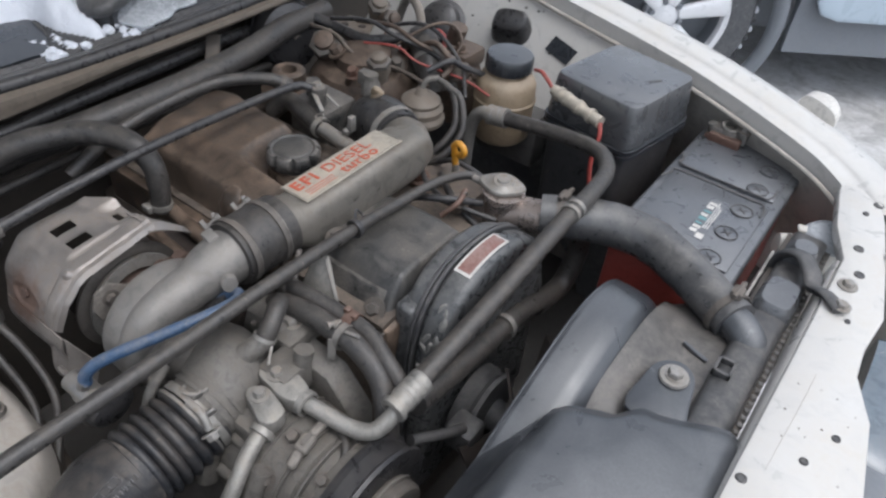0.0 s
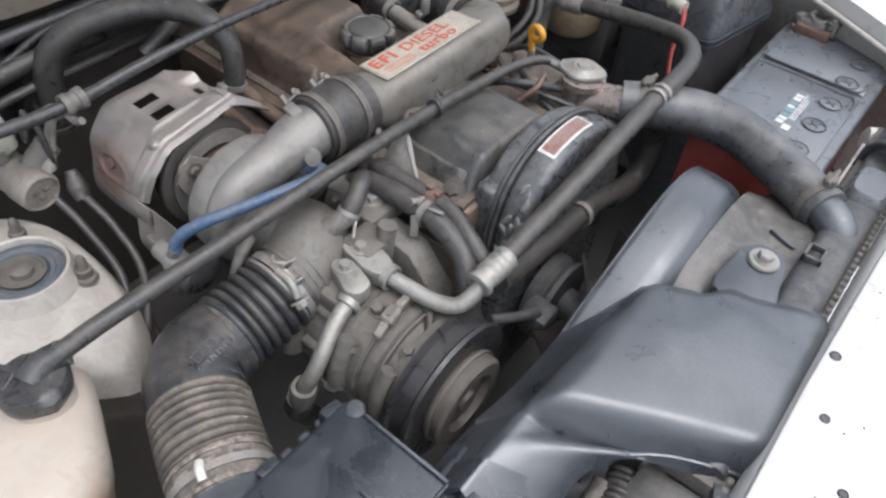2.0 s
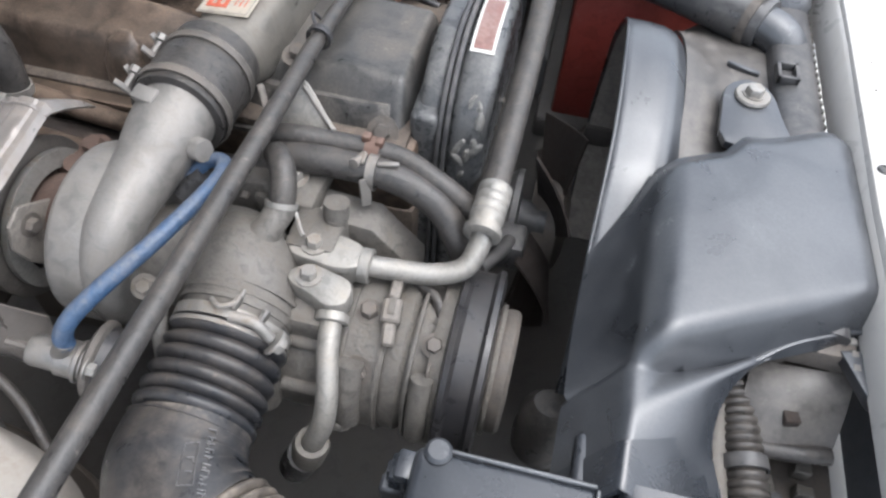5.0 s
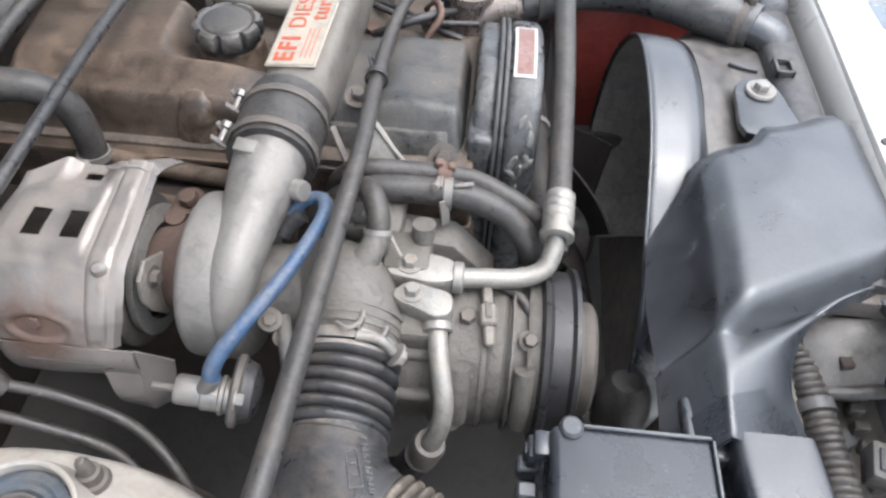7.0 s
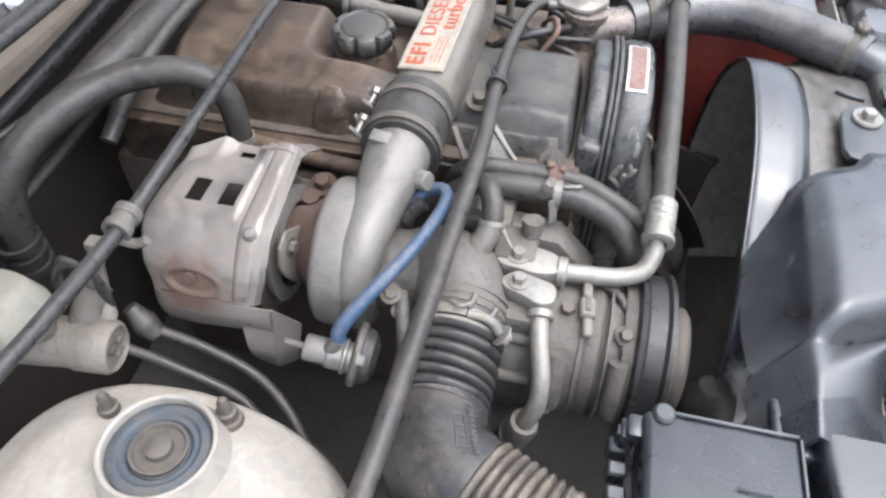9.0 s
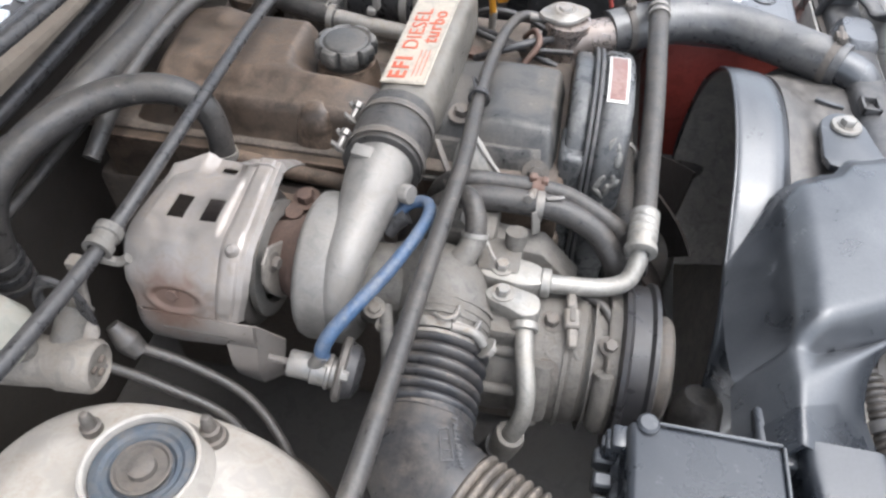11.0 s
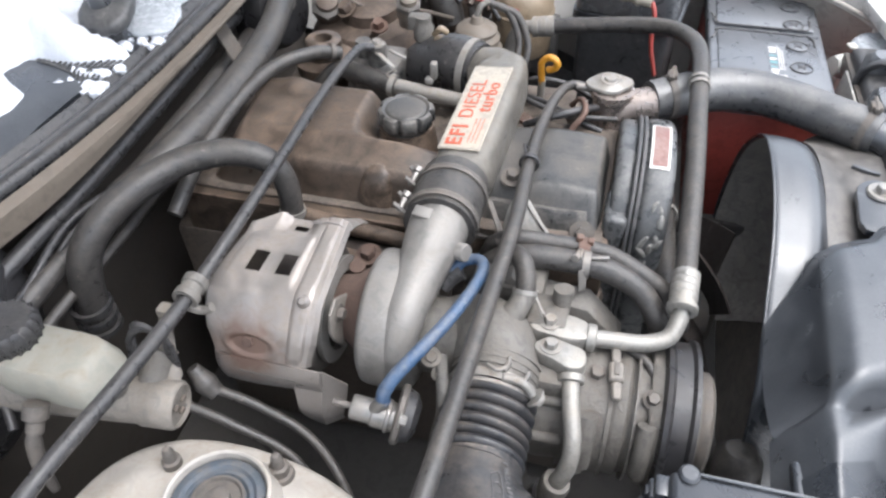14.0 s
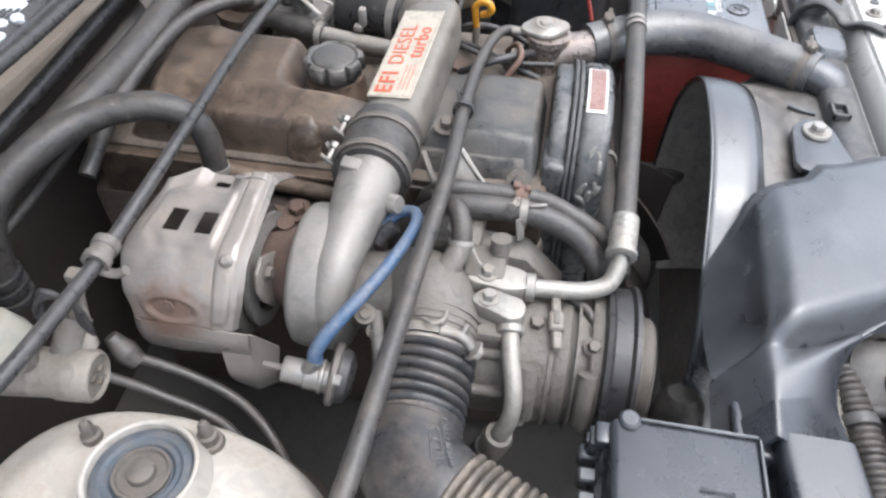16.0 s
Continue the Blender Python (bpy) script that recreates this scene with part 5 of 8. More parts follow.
    part("end_ferrule", lathe([(0.0095, 0), (0.0138, 0), (0.0138, 0.009), (0.0128, 0.010), (0.0138, 0.011), (0.0138, 0.02), (0.0128, 0.021), (0.0138, 0.022), (0.0138, 0.03), (0.0095, 0.031), (0.0095, 0)], (-0.325, 0.4497, 0.8835), (-1, 0.02, -0.16), 24), STEEL, hs, "dull crimped ferrule")
    part("end_tube", tube([(-0.345, 0.450, 0.880), (-0.372, 0.452, 0.872), (-0.385, 0.453, 0.84), (-0.388, 0.453, 0.76)], 0.0095, 14, 8), STEEL, hs, "dull bent tube")


build_compressor()


# ---- intake ducts ----
def build_intake():
    d = thing("intake_duct", (-0.30, -0.18, 0.75), "black ribbed rubber intake duct with an elbow", "air duct")
    n = thing("inlet_casting", (-0.31, -0.05, 0.79), "dusty cast air inlet elbow in front of the turbocharger", "air inlet")
    part("elbow", tube([(-0.352, -0.058, 0.818), (-0.328, -0.056, 0.826), (-0.308, -0.066, 0.832), (-0.298, -0.092, 0.828), (-0.297, -0.112, 0.823)], [0.036, 0.038, 0.040, 0.039, 0.037], 32, 8), ALU_DIRTY, n, "dusty aluminium elbow")
    part("branch", tube([(-0.30, -0.064, 0.85), (-0.288, -0.048, 0.866), (-0.283, -0.034, 0.872)], [0.014, 0.0105, 0.0105], 16, 6), ALU_DIRTY, n, "small branch pipe")
    a = [(-0.297, -0.105, 0.822), (-0.297, -0.133, 0.817), (-0.298, -0.160, 0.813), (-0.298, -0.184, 0.811)]
    part("upper_bellows", tube(a, 0.0385, 40, 8, ribs=(0.0108, 0.0030, 0.16, 1.0)), DUCT, d, "black ribbed bellows")
    part("duct_elbow", tube([(-0.298, -0.182, 0.811), (-0.295, -0.206, 0.811), (-0.283, -0.226, 0.812), (-0.266, -0.237, 0.813), (-0.256, -0.241, 0.813)], [0.0400, 0.0430, 0.0430, 0.0415, 0.040], 40, 8), DUCT, d, "smooth black elbow with moulded marks")
    part("lower_bellows", tube([(-0.258, -0.2405, 0.813), (-0.238, -0.250, 0.813), (-0.218, -0.259, 0.813), (-0.198, -0.267, 0.812)], 0.0405, 40, 8, ribs=(0.0078, 0.0026, 0.0, 0.9)), DUCT_DUSTY, d, "brown-dusted ribbed bellows")
    part("end_collar", tube([(-0.206, -0.2635, 0.8125), (-0.168, -0.28, 0.811)], 0.0415, 36, 3), DUCT_DUSTY, d, "smooth dusty collar")
    for k in (0.006, 0.014, 0.030):
        part("collar_bead", ring((-0.204 + k, -0.2644 - 0.43 * k, 0.8125), (1, -0.43, 0), 0.0415, 0.0035, 0.0014), DUCT_DUSTY, d, "raised bead of the collar")
    # moulded marks on the elbow as bars, and a frame with two signs
    row = spline([(-0.2725, -0.1880, 0.8446), (-0.2688, -0.2000, 0.8454), (-0.2650, -0.2120, 0.8484), (-0.2612, -0.2240, 0.8518), (-0.2585, -0.2320, 0.8538)], 10)
    skin = Vector((0.45, 0.22, 0.86)).normalized()
    for k in range(11):
        p = row[2 + round(3.5 * k)] + skin * 0.0003
        d1 = (row[3 + round(3.5 * k)] - row[1 + round(3.5 * k)]).normalized()
        w1 = skin.cross(d1).normalized()
        strokes = [bar(p - w1 * 0.0024, p + w1 * 0.0024, 0.0007, 0.0010, 0)]
        if k != 5:
            strokes.append(bar(p + w1 * (0.0022 - 0.0016 * (k % 3)), p + w1 * (0.0022 - 0.0016 * (k % 3)) + d1 * 0.0022, 0.0007, 0.0010, 0))
        if k % 2:
            strokes.append(bar(p + d1 * 0.0022 - w1 * 0.0022, p + d1 * 0.0022, 0.0007, 0.0010, 0))
        part("moulded_mark", join(*strokes), BLOOMED, d)
    q4 = [Vector(c) for c in ((-0.2805, -0.2045, 0.8519), (-0.2742, -0.2010, 0.8490), (-0.2655, -0.2262, 0.8534), (-0.2735, -0.2290, 0.8550))]
    for k in range(4):
        m1 = q4[k].lerp(q4[(k + 1) % 4], 0.5) + Vector((0, 0, 0.0004))
        part("moulded_frame", tube([q4[k], m1, q4[(k + 1) % 4]], 0.0004, 6, 4), BLOOMED, d)
    for f in (0.35, 0.68):
        a1, b1 = q4[0].lerp(q4[3], f).lerp(q4[1].lerp(q4[2], f), 0.3), q4[0].lerp(q4[3], f).lerp(q4[1].lerp(q4[2], f), 0.75)
        part("moulded_mark", join(bar(a1, b1, 0.0007, 0.0014, 0), bar(b1, b1.lerp(q4[2], 0.2), 0.0007, 0.0014, 0)), BLOOMED, d)
    ca = Vector((-0.297, -0.112, 0.8225))
    for k, rr in ((0.010, 0.0385), (0.0165, 0.0392), (0.024, 0.0400)):
        part("elbow_step", ring(ca + Vector((-0.0008, k, 0.002 + 0.1 * k)), (0, -1, -0.2), rr, 0.003, 0.0012), ALU_DIRTY, n, "raised casting step")
    part("second_band", ring(ca + Vector((0, -0.0075, -0.0015)), (0, -1, -0.2), 0.0400, 0.003, 0.0012), STEEL, d, "thin steel band")
    part("band_lug", join(bar(ca + Vector((0.010, -0.006, 0.040)), ca + Vector((0.013, 0.003, 0.044)), 0.004, 0.006), bar(ca + Vector((0.028, -0.008, 0.033)), ca + Vector((0.031, 0.001, 0.036)), 0.004, 0.007)), ZINC, d, "pale clamp lugs")
    c = part("clamp", ring(ca, (0, -1, -0.2), 0.0392, 0.008, 0.0015), STEEL, d, "dull steel hose clamp")
    part("clamp_wire", join(tube([ca + Vector((-0.005, -0.003, 0.042)), ca + Vector((0.004, -0.009, 0.046)), ca + Vector((0.012, -0.001, 0.043)), ca + Vector((0.012, 0.009, 0.041))], 0.0016, 8, 6),
                            tube([ca + Vector((0.010, -0.011, 0.040)), ca + Vector((0.026, -0.010, 0.036)), ca + Vector((0.036, -0.012, 0.024))], 0.0038, 10, 4), hexbolt(ca + Vector((0.038, -0.0125, 0.022)), (0.7, -0.1, -0.6), 0.006, 0.006)), STEEL, c, "clamp screw and wire loop")
    cb = Vector((-0.186, -0.272, 0.8118))
    c = part("clamp", ring(cb, (1, -0.43, 0), 0.0420, 0.007, 0.0016), STEEL, d, "dull steel hose clamp")
    part("clamp_screw", join(tube([cb + Vector((-0.010, -0.008, 0.0415)), cb + Vector((-0.003, -0.012, 0.0455)), cb + Vector((0.004, -0.015, 0.0435))], 0.0035, 12, 5)), MILKY, c, "white plastic clamp sleeve")

    b = thing("air_filter_box", (-0.10, -0.27, 0.70), "dark grey plastic air filter box with metal clips", "air filter")
    part("lower_box", box((-0.150, -0.40, 0.68), (-0.025, -0.182, 0.822), 0.008), BOX_PLASTIC, b, "dark lower tray")
    part("lid", box((-0.150, -0.40, 0.824), (-0.044, -0.175, 0.864), 0.006, 3), BOX_PLASTIC, b, "dark glossy lid")
    part("lid_rim", box((-0.156, -0.402, 0.816), (-0.036, -0.172, 0.826), 0.002), BOX_PLASTIC, b, "projecting rim")
    for k in range(11):
        part("rim_tooth", box((-0.168, -0.196 - 0.0185 * k, 0.816), (-0.154, -0.184 - 0.0185 * k, 0.832), 0.002, 1), PLASTIC, b)
    part("lid_edge", join(bar((-0.130, -0.1760, 0.8645), (-0.046, -0.1760, 0.8645), 0.003, 0.002), bar((-0.0455, -0.177, 0.8645), (-0.0455, -0.36, 0.8645), 0.003, 0.002)), PLASTIC, b, "raised edge of the lid")
    part("lid_rib", join(bar((-0.09, -0.222, 0.8665), (-0.068, -0.222, 0.8665), 0.002, 0.002), bar((-0.068, -0.222, 0.8665), (-0.068, -0.38, 0.8665), 0.002, 0.002)), PLASTIC, b)
    for y in (-0.186, -0.25, -0.31):
        q = part("clip", join(box((-0.163, y - 0.008, 0.80), (-0.152, y + 0.008, 0.850), 0.002), box((-0.160, y - 0.009, 0.846), (-0.147, y + 0.009, 0.857), 0.003), box((-0.165, y - 0.004, 0.812), (-0.160, y + 0.004, 0.846), 0.001)), BOX_PLASTIC, b, "plastic lid clip")
    part("corner_post", lathe([(0, 0), (0.008, 0), (0.008, 0.024), (0.006, 0.026), (0, 0.026)], (-0.137, -0.178, 0.842), seg=18), BOX_PLASTIC, b)
    part("inlet_mouth", tube([(-0.140, -0.29, 0.810), (-0.172, -0.278, 0.811)], [0.05, 0.0435], 30, 3), PLASTIC, b)


build_intake()

# ---- radiator, fan shroud, air guide ----
def build_cooling():
    r = thing("radiator", (0.085, 0.18, 0.40), "radiator with a black plastic top tank and crimped edge", "radiator")
    part("core", box((0.070, -0.050, 0.42), (0.104, 0.50, 0.845), 0.002), NEAR_BLACK, r, "dark finned core")
    tank = [((0.086, y, 0.862), (0.020, 0, 0), (0, 0, 0.016 if -0.03 < y < 0.49 else 0.009), 3.2) for y in np.linspace(-0.040, 0.50, 24)]
    part("top_tank", loft(tank, 24), PLASTIC_CLEAN, r, "black plastic top tank")
    part("header_rail", box((0.060, -0.050, 0.838), (0.1125, 0.505, 0.8605), 0.002), STEEL_DARK, r, "crimped header rail")
    tab = None
    for k in range(54):
        y = -0.0594 + 0.0102 * k
        b = box((0.1065, y, 0.852), (0.1130, y + 0.0065, 0.8625), 0.0014, 1)
        if tab is None:
            tab = part("crimp_tab", b, ALU, r, "pale crimped metal tab")
        else:
            b.free()
            o = new("crimp_tab", tab.data)
            o.parent, o.location = r, (0, 0.0102 * k, 0)
    part("inlet_neck", tube([(0.090, 0.272, 0.857), (0.074, 0.282, 0.872), (0.050, 0.294, 0.876)], [0.0195, 0.0195, 0.0185], 22, 6), PLASTIC, r, "black inlet neck")
    part("tank_rib", loft([((0.086, 0.352, 0.862), (0.022, 0, 0), (0, 0.034, 0), 5), ((0.086, 0.352, 0.880), (0.020, 0, 0), (0, 0.030, 0), 5), ((0.086, 0.352, 0.887), (0.016, 0, 0), (0, 0.025, 0), 4)], 28), FADED_LID, r, "grey raised block on the tank")
    part("tank_clip", join(box((0.066, 0.224, 0.876), (0.084, 0.227, 0.884), 0.0005), box((0.066, 0.204, 0.876), (0.084, 0.207, 0.884), 0.0005), box((0.066, 0.204, 0.876), (0.069, 0.227, 0.884), 0.0005), box((0.081, 0.204, 0.876), (0.084, 0.227, 0.884), 0.0005)), PLASTIC_CLEAN, r, "small square clip")
    part("hold_down", join(tube([(0.066, 0.432, 0.850), (0.070, 0.428, 0.880), (0.086, 0.416, 0.897), (0.104, 0.398, 0.893), (0.113, 0.382, 0.888), (0.126, 0.362, 0.901), (0.143, 0.345, 0.902)], 0.012, 16, 6, flat=0.45)), PLASTIC_CLEAN, r, "black rubber hold-down strap")
    part("hold_down_block", loft([((0.084, 0.440, 0.850), (0.018, 0, 0), (0, 0.020, 0), 4), ((0.084, 0.438, 0.888), (0.017, 0, 0), (0, 0.018, 0), 3), ((0.086, 0.434, 0.898), (0.012, 0, 0), (0, 0.013, 0), 2.4)], 24), FADED_LID, r, "grey plastic block under the strap")
    part("strap_bolt", hexbolt((0.141, 0.348, 0.906), (0, 0, 1), 0.006, 0.004), STEEL, r, "dull bolt")

    s = thing("fan_shroud", (0.0, 0.19, 0.42), "large faded black plastic fan shroud", "fan shroud")
    cy, cz = 0.185, 0.700

    def reach(a):
        """Half width of the hoop at an angle in degrees from the far side over the top: round, with a straight near skirt."""
        return float(np.interp(a, (-60, 0, 37, 60, 75, 90, 107, 125, 137, 157, 170, 230), (0.190, 0.180, 0.178, 0.188, 0.197, 0.200, 0.199, 0.204, 0.213, 0.240, 0.255, 0.255)))
    prof = [(-0.0645, -0.0015), (-0.0630, 0.0), (-0.048, 0.0), (-0.030, -0.0016), (-0.021, -0.0050), (-0.015, -0.0105), (-0.008, -0.0180), (0.002, -0.0260), (0.016, -0.0330), (0.030, -0.0360)]

    def hoop(u, v, shrink=0.0):
        turn = -60 + 290 * u
        a = radians(turn)
        k = v * (len(prof) - 1)
        i = min(int(k), len(prof) - 2)
        f = k - i
        x = prof[i][0] * (1 - f) + prof[i + 1][0] * f
        q = prof[i][1] * (1 - f) + prof[i + 1][1] * f - shrink + sum(reach(turn + d) for d in (-8, -4, 0, 4, 8)) / 5
        return Vector((x + 0.0006 * math.sin(a * 7), cy + q * math.cos(a), cz + q * math.sin(a)))
    part("hoop_lining", sheet(lambda u, v: hoop(u, 0.12 + 0.86 * v, 0.0045), 80, 14, 0.001), SHROUD_LIFTED, s, "dusty inside of the hoop, paled in colour to stand in for light")
    part("hoop", sheet(hoop, 110, 27, 0.003), PLASTIC, s, "round plastic fan hoop", sharp=60)
    part("hoop_edge", tube([hoop(u, 0.03) for u in np.linspace(0.18, 0.98, 40)], 0.0016, 8, 3), PLASTIC, s, "thin pale worn edge of the hoop")
    part("back_plate", sheet(lambda u, v: (0.006 + 0.052 * v, -0.048 + 0.503 * u, 0.385 + 0.475 * v + 0.02 * (2 * u - 1) ** 2 * (1 - v)), 20, 12, 0.003), SHROUD_LIFTED, s, "dusty plastic plate against the radiator, paled in colour to stand in for light")
    def shoulder(u, v):
        y = 0.03 + 0.29 * u
        x = -0.012 + 0.078 * v
        hz = cz + math.sqrt(max(0.001, 0.183 ** 2 - (y - cy) ** 2))
        w = smoothstep(-0.016, 0.040 - 0.012 * smoothstep(0.20, 0.30, y), x)
        low = 0.861 - 0.010 * smoothstep(0.25, 0.31, y)
        return x, y, hz * (1 - w) + low * w + 0.0012 * noise.noise((x * 30, y * 30, 2))
    part("shoulder", sheet(shoulder, 36, 26, 0.003), SHOULDER, s, "sloping dusty shoulder between hoop and radiator")
    # fan behind the hoop
    fan = thing("cooling_fan", (-0.115, 0.17, 0.50), "black plastic radiator fan on a viscous hub", "fan")
    fc = Vector((-0.112, 0.17, 0.675))
    part("hub", lathe([(0, 0), (0.045, 0), (0.05, 0.006), (0.05, 0.030), (0.042, 0.036), (0.03, 0.04), (0, 0.04)], fc, (1, 0, 0), 40), STEEL_DARK, fan, "dull finned viscous hub")
    for k in range(7):
        a = radians(14 + 360 / 7 * k)
        e, w = Vector((0, math.cos(a), math.sin(a))), Vector((0, -math.sin(a), math.cos(a)))

        def blade(u, v):
            r = 0.045 + 0.065 * u
            c = (0.024 + 0.016 * u) * (2 * v - 1)
            return fc + Vector((0.018, 0, 0)) + e * r + w * c * 0.86 + Vector((c * 0.55 + 0.006 * (1 - (2 * v - 1) ** 2), 0, 0))
        part("blade", sheet(blade, 8, 8, 0.0025), NEAR_BLACK, fan)
    part("shoulder_rib", bar((0.030, 0.235, 0.866), (0.058, 0.228, 0.864), 0.005, 0.006), PLASTIC, s)
    part("tab", prism(outline_round([(0.018, 0.150), (0.022, 0.178), (0.040, 0.192), (0.058, 0.182), (0.066, 0.150), (0.070, 0.11), (0.02, 0.11)], 3), "z", 0.876, 0.884, 0.002), PLASTIC, s, "mounting tab")
    part("tab_bolt", join(lathe([(0, 0), (0.0135, 0), (0.0145, 0.002), (0.0135, 0.004), (0, 0.004)], (0.042, 0.168, 0.884), seg=28), hexbolt((0.042, 0.168, 0.887), (0, 0, 1), 0.0075, 0.006, 1.2)), STEEL, s, "steel flange bolt")

    g = thing("air_guide", (0.03, 0.0, 0.80), "large faded grey plastic air guide over the radiator", "air guide")
    # a blown moulding: flat top with soft shoulders, a crease and a lower step with an arch
    def hood_skin(u, v):
        # u from the engine side to the front, v from the back edge to the near crease
        yb = 0.070 + 0.020 * smoothstep(0.0, 0.35, u) + 0.026 * smoothstep(0.30, 0.46, u) + 0.032 * smoothstep(0.45, 1.0, u)
        yn = -0.098 + 0.084 * u
        x = -0.026 - 0.007 * v + 0.140 * u + 0.013 * u * v
        y = yb + (yn - yb) * v
        z = 0.899 + 0.006 * math.sin(math.pi * v) * math.sin(math.pi * u) - 0.012 * u 
        z -= 0.010 * (1 - smoothstep(0, 0.12, v)) + 0.008 * smoothstep(0.955, 1, v)
        edge = 1 - smoothstep(0, 0.12, u)
        z -= 0.012 * edge ** 2
        z -= 0.006 * smoothstep(0.94, 1, u)
        return x, y, z
    part("back_skin", sheet(lambda u, v: Vector(hood_skin(u, 0)) + Vector((0, 0.006 * math.sin(2 * v), -0.045 * v)), 40, 6, 0.003), PLASTIC, g, "turned-down rear edge")

    def side_skin(u, v):
        p = Vector(hood_skin(0, u))
        q = Vector((-0.0635 - 0.0035 * u, 0.010 - 0.124 * u, 0.835 - 0.012 * math.sin(math.pi * u) + 0.004 * u))
        r2 = p.lerp(q, v)
        r2.x += 0.005 * math.sin(math.pi * v) * (0.3 + u)
        return r2
    arch = spline([(0.122, -0.026, 0.862), (0.104, -0.034, 0.866), (0.069, -0.053, 0.870), (0.048, -0.068, 0.869), (0.035, -0.080, 0.866), (0.024, -0.098, 0.860), (0.020, -0.116, 0.852), (0.022, -0.132, 0.842), (0.031, -0.152, 0.832), (0.036, -0.178, 0.824)], 8)
    left = spline([(-0.034, -0.100, 0.879), (-0.0342, -0.107, 0.8785), (-0.0344, -0.115, 0.878), (-0.0345, -0.123, 0.8775), (-0.0346, -0.131, 0.877), (-0.0347, -0.139, 0.876), (-0.0348, -0.148, 0.8748), (-0.0349, -0.157, 0.8735), (-0.035, -0.167, 0.872), (-0.035, -0.178, 0.870)], 8)

    def lower_skin(u, v):
        k = v * (len(arch) - 1)
        i = min(int(k), len(arch) - 2)
        a = left[i].lerp(left[i + 1], k - i)
        b = arch[i].lerp(arch[i + 1], k - i)
        r2 = a.lerp(b, u)
        r2.z += 0.003 * math.sin(math.pi * u) * smoothstep(0.1, 0.5, v) - 0.004 * (1 - smoothstep(0.0, 0.22, v)) * smoothstep(0.0, 0.12, u)
        r2.y -= 0.006 * math.sin(math.pi * u) * (1 - v)
        r2.z -= 0.006 * smoothstep(0, 0.06, v) * (1 - smoothstep(0.10, 0.40, v)) * smoothstep(0.02, 0.15, u)
        return r2
    # top, flank and lower step are one blown moulding with soft creases
    NU, NV = 60, 84

    def raw(i, j):
        a, b = i / NU, j / NV * 1.75
        if a < 0.3:
            w = 1 - a / 0.3
            if b <= 1:
                return Vector(side_skin(b, w))
            k = min(len(left) - 1, int((b - 1) / 0.75 * (len(left) - 1)))
            return left[k] + Vector((-0.033 * w, -0.014 * w, -0.044 * w))
        a = (a - 0.3) / 0.7
        if b <= 1:
            return Vector(hood_skin(a, b))
        return lower_skin(a, (b - 1) / 0.75)
    net = [[raw(i, j) for j in range(NV + 1)] for i in range(NU + 1)]
    for _ in range(3):
        net = [[net[i][j] if i in (0, NU) or j in (0, NV) else (net[i - 1][j] + net[i + 1][j] + net[i][j - 1] + net[i][j + 1] + net[i][j] * 2) / 6 for j in range(NV + 1)] for i in range(NU + 1)]
    part("moulding", sheet(lambda u, v: net[round(u * NU)][round(v * NV)], NU, NV, 0.003), PLASTIC, g, "faded grey plastic moulding", sharp=80)
    part("arch_lip", tube([p + Vector((0, 0, 0.0005)) for p in arch[::4]], 0.002, 8, 4), PLASTIC, g, "thin lip round the arch")
    part("front_edge", sheet(lambda u, v: Vector(hood_skin(1, u)) + Vector((0.003 * v, 0, -0.03 * v)), 24, 4, 0.003), PLASTIC, g, "turned-down front edge")
    part("corner_tab", prism([(0.100, -0.045), (0.122, -0.040), (0.126, -0.075), (0.116, -0.082)], "z", 0.852, 0.862, 0.002), PLASTIC, g, "pointed corner")
    random.seed(8)
    for k in range(26):
        x, y = random.uniform(0.02, 0.105), random.uniform(-0.01, 0.105)
        q = random.uniform(0.0007, 0.0016)
        part("white_fleck", lathe([(0, 0), (q, 0), (q * 0.8, 0.0006), (0, 0.0008)], (x, y, hood_skin(min(1, max(0, (x + 0.03) / 0.148)), min(1, max(0, (0.12 - y) / 0.18)))[2] - 0.0002), seg=7), LABEL_WHITE, g)
    # black joint piece under the flank, and a grey boot behind it
    # the duct goes on towards the filter box: a dark joint, then a second length
    def duct(y, x0, x1, top, low):
        return ((x0 + x1) / 2, y, (top + low) / 2), ((x1 - x0) / 2, 0, 0), (0, 0, (top - low) / 2), 9
    part("joint_piece", sheet(lambda u, v: net[round(u * NU)][round(73 + v * (NV - 73))] + Vector((-0.0012, 0, 0.0022)), NU, NV - 73, 0.002), BOX_PLASTIC, g, "black joint between two lengths of duct", sharp=60)
    part("joint_side", box((-0.060, -0.186, 0.77), (-0.028, -0.140, 0.855), 0.004, 3), BOX_PLASTIC, g, "black side of the joint")
    part("lower_duct", loft([duct(-0.172, -0.035, 0.021, 0.8715, 0.77), duct(-0.24, -0.030, 0.030, 0.868, 0.76), duct(-0.33, -0.024, 0.036, 0.862, 0.75), duct(-0.42, -0.020, 0.040, 0.855, 0.74)], 44), BOX_PLASTIC, g, "faded grey lower length of the duct", sharp=30)
    part("rubber_boot", lathe([(0, 0), (0.024, 0), (0.025, 0.02), (0.022, 0.042), (0.014, 0.052), (0, 0.054)], (-0.066, -0.085, 0.70), (0.0, 0.25, 1), 24), HOSE, g, "grey dusty rubber boot")
    # pipes and a loom seen through the arch
    w = thing("ribbed_loom", (0.05, -0.12, 0.76), "grey ribbed plastic loom tube behind the duct", "loom")
    part("tube", tube([(0.045, -0.055, 0.815), (0.052, -0.09, 0.812), (0.060, -0.14, 0.806), (0.064, -0.20, 0.80), (0.066, -0.30, 0.79)], 0.013, 24, 8, ribs=(0.006, 0.0012, 0.0, 1.0)), HOSE, w, "ribbed grey tube")
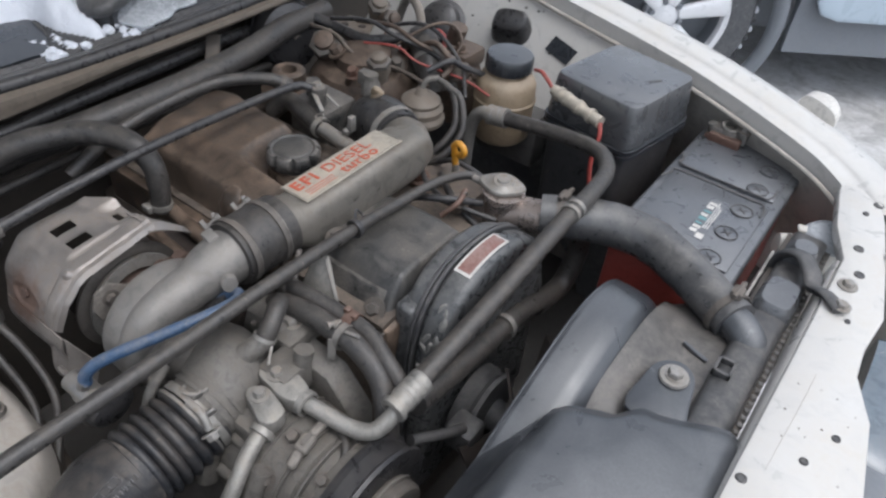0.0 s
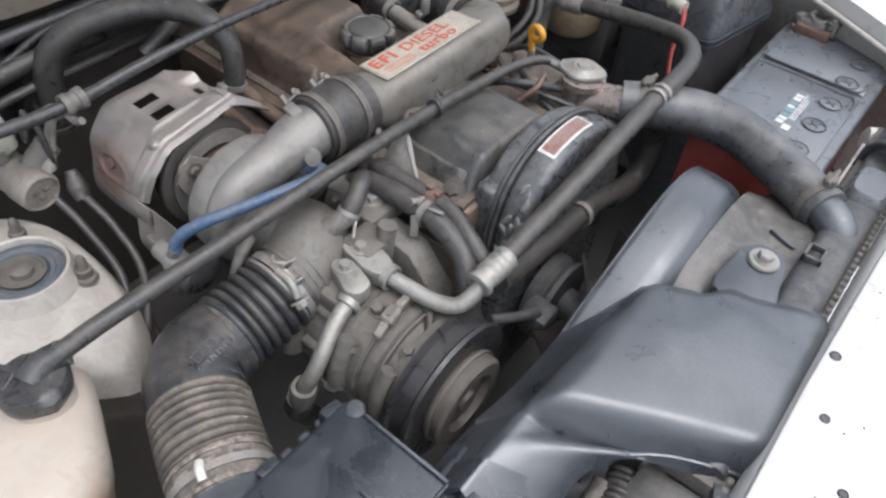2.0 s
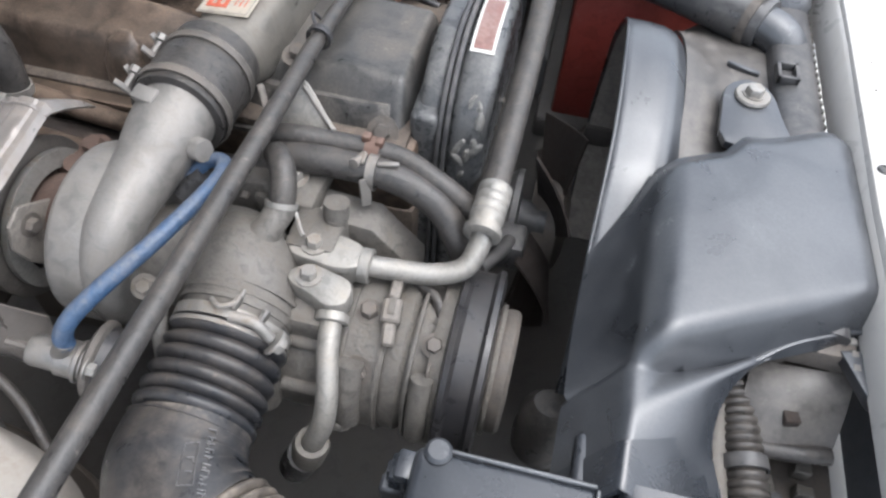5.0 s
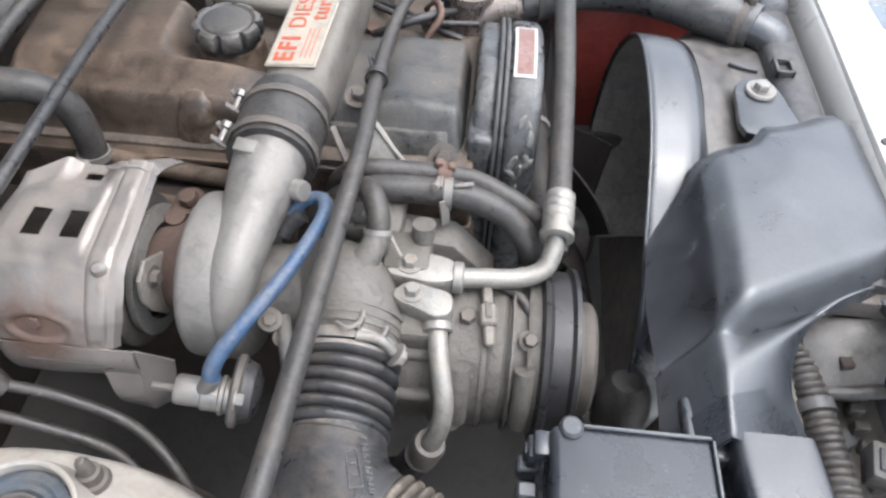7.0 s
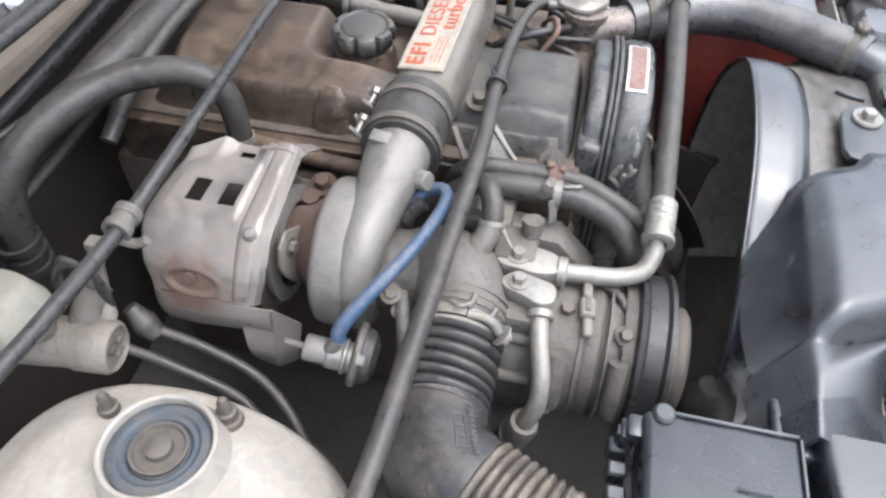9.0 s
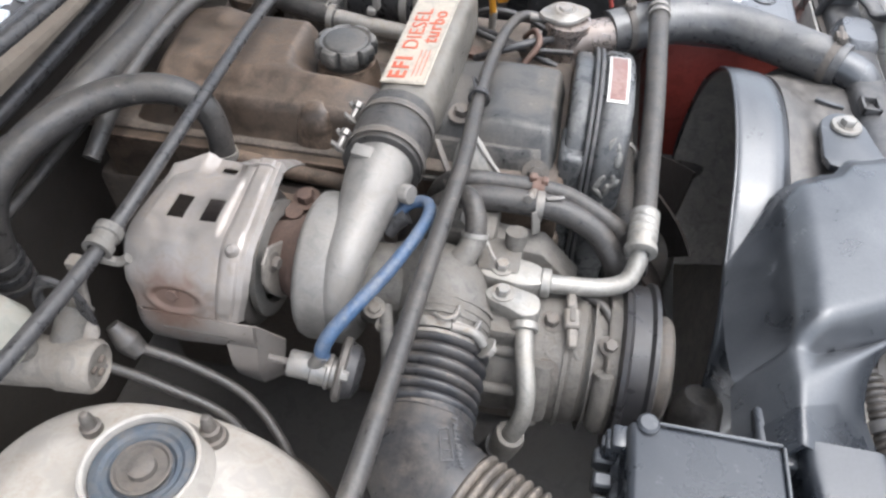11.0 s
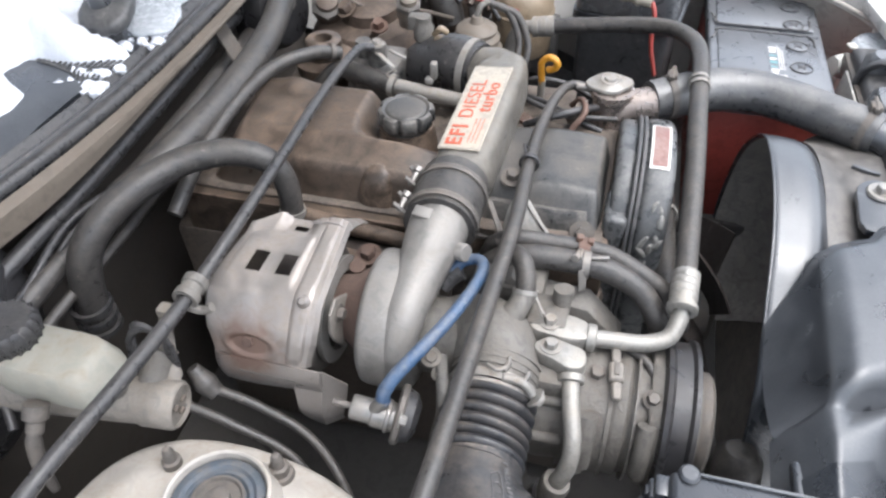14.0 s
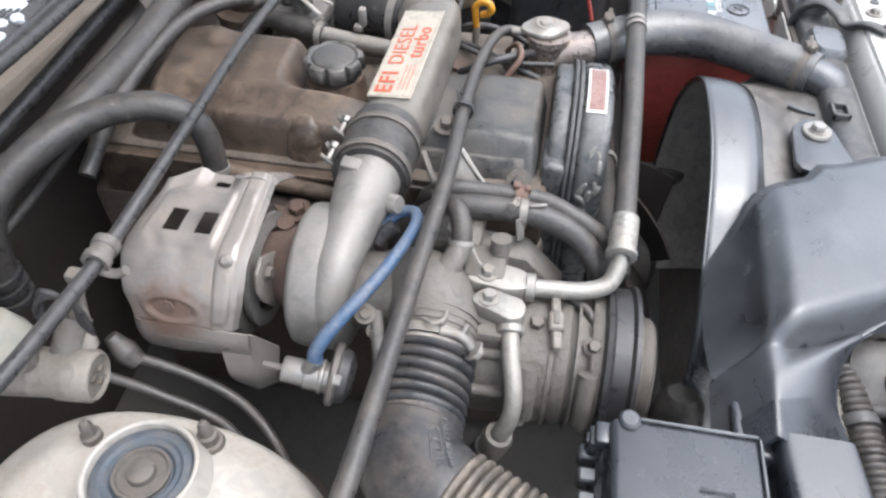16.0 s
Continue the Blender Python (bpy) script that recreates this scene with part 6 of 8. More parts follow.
    part("strap", ring((0.056, -0.115, 0.809), (0.15, -1, -0.1), 0.0145, 0.009, 0.0015), PLASTIC_CLEAN, w, "black strap")
    w = thing("condenser_pipe", (0.09, -0.10, 0.78), "dusty metal pipe in front of the radiator", "pipe")
    part("pipe", tube([(0.036, -0.075, 0.815), (0.038, -0.12, 0.806), (0.042, -0.20, 0.795), (0.046, -0.30, 0.785)], 0.009, 16, 6), ALU_DIRTY, w, "dusty metal pipe")
    seal = sheet(lambda u, v: (0.056 - 0.008 * v + 0.064 * u, -0.042 - 0.054 * v, 0.842 - 0.030 * v * v - 0.010 * (1 - u) + 0.006 * math.sin(5 * u) * v), 12, 12, 0.003)
    part("bracket", seal, SHOULDER, w, "grey plastic side panel with a square hole")
    part("bracket_hole", box((0.076, -0.087, 0.814), (0.087, -0.077, 0.8292), 0.001, 1, turn=(0, 0, 12)), NEAR_BLACK, w, "dark square hole")
    part("bracket_fold", tube([(0.048, -0.096, 0.803), (0.066, -0.099, 0.808), (0.092, -0.099, 0.811), (0.112, -0.096, 0.812)], 0.006, 12, 6), HOSE, w, "folded edge of the panel")
    part("plug", box((0.080, -0.175, 0.805), (0.104, -0.145, 0.826), 0.004, turn=(0, 0, -15)), SHOULDER, w, "grey plug")
    part("plug_face", box((0.084, -0.170, 0.8262), (0.100, -0.152, 0.8280), 0.001, 1, turn=(0, 0, -15)), PLASTIC_CLEAN, w, "dark socket")
    c = thing("condenser", (0.06, -0.15, 0.70), "dusty grey condenser top behind the grille", "condenser")
    part("top_plate", box((0.030, -0.40, 0.752), (0.135, -0.045, 0.768), 0.004), STEEL_DARK, c, "dusty metal top plate")
    for k in range(22):
        part("fin", box((0.104, -0.40 + 0.016 * k, 0.768), (0.116, -0.392 + 0.016 * k, 0.780), 0.001, 1), ALU_DIRTY, c)
    part("stay", join(bar((0.075, -0.07, 0.772), (0.095, -0.22, 0.785), 0.020, 0.004), box((0.078, -0.205, 0.785), (0.098, -0.185, 0.806), 0.003)), ALU_DIRTY, c, "dusty bent stay")
    part("clip", box((0.070, -0.140, 0.780), (0.088, -0.124, 0.800), 0.003, turn=(0, 0, 25)), PLASTIC_CLEAN, c, "black clip")
    return g


build_cooling()


def build_hoses():
    h = thing("radiator_hose", (-0.06, 0.31, 0.84), "thick black upper radiator hose", "hose")
    path = [(-0.188, 0.315, 0.868), (-0.155, 0.332, 0.870), (-0.11, 0.352, 0.872), (-0.06, 0.354, 0.873), (-0.01, 0.332, 0.874), (0.035, 0.305, 0.875), (0.062, 0.289, 0.875)]
    part("hose", tube(path, [0.0245, 0.026, 0.0265, 0.026, 0.025, 0.0245, 0.0240], 28, 8), BLOOMED, h, "black rubber hose with worn bloom")
    for q, d in (((-0.168, 0.3255, 0.8692), (1, 0.45, 0.05)), ((0.051, 0.2955, 0.8752), (1, -0.6, 0.0))):
        c = part("clamp", ring(q, d, 0.0255, 0.008, 0.0015), STEEL_DARK, h, "dull brown hose clamp")
        part("clamp_screw", join(box(Vector(q) + Vector((-0.006, -0.003, 0.022)), Vector(q) + Vector((0.006, 0.012, 0.032)), 0.002), lathe([(0, -0.012), (0.003, -0.012), (0.003, 0.016), (0, 0.016)], Vector(q) + Vector((0, 0.004, 0.03)), (0.1, 1, 0), 8)), STEEL_DARK, c, "dull clamp screw")

    cap = thing("filler_closure", (-0.240, 0.306, 0.886), "dusty metal pressure cap with two ears on the water outlet", "filler cap")
    part("shell", lathe([(0, 0.0), (0.0195, 0.0), (0.0215, 0.0035), (0.0205, 0.0062), (0.0135, 0.0085), (0.0115, 0.0108), (0.008, 0.0104), (0.0065, 0.0128), (0, 0.0130)], (-0.240, 0.306, 0.887), (0.06, -0.05, 1), 56,
                      wave=lambda a, r: 1 + (0.36 * abs(math.cos(a - 0.25)) ** 8 if r > 0.019 else 0)), STEEL, cap, "dusty pressed metal")

    o = thing("overflow_hose", (-0.30, 0.0, 0.88), "long thin black overflow hose from the radiator cap to the tank", "hose")
    path = [(-0.258, 0.302, 0.884), (-0.285, 0.300, 0.886), (-0.298, 0.255, 0.894), (-0.306, 0.19, 0.895), (-0.307, 0.11, 0.902), (-0.304, 0.02, 0.910), (-0.309, -0.08, 0.906), (-0.314, -0.18, 0.902), (-0.318, -0.26, 0.899), (-0.322, -0.302, 0.892)]
    part("hose", tube(path, [0.0054, 0.0056, 0.0058, 0.0064, 0.0068, 0.0072, 0.0074, 0.0076, 0.0078, 0.0076], 16, 8), HOSE, o)
    part("metal_tip", tube([(-0.252, 0.302, 0.8835), (-0.278, 0.3008, 0.8855)], 0.005, 14, 3), ZINC, o, "bright metal nipple")
    part("retainer", join(ring((-0.307, 0.118, 0.9012), (0, 1, 0), 0.0085, 0.006, 0.002), tube([(-0.311, 0.122, 0.908), (-0.315, 0.128, 0.916), (-0.311, 0.134, 0.907)], 0.0014, 8, 5)), RUBBER, o, "black wire retainer")

    c = thing("cable", (-0.54, 0.0, 0.90), "black sheathed cable running across the engine", "cable")
    path = [(-0.528, 0.277, 0.920), (-0.540, 0.255, 0.926), (-0.543, 0.16, 0.930), (-0.536, 0.04, 0.938), (-0.537, -0.06, 0.934), (-0.5465, -0.145, 0.921), (-0.552, -0.236, 0.924), (-0.563, -0.329, 0.924), (-0.58, -0.45, 0.90)]
    part("sheath", tube(path, [0.0052, 0.0054, 0.0054, 0.0054, 0.0056, 0.0062, 0.0064, 0.0064, 0.0064], 16, 8), RUBBER, c)
    k = part("cable_clip", join(lathe([(0.007, -0.011), (0.011, -0.011), (0.011, -0.004), (0.0095, -0.003), (0.0095, 0.003), (0.011, 0.004), (0.011, 0.011), (0.007, 0.011), (0.007, -0.011)], (-0.5475, -0.14, 0.9215), (0, 1, 0.04), 20),
                            tube([(-0.5475, -0.15, 0.912), (-0.536, -0.148, 0.908), (-0.528, -0.146, 0.912)], 0.004, 8, 4)), ALU_DIRTY, c, "grey metal cable clip")
    part("clip_stay", join(loft([((-0.563, -0.156, 0.912), (0.007, 0, 0), (0, 0.004, 0), 3), ((-0.568, -0.163, 0.890), (0.0065, 0, 0), (0, 0.004, 0), 3), ((-0.568, -0.172, 0.868), (0.008, 0, 0), (0, 0.006, 0), 2.5), ((-0.565, -0.183, 0.854), (0.012, 0, 0), (0, 0.010, 0), 2.2)], 16), box((-0.572, -0.162, 0.903), (-0.556, -0.150, 0.914), 0.003)), CAST_PALE, c, "cast stay")

    b = thing("boost_hose", (-0.35, -0.10, 0.82), "bright blue rubber vacuum hose", "hose")
    part("hose", tube([(-0.357, -0.030, 0.872), (-0.344, -0.020, 0.884), (-0.328, -0.024, 0.893), (-0.322, -0.042, 0.898), (-0.327, -0.070, 0.899), (-0.340, -0.104, 0.895), (-0.357, -0.134, 0.887), (-0.371, -0.153, 0.876), (-0.378, -0.162, 0.864), (-0.379, -0.164, 0.854)],
                      [0.0052, 0.0052, 0.0052, 0.0053, 0.0054, 0.0056, 0.0058, 0.0059, 0.0060, 0.0062], 20, 8), BLUE, b, "scuffed blue rubber")
    part("hose_end", tube([(-0.362, -0.035, 0.862), (-0.354, -0.028, 0.870), (-0.345, -0.024, 0.875)], 0.0088, 16, 5), RUBBER, b, "black hose end")

    w = thing("heater_hose", (-0.60, 0.0, 0.80), "thick dusty heater hose that arches to the firewall", "hose")
    path = [(-0.545, 0.040, 0.845), (-0.547, 0.045, 0.877), (-0.555, 0.047, 0.903), (-0.575, 0.044, 0.919), (-0.605, 0.034, 0.925), (-0.641, 0.009, 0.924), (-0.675, -0.042, 0.914), (-0.694, -0.080, 0.892), (-0.703, -0.098, 0.855), (-0.708, -0.105, 0.79)]
    part("hose", tube(path, [0.0118, 0.0122, 0.0128, 0.0134, 0.0140, 0.0144, 0.0152, 0.0156, 0.016, 0.016], 26, 8), HOSE, w, "dusty grey-black rubber")
    part("clamp", join(ring((-0.545, 0.041, 0.853), (0, 0.1, 1), 0.0125, 0.007), box((-0.556, 0.022, 0.848), (-0.542, 0.030, 0.858), 0.002)), STEEL, w, "bright spring clamp")
    for z in (0.80, 0.785, 0.77):
        part("coil", ring((-0.707, -0.104, z + 0.02), (0, 0, 1), 0.0165, 0.006, 0.004), RUBBER, w)

    # two coolant hoses beside the timing cover, held by clips
    for name, path, r in (("water_hose", [(-0.335, 0.035, 0.835), (-0.325, 0.032, 0.862), (-0.305, 0.030, 0.876), (-0.27, 0.034, 0.874), (-0.22, 0.036, 0.870), (-0.185, 0.026, 0.862), (-0.158, 0.020, 0.848)], 0.0085),
                          ("water_hose", [(-0.345, 0.012, 0.83), (-0.318, 0.012, 0.860), (-0.29, 0.016, 0.869), (-0.25, 0.019, 0.868), (-0.215, 0.019, 0.864), (-0.18, 0.012, 0.850), (-0.158, -0.004, 0.825), (-0.15, -0.01, 0.79)], 0.0115)):
        q = thing(name, Vector(path[3]) - Vector((0, 0, 0.02)), "dusty grey rubber coolant hose with a spring clip", "hose", "coolant hoses")
        part("hose", tube(path, r, 20, 8), HOSE, q)
        part("end_band", ring(Vector(path[1]).lerp(Vector(path[2]), 0.5), Vector(path[2]) - Vector(path[1]), r + 0.0006, 0.007), STEEL_DARK, q, "dull end clamp")
    k = thing("hose_clip", (-0.23, 0.03, 0.86), "copper coloured spring clips on the coolant hoses", "clip")
    part("clip_band", join(ring((-0.238, 0.0355, 0.8718), (1, 0, 0), 0.0094, 0.011), box((-0.247, 0.033, 0.8795), (-0.240, 0.040, 0.8865), 0.0015), box((-0.236, 0.031, 0.8795), (-0.230, 0.038, 0.8855), 0.0015),
                           bar((-0.245, 0.026, 0.877), (-0.232, 0.026, 0.877), 0.003, 0.002, 0.0005)), COPPER, k, "copper coloured band")
    part("clip_band", join(ring((-0.234, 0.0193, 0.8662), (1, 0, 0), 0.0124, 0.007), bar((-0.240, 0.013, 0.8785), (-0.240, 0.022, 0.8830), 0.003, 0.004, 0.0008), bar((-0.230, 0.016, 0.8785), (-0.214, 0.020, 0.8795), 0.004, 0.003, 0.0008),
                           bar((-0.237, 0.0065, 0.871), (-0.234, 0.002, 0.848), 0.008, 0.002, 0.0005), lathe([(0, -0.006), (0.0028, -0.006), (0.0028, 0.006), (0.004, 0.007), (0.004, 0.010), (0, 0.010)], (-0.243, 0.018, 0.8800), (-0.2, -0.9, 0.2), 10)), ZINC, k, "grey metal band with ears")
    j = thing("breather_hose", (-0.29, -0.03, 0.86), "small dusty breather hose on the air inlet", "hose")
    part("hose", tube([(-0.3, 0.000, 0.885), (-0.291, -0.012, 0.889), (-0.285, -0.026, 0.882), (-0.284, -0.036, 0.872)], 0.0095, 16, 6), HOSE, j)
    part("wire_clip", join(ring((-0.284, -0.035, 0.874), (0, -0.6, -0.7), 0.010, 0.004), tube([(-0.274, -0.036, 0.870), (-0.268, -0.045, 0.866), (-0.264, -0.05, 0.864)], 0.0016, 8, 4)), STEEL, j, "thin wire clip")
    x = thing("bypass_hose", (-0.10, 0.05, 0.75), "dusty grey coolant hose low beside the fan", "hose")
    part("hose", tube([(-0.150, 0.03, 0.822), (-0.152, 0.08, 0.808), (-0.153, 0.15, 0.795), (-0.153, 0.22, 0.786), (-0.152, 0.28, 0.77)], [0.013, 0.0135, 0.0135, 0.0125, 0.012], 18, 8), HOSE, x)
    part("clamp", ring((-0.153, 0.20, 0.789), (0, 1, -0.15), 0.0142, 0.008), STEEL, x)
    y = thing("branch_hose", (-0.12, 0.22, 0.80), "dark branching coolant hose beside the timing cover", "hose")
    part("hose", tube([(-0.17, 0.33, 0.862), (-0.155, 0.345, 0.845), (-0.150, 0.37, 0.80), (-0.152, 0.345, 0.75), (-0.155, 0.28, 0.76)], 0.014, 16, 8), HOSE, y)


def build_wiring():
    random.seed(17)
    runs = [[(-0.345, 0.285, 0.872), (-0.32, 0.262, 0.878), (-0.285, 0.252, 0.874), (-0.26, 0.262, 0.868), (-0.225, 0.275, 0.862)],
            [(-0.33, 0.24, 0.862), (-0.30, 0.236, 0.880), (-0.27, 0.25, 0.884), (-0.25, 0.28, 0.872)],
            [(-0.275, 0.232, 0.868), (-0.262, 0.245, 0.886), (-0.268, 0.268, 0.888), (-0.28, 0.285, 0.868)],
            [(-0.34, 0.32, 0.85), (-0.31, 0.29, 0.862), (-0.28, 0.27, 0.862), (-0.24, 0.262, 0.85)],
            [(-0.36, 0.34, 0.85), (-0.33, 0.335, 0.868), (-0.29, 0.335, 0.865), (-0.255, 0.335, 0.848)]]
    for k, p in enumerate(runs):
        q = thing("injector_line" if k % 2 else "wire_loom", Vector(p[1]) - Vector((0, 0, 0.02)), "thin dark line between the pipes", "line", "lines beside the charge pipe")
        part("line", tube(p, 0.0045 if k % 2 else 0.0035, 10, 8), COPPER if k == 2 else RUBBER, q)
    u = thing("coolant_sensor", (-0.272, 0.262, 0.86), "dusty sensor plug with a bright wire clip", "sensor")
    part("plug", lathe([(0, 0), (0.009, 0), (0.009, 0.015), (0.0065, 0.017), (0.0065, 0.026), (0, 0.026)], (-0.275, 0.262, 0.862), (0.3, -0.3, 1), 14), BLOCK, u)
    part("clip", tube([(-0.268, 0.256, 0.886), (-0.262, 0.259, 0.893), (-0.263, 0.266, 0.886)], 0.0013, 6, 5), ZINC, u, "bright wire clip")
    for x, y in ((-0.36, 0.30), (-0.335, 0.265)):
        u = thing("glow_plug_nut", (x, y, 0.84), "grimy nut on a stud", "nut", "nuts on the manifold")
        part("nut", hexbolt((x, y, 0.845), (0.1, -0.3, 1), 0.009, 0.012), COPPER, u)


build_hoses()
build_wiring()


# ---- far side: battery, relay box, reservoirs ----
def build_far_side():
    b = thing("battery", (-0.038, 0.534, 0.66), "large car battery with a dark lid and a red case", "battery")
    part("case", box((-0.112, 0.366, 0.66), (0.032, 0.702, 0.835), 0.004), RED, b, "red plastic case")
    part("lid", box((-0.116, 0.362, 0.834), (0.038, 0.706, 0.858), 0.005, 3), BATTERY_TOP, b, "dark grey lid")
    # two raised fields with rounded corners
    for y0, y1 in ((0.376, 0.536), (0.552, 0.694)):
        f = part("lid_field", box((-0.104, y0, 0.856), (0.026, y1, 0.8615), 0.0025, 2), BATTERY_TOP, b)
    part("groove", bar((-0.100, 0.544, 0.8575), (0.016, 0.544, 0.8575), 0.006, 0.002), PLASTIC_CLEAN, b, "dark groove across the lid")
    for y in (0.536, 0.552):
        part("groove_line", tube([(-0.112, y + (0.03 if y > 0.54 else -0.03), 0.862), (-0.105, y + (0.012 if y > 0.54 else -0.012), 0.862), (-0.098, y, 0.862), (0.0, y, 0.862), (0.016, y, 0.862), (0.022, y + (0.012 if y > 0.54 else -0.012), 0.862), (0.022, y + (0.03 if y > 0.54 else -0.03), 0.862)], 0.0014, 6, 4), PLASTIC_CLEAN, b)
    for y in (0.388, 0.446, 0.503, 0.565, 0.62, 0.676):
        c = part("cell_plug", lathe([(0, 0.0012), (0.0125, 0.0012), (0.0135, 0.0005), (0.0145, 0.0012), (0.0145, 0), (0, 0)], (0.0, y, 0.8615), seg=28), BATTERY_TOP, b, "round cell plug with a cross slot")
        part("cross_slot", join(bar((-0.006, y - 0.004, 0.8630), (0.006, y + 0.004, 0.8630), 0.0018, 0.0008, 0), bar((-0.005, y + 0.005, 0.8633), (0.005, y - 0.005, 0.8633), 0.0018, 0.0008, 0),
                                lathe([(0.0125, 0.0), (0.0135, 0.0), (0.0135, 0.0008), (0.0125, 0.0008), (0.0125, 0.0)], (0, y, 0.8626), seg=28)), PLASTIC_CLEAN, c, "dark cross")
    s = part("sticker", box((-0.041, 0.410, 0.8615), (-0.017, 0.507, 0.8618), 0.0001, 1), BATTERY_TOP, b, "worn printed field")
    for k in range(8):
        y, w = 0.4215 + 0.0098 * k, 0.0072 - 0.0018 * (k % 3)
        part("print_bar", box((-0.0385, y, 0.8618), (-0.0300 + 0.0012 * (k % 2), y + w, 0.8621), 0), TEAL if k in (2, 3, 5) else LABEL_WHITE, s)
    for k in range(3):
        part("print_bar", box((-0.0275 + 0.0027 * k, 0.436, 0.8618), (-0.0264 + 0.0027 * k, 0.500 - 0.006 * k, 0.8621), 0), LABEL_WHITE, s)
    part("print_bar", box((-0.0285, 0.4125, 0.8618), (-0.0195, 0.4235, 0.8621), 0), LABEL_WHITE, s, "white printed square")
    part("handle_recess", box((-0.106, 0.398, 0.852), (-0.056, 0.415, 0.8622), 0.002), PLASTIC_CLEAN, b, "black handle recess")
    t = part("terminal", join(lathe([(0, 0), (0.009, 0), (0.0085, 0.016), (0, 0.016)], (-0.080, 0.662, 0.858), seg=18), box((-0.100, 0.648, 0.864), (-0.064, 0.674, 0.880), 0.003), box((-0.064, 0.652, 0.864), (-0.050, 0.664, 0.884), 0.002),
                              hexbolt((-0.057, 0.658, 0.883), (0, 0, 1), 0.006, 0.006)), ZINC, b, "bright terminal clamp")
    part("terminal_bracket", join(box((-0.100, 0.640, 0.860), (-0.054, 0.652, 0.874), 0.002), box((-0.106, 0.644, 0.862), (-0.098, 0.650, 0.868), 0.001)), COPPER, b, "brown bracket")
    part("terminal_ring", lathe([(0.0085, 0), (0.0135, 0), (0.0145, 0.004), (0.0130, 0.009), (0.0085, 0.009), (0.0085, 0)], (-0.078, 0.662, 0.876), (0.1, -0.2, 1), 24), ALU_BRIGHT, b, "shiny lead clamp ring")
    part("terminal_lug", join(lathe([(0, 0), (0.007, 0), (0.007, 0.014), (0.004, 0.016), (0, 0.016)], (-0.099, 0.660, 0.866), (-0.3, 0, 1), 12), bar((-0.064, 0.664, 0.884), (-0.050, 0.660, 0.887), 0.005, 0.004)), ALU_BRIGHT, b, "shiny bolt and lug")
    part("tray", box((-0.13, 0.35, 0.63), (0.05, 0.72, 0.662), 0.006), DARK, b, "dark battery tray")

    r = thing("relay_box", (-0.22, 0.59, 0.70), "grey-black plastic relay box with a flat lid", "fuse box")
    turn = Matrix.Rotation(radians(-9), 4, "Z")
    ctr = Vector((-0.2235, 0.591, 0))

    def slab(z, w, d, p=9):
        return ((ctr + Vector((0, 0, z))), turn @ Vector((w, 0, 0)), turn @ Vector((0, d, 0)), p)
    part("lid", loft([slab(0.876, 0.074, 0.082), slab(0.880, 0.074, 0.082), slab(0.908, 0.0715, 0.0795, 10), slab(0.930, 0.069, 0.077, 11), slab(0.9365, 0.067, 0.075, 11), slab(0.938, 0.063, 0.071, 11)], 72), FADED_LID, r, "faded grey lid", sharp=32)
    part("base", loft([slab(0.72, 0.066, 0.074), slab(0.860, 0.069, 0.077)], 48), PLASTIC_CLEAN, r, "black base", sharp=32)
    part("rim", loft([slab(0.861, 0.077, 0.085), slab(0.866, 0.077, 0.085)], 48), PLASTIC, r, "black projecting rim", sharp=32)
    part("rim", loft([slab(0.869, 0.0765, 0.0845), slab(0.874, 0.0765, 0.0845)], 48), PLASTIC, r, "black projecting rim", sharp=32)
    part("marking", bar((-0.19, 0.590, 0.9385), (-0.178, 0.606, 0.9385), 0.004, 0.0006, 0), PLASTIC_CLEAN, r)

    p = thing("fluid_reservoir", (-0.383, 0.537, 0.80), "amber plastic fluid reservoir with a grey cap", "reservoir")
    part("body", lathe([(0, 0), (0.038, 0), (0.045, 0.008), (0.046, 0.05), (0.045, 0.062), (0.048, 0.064), (0.048, 0.068), (0.046, 0.070), (0.045, 0.092), (0.040, 0.101), (0.031, 0.106), (0.030, 0.112), (0, 0.112)], (-0.383, 0.537, 0.795), seg=40), AMBER, p, "amber translucent body")
    part("cap", lathe([(0, 0), (0.034, 0), (0.035, 0.004), (0.035, 0.020), (0.033, 0.024), (0.028, 0.025), (0, 0.0245)], (-0.383, 0.537, 0.907), seg=48, wave=lambda a, r: 1 + (0.02 * math.cos(24 * a) if r > 0.033 else 0)), PLASTIC, p, "grey ribbed cap")
    part("bracket", box((-0.44, 0.56, 0.74), (-0.33, 0.60, 0.83), 0.006), DARK, p)

    w = thing("inline_fuse", (-0.255, 0.50, 0.86), "white inline connector on a red wire", "connector")
    a, d = Vector((-0.286, 0.496, 0.926)), Vector((-0.202, 0.476, 0.918))
    part("sleeve", tube([a, a.lerp(d, 0.3), a.lerp(d, 0.62), a.lerp(d, 0.64), d], [0.0075, 0.009, 0.009, 0.0075, 0.0085], 16, 4), PLATE, w, "off-white plastic sleeve")
    for q in (0.15, 0.3, 0.55, 0.8):
        part("sleeve_ring", ring(a.lerp(d, q), d - a, 0.009, 0.005, 0.0013), PLATE, w)
    part("red_wire", tube([a, a + Vector((-0.03, 0.02, 0.006)), a + Vector((-0.05, 0.035, -0.002))], 0.0028, 8, 6), RED_WIRE, w, "red wire")
    part("red_wire", tube([d, d + Vector((0.006, -0.008, -0.015)), d + Vector((0.008, -0.02, -0.05)), d + Vector((0.02, -0.03, -0.09))], 0.003, 8, 6), RED_WIRE, w, "red wire")

    ds = thing("dipstick", (-0.307, 0.311, 0.80), "oil dipstick with a yellow loop handle", "dipstick")
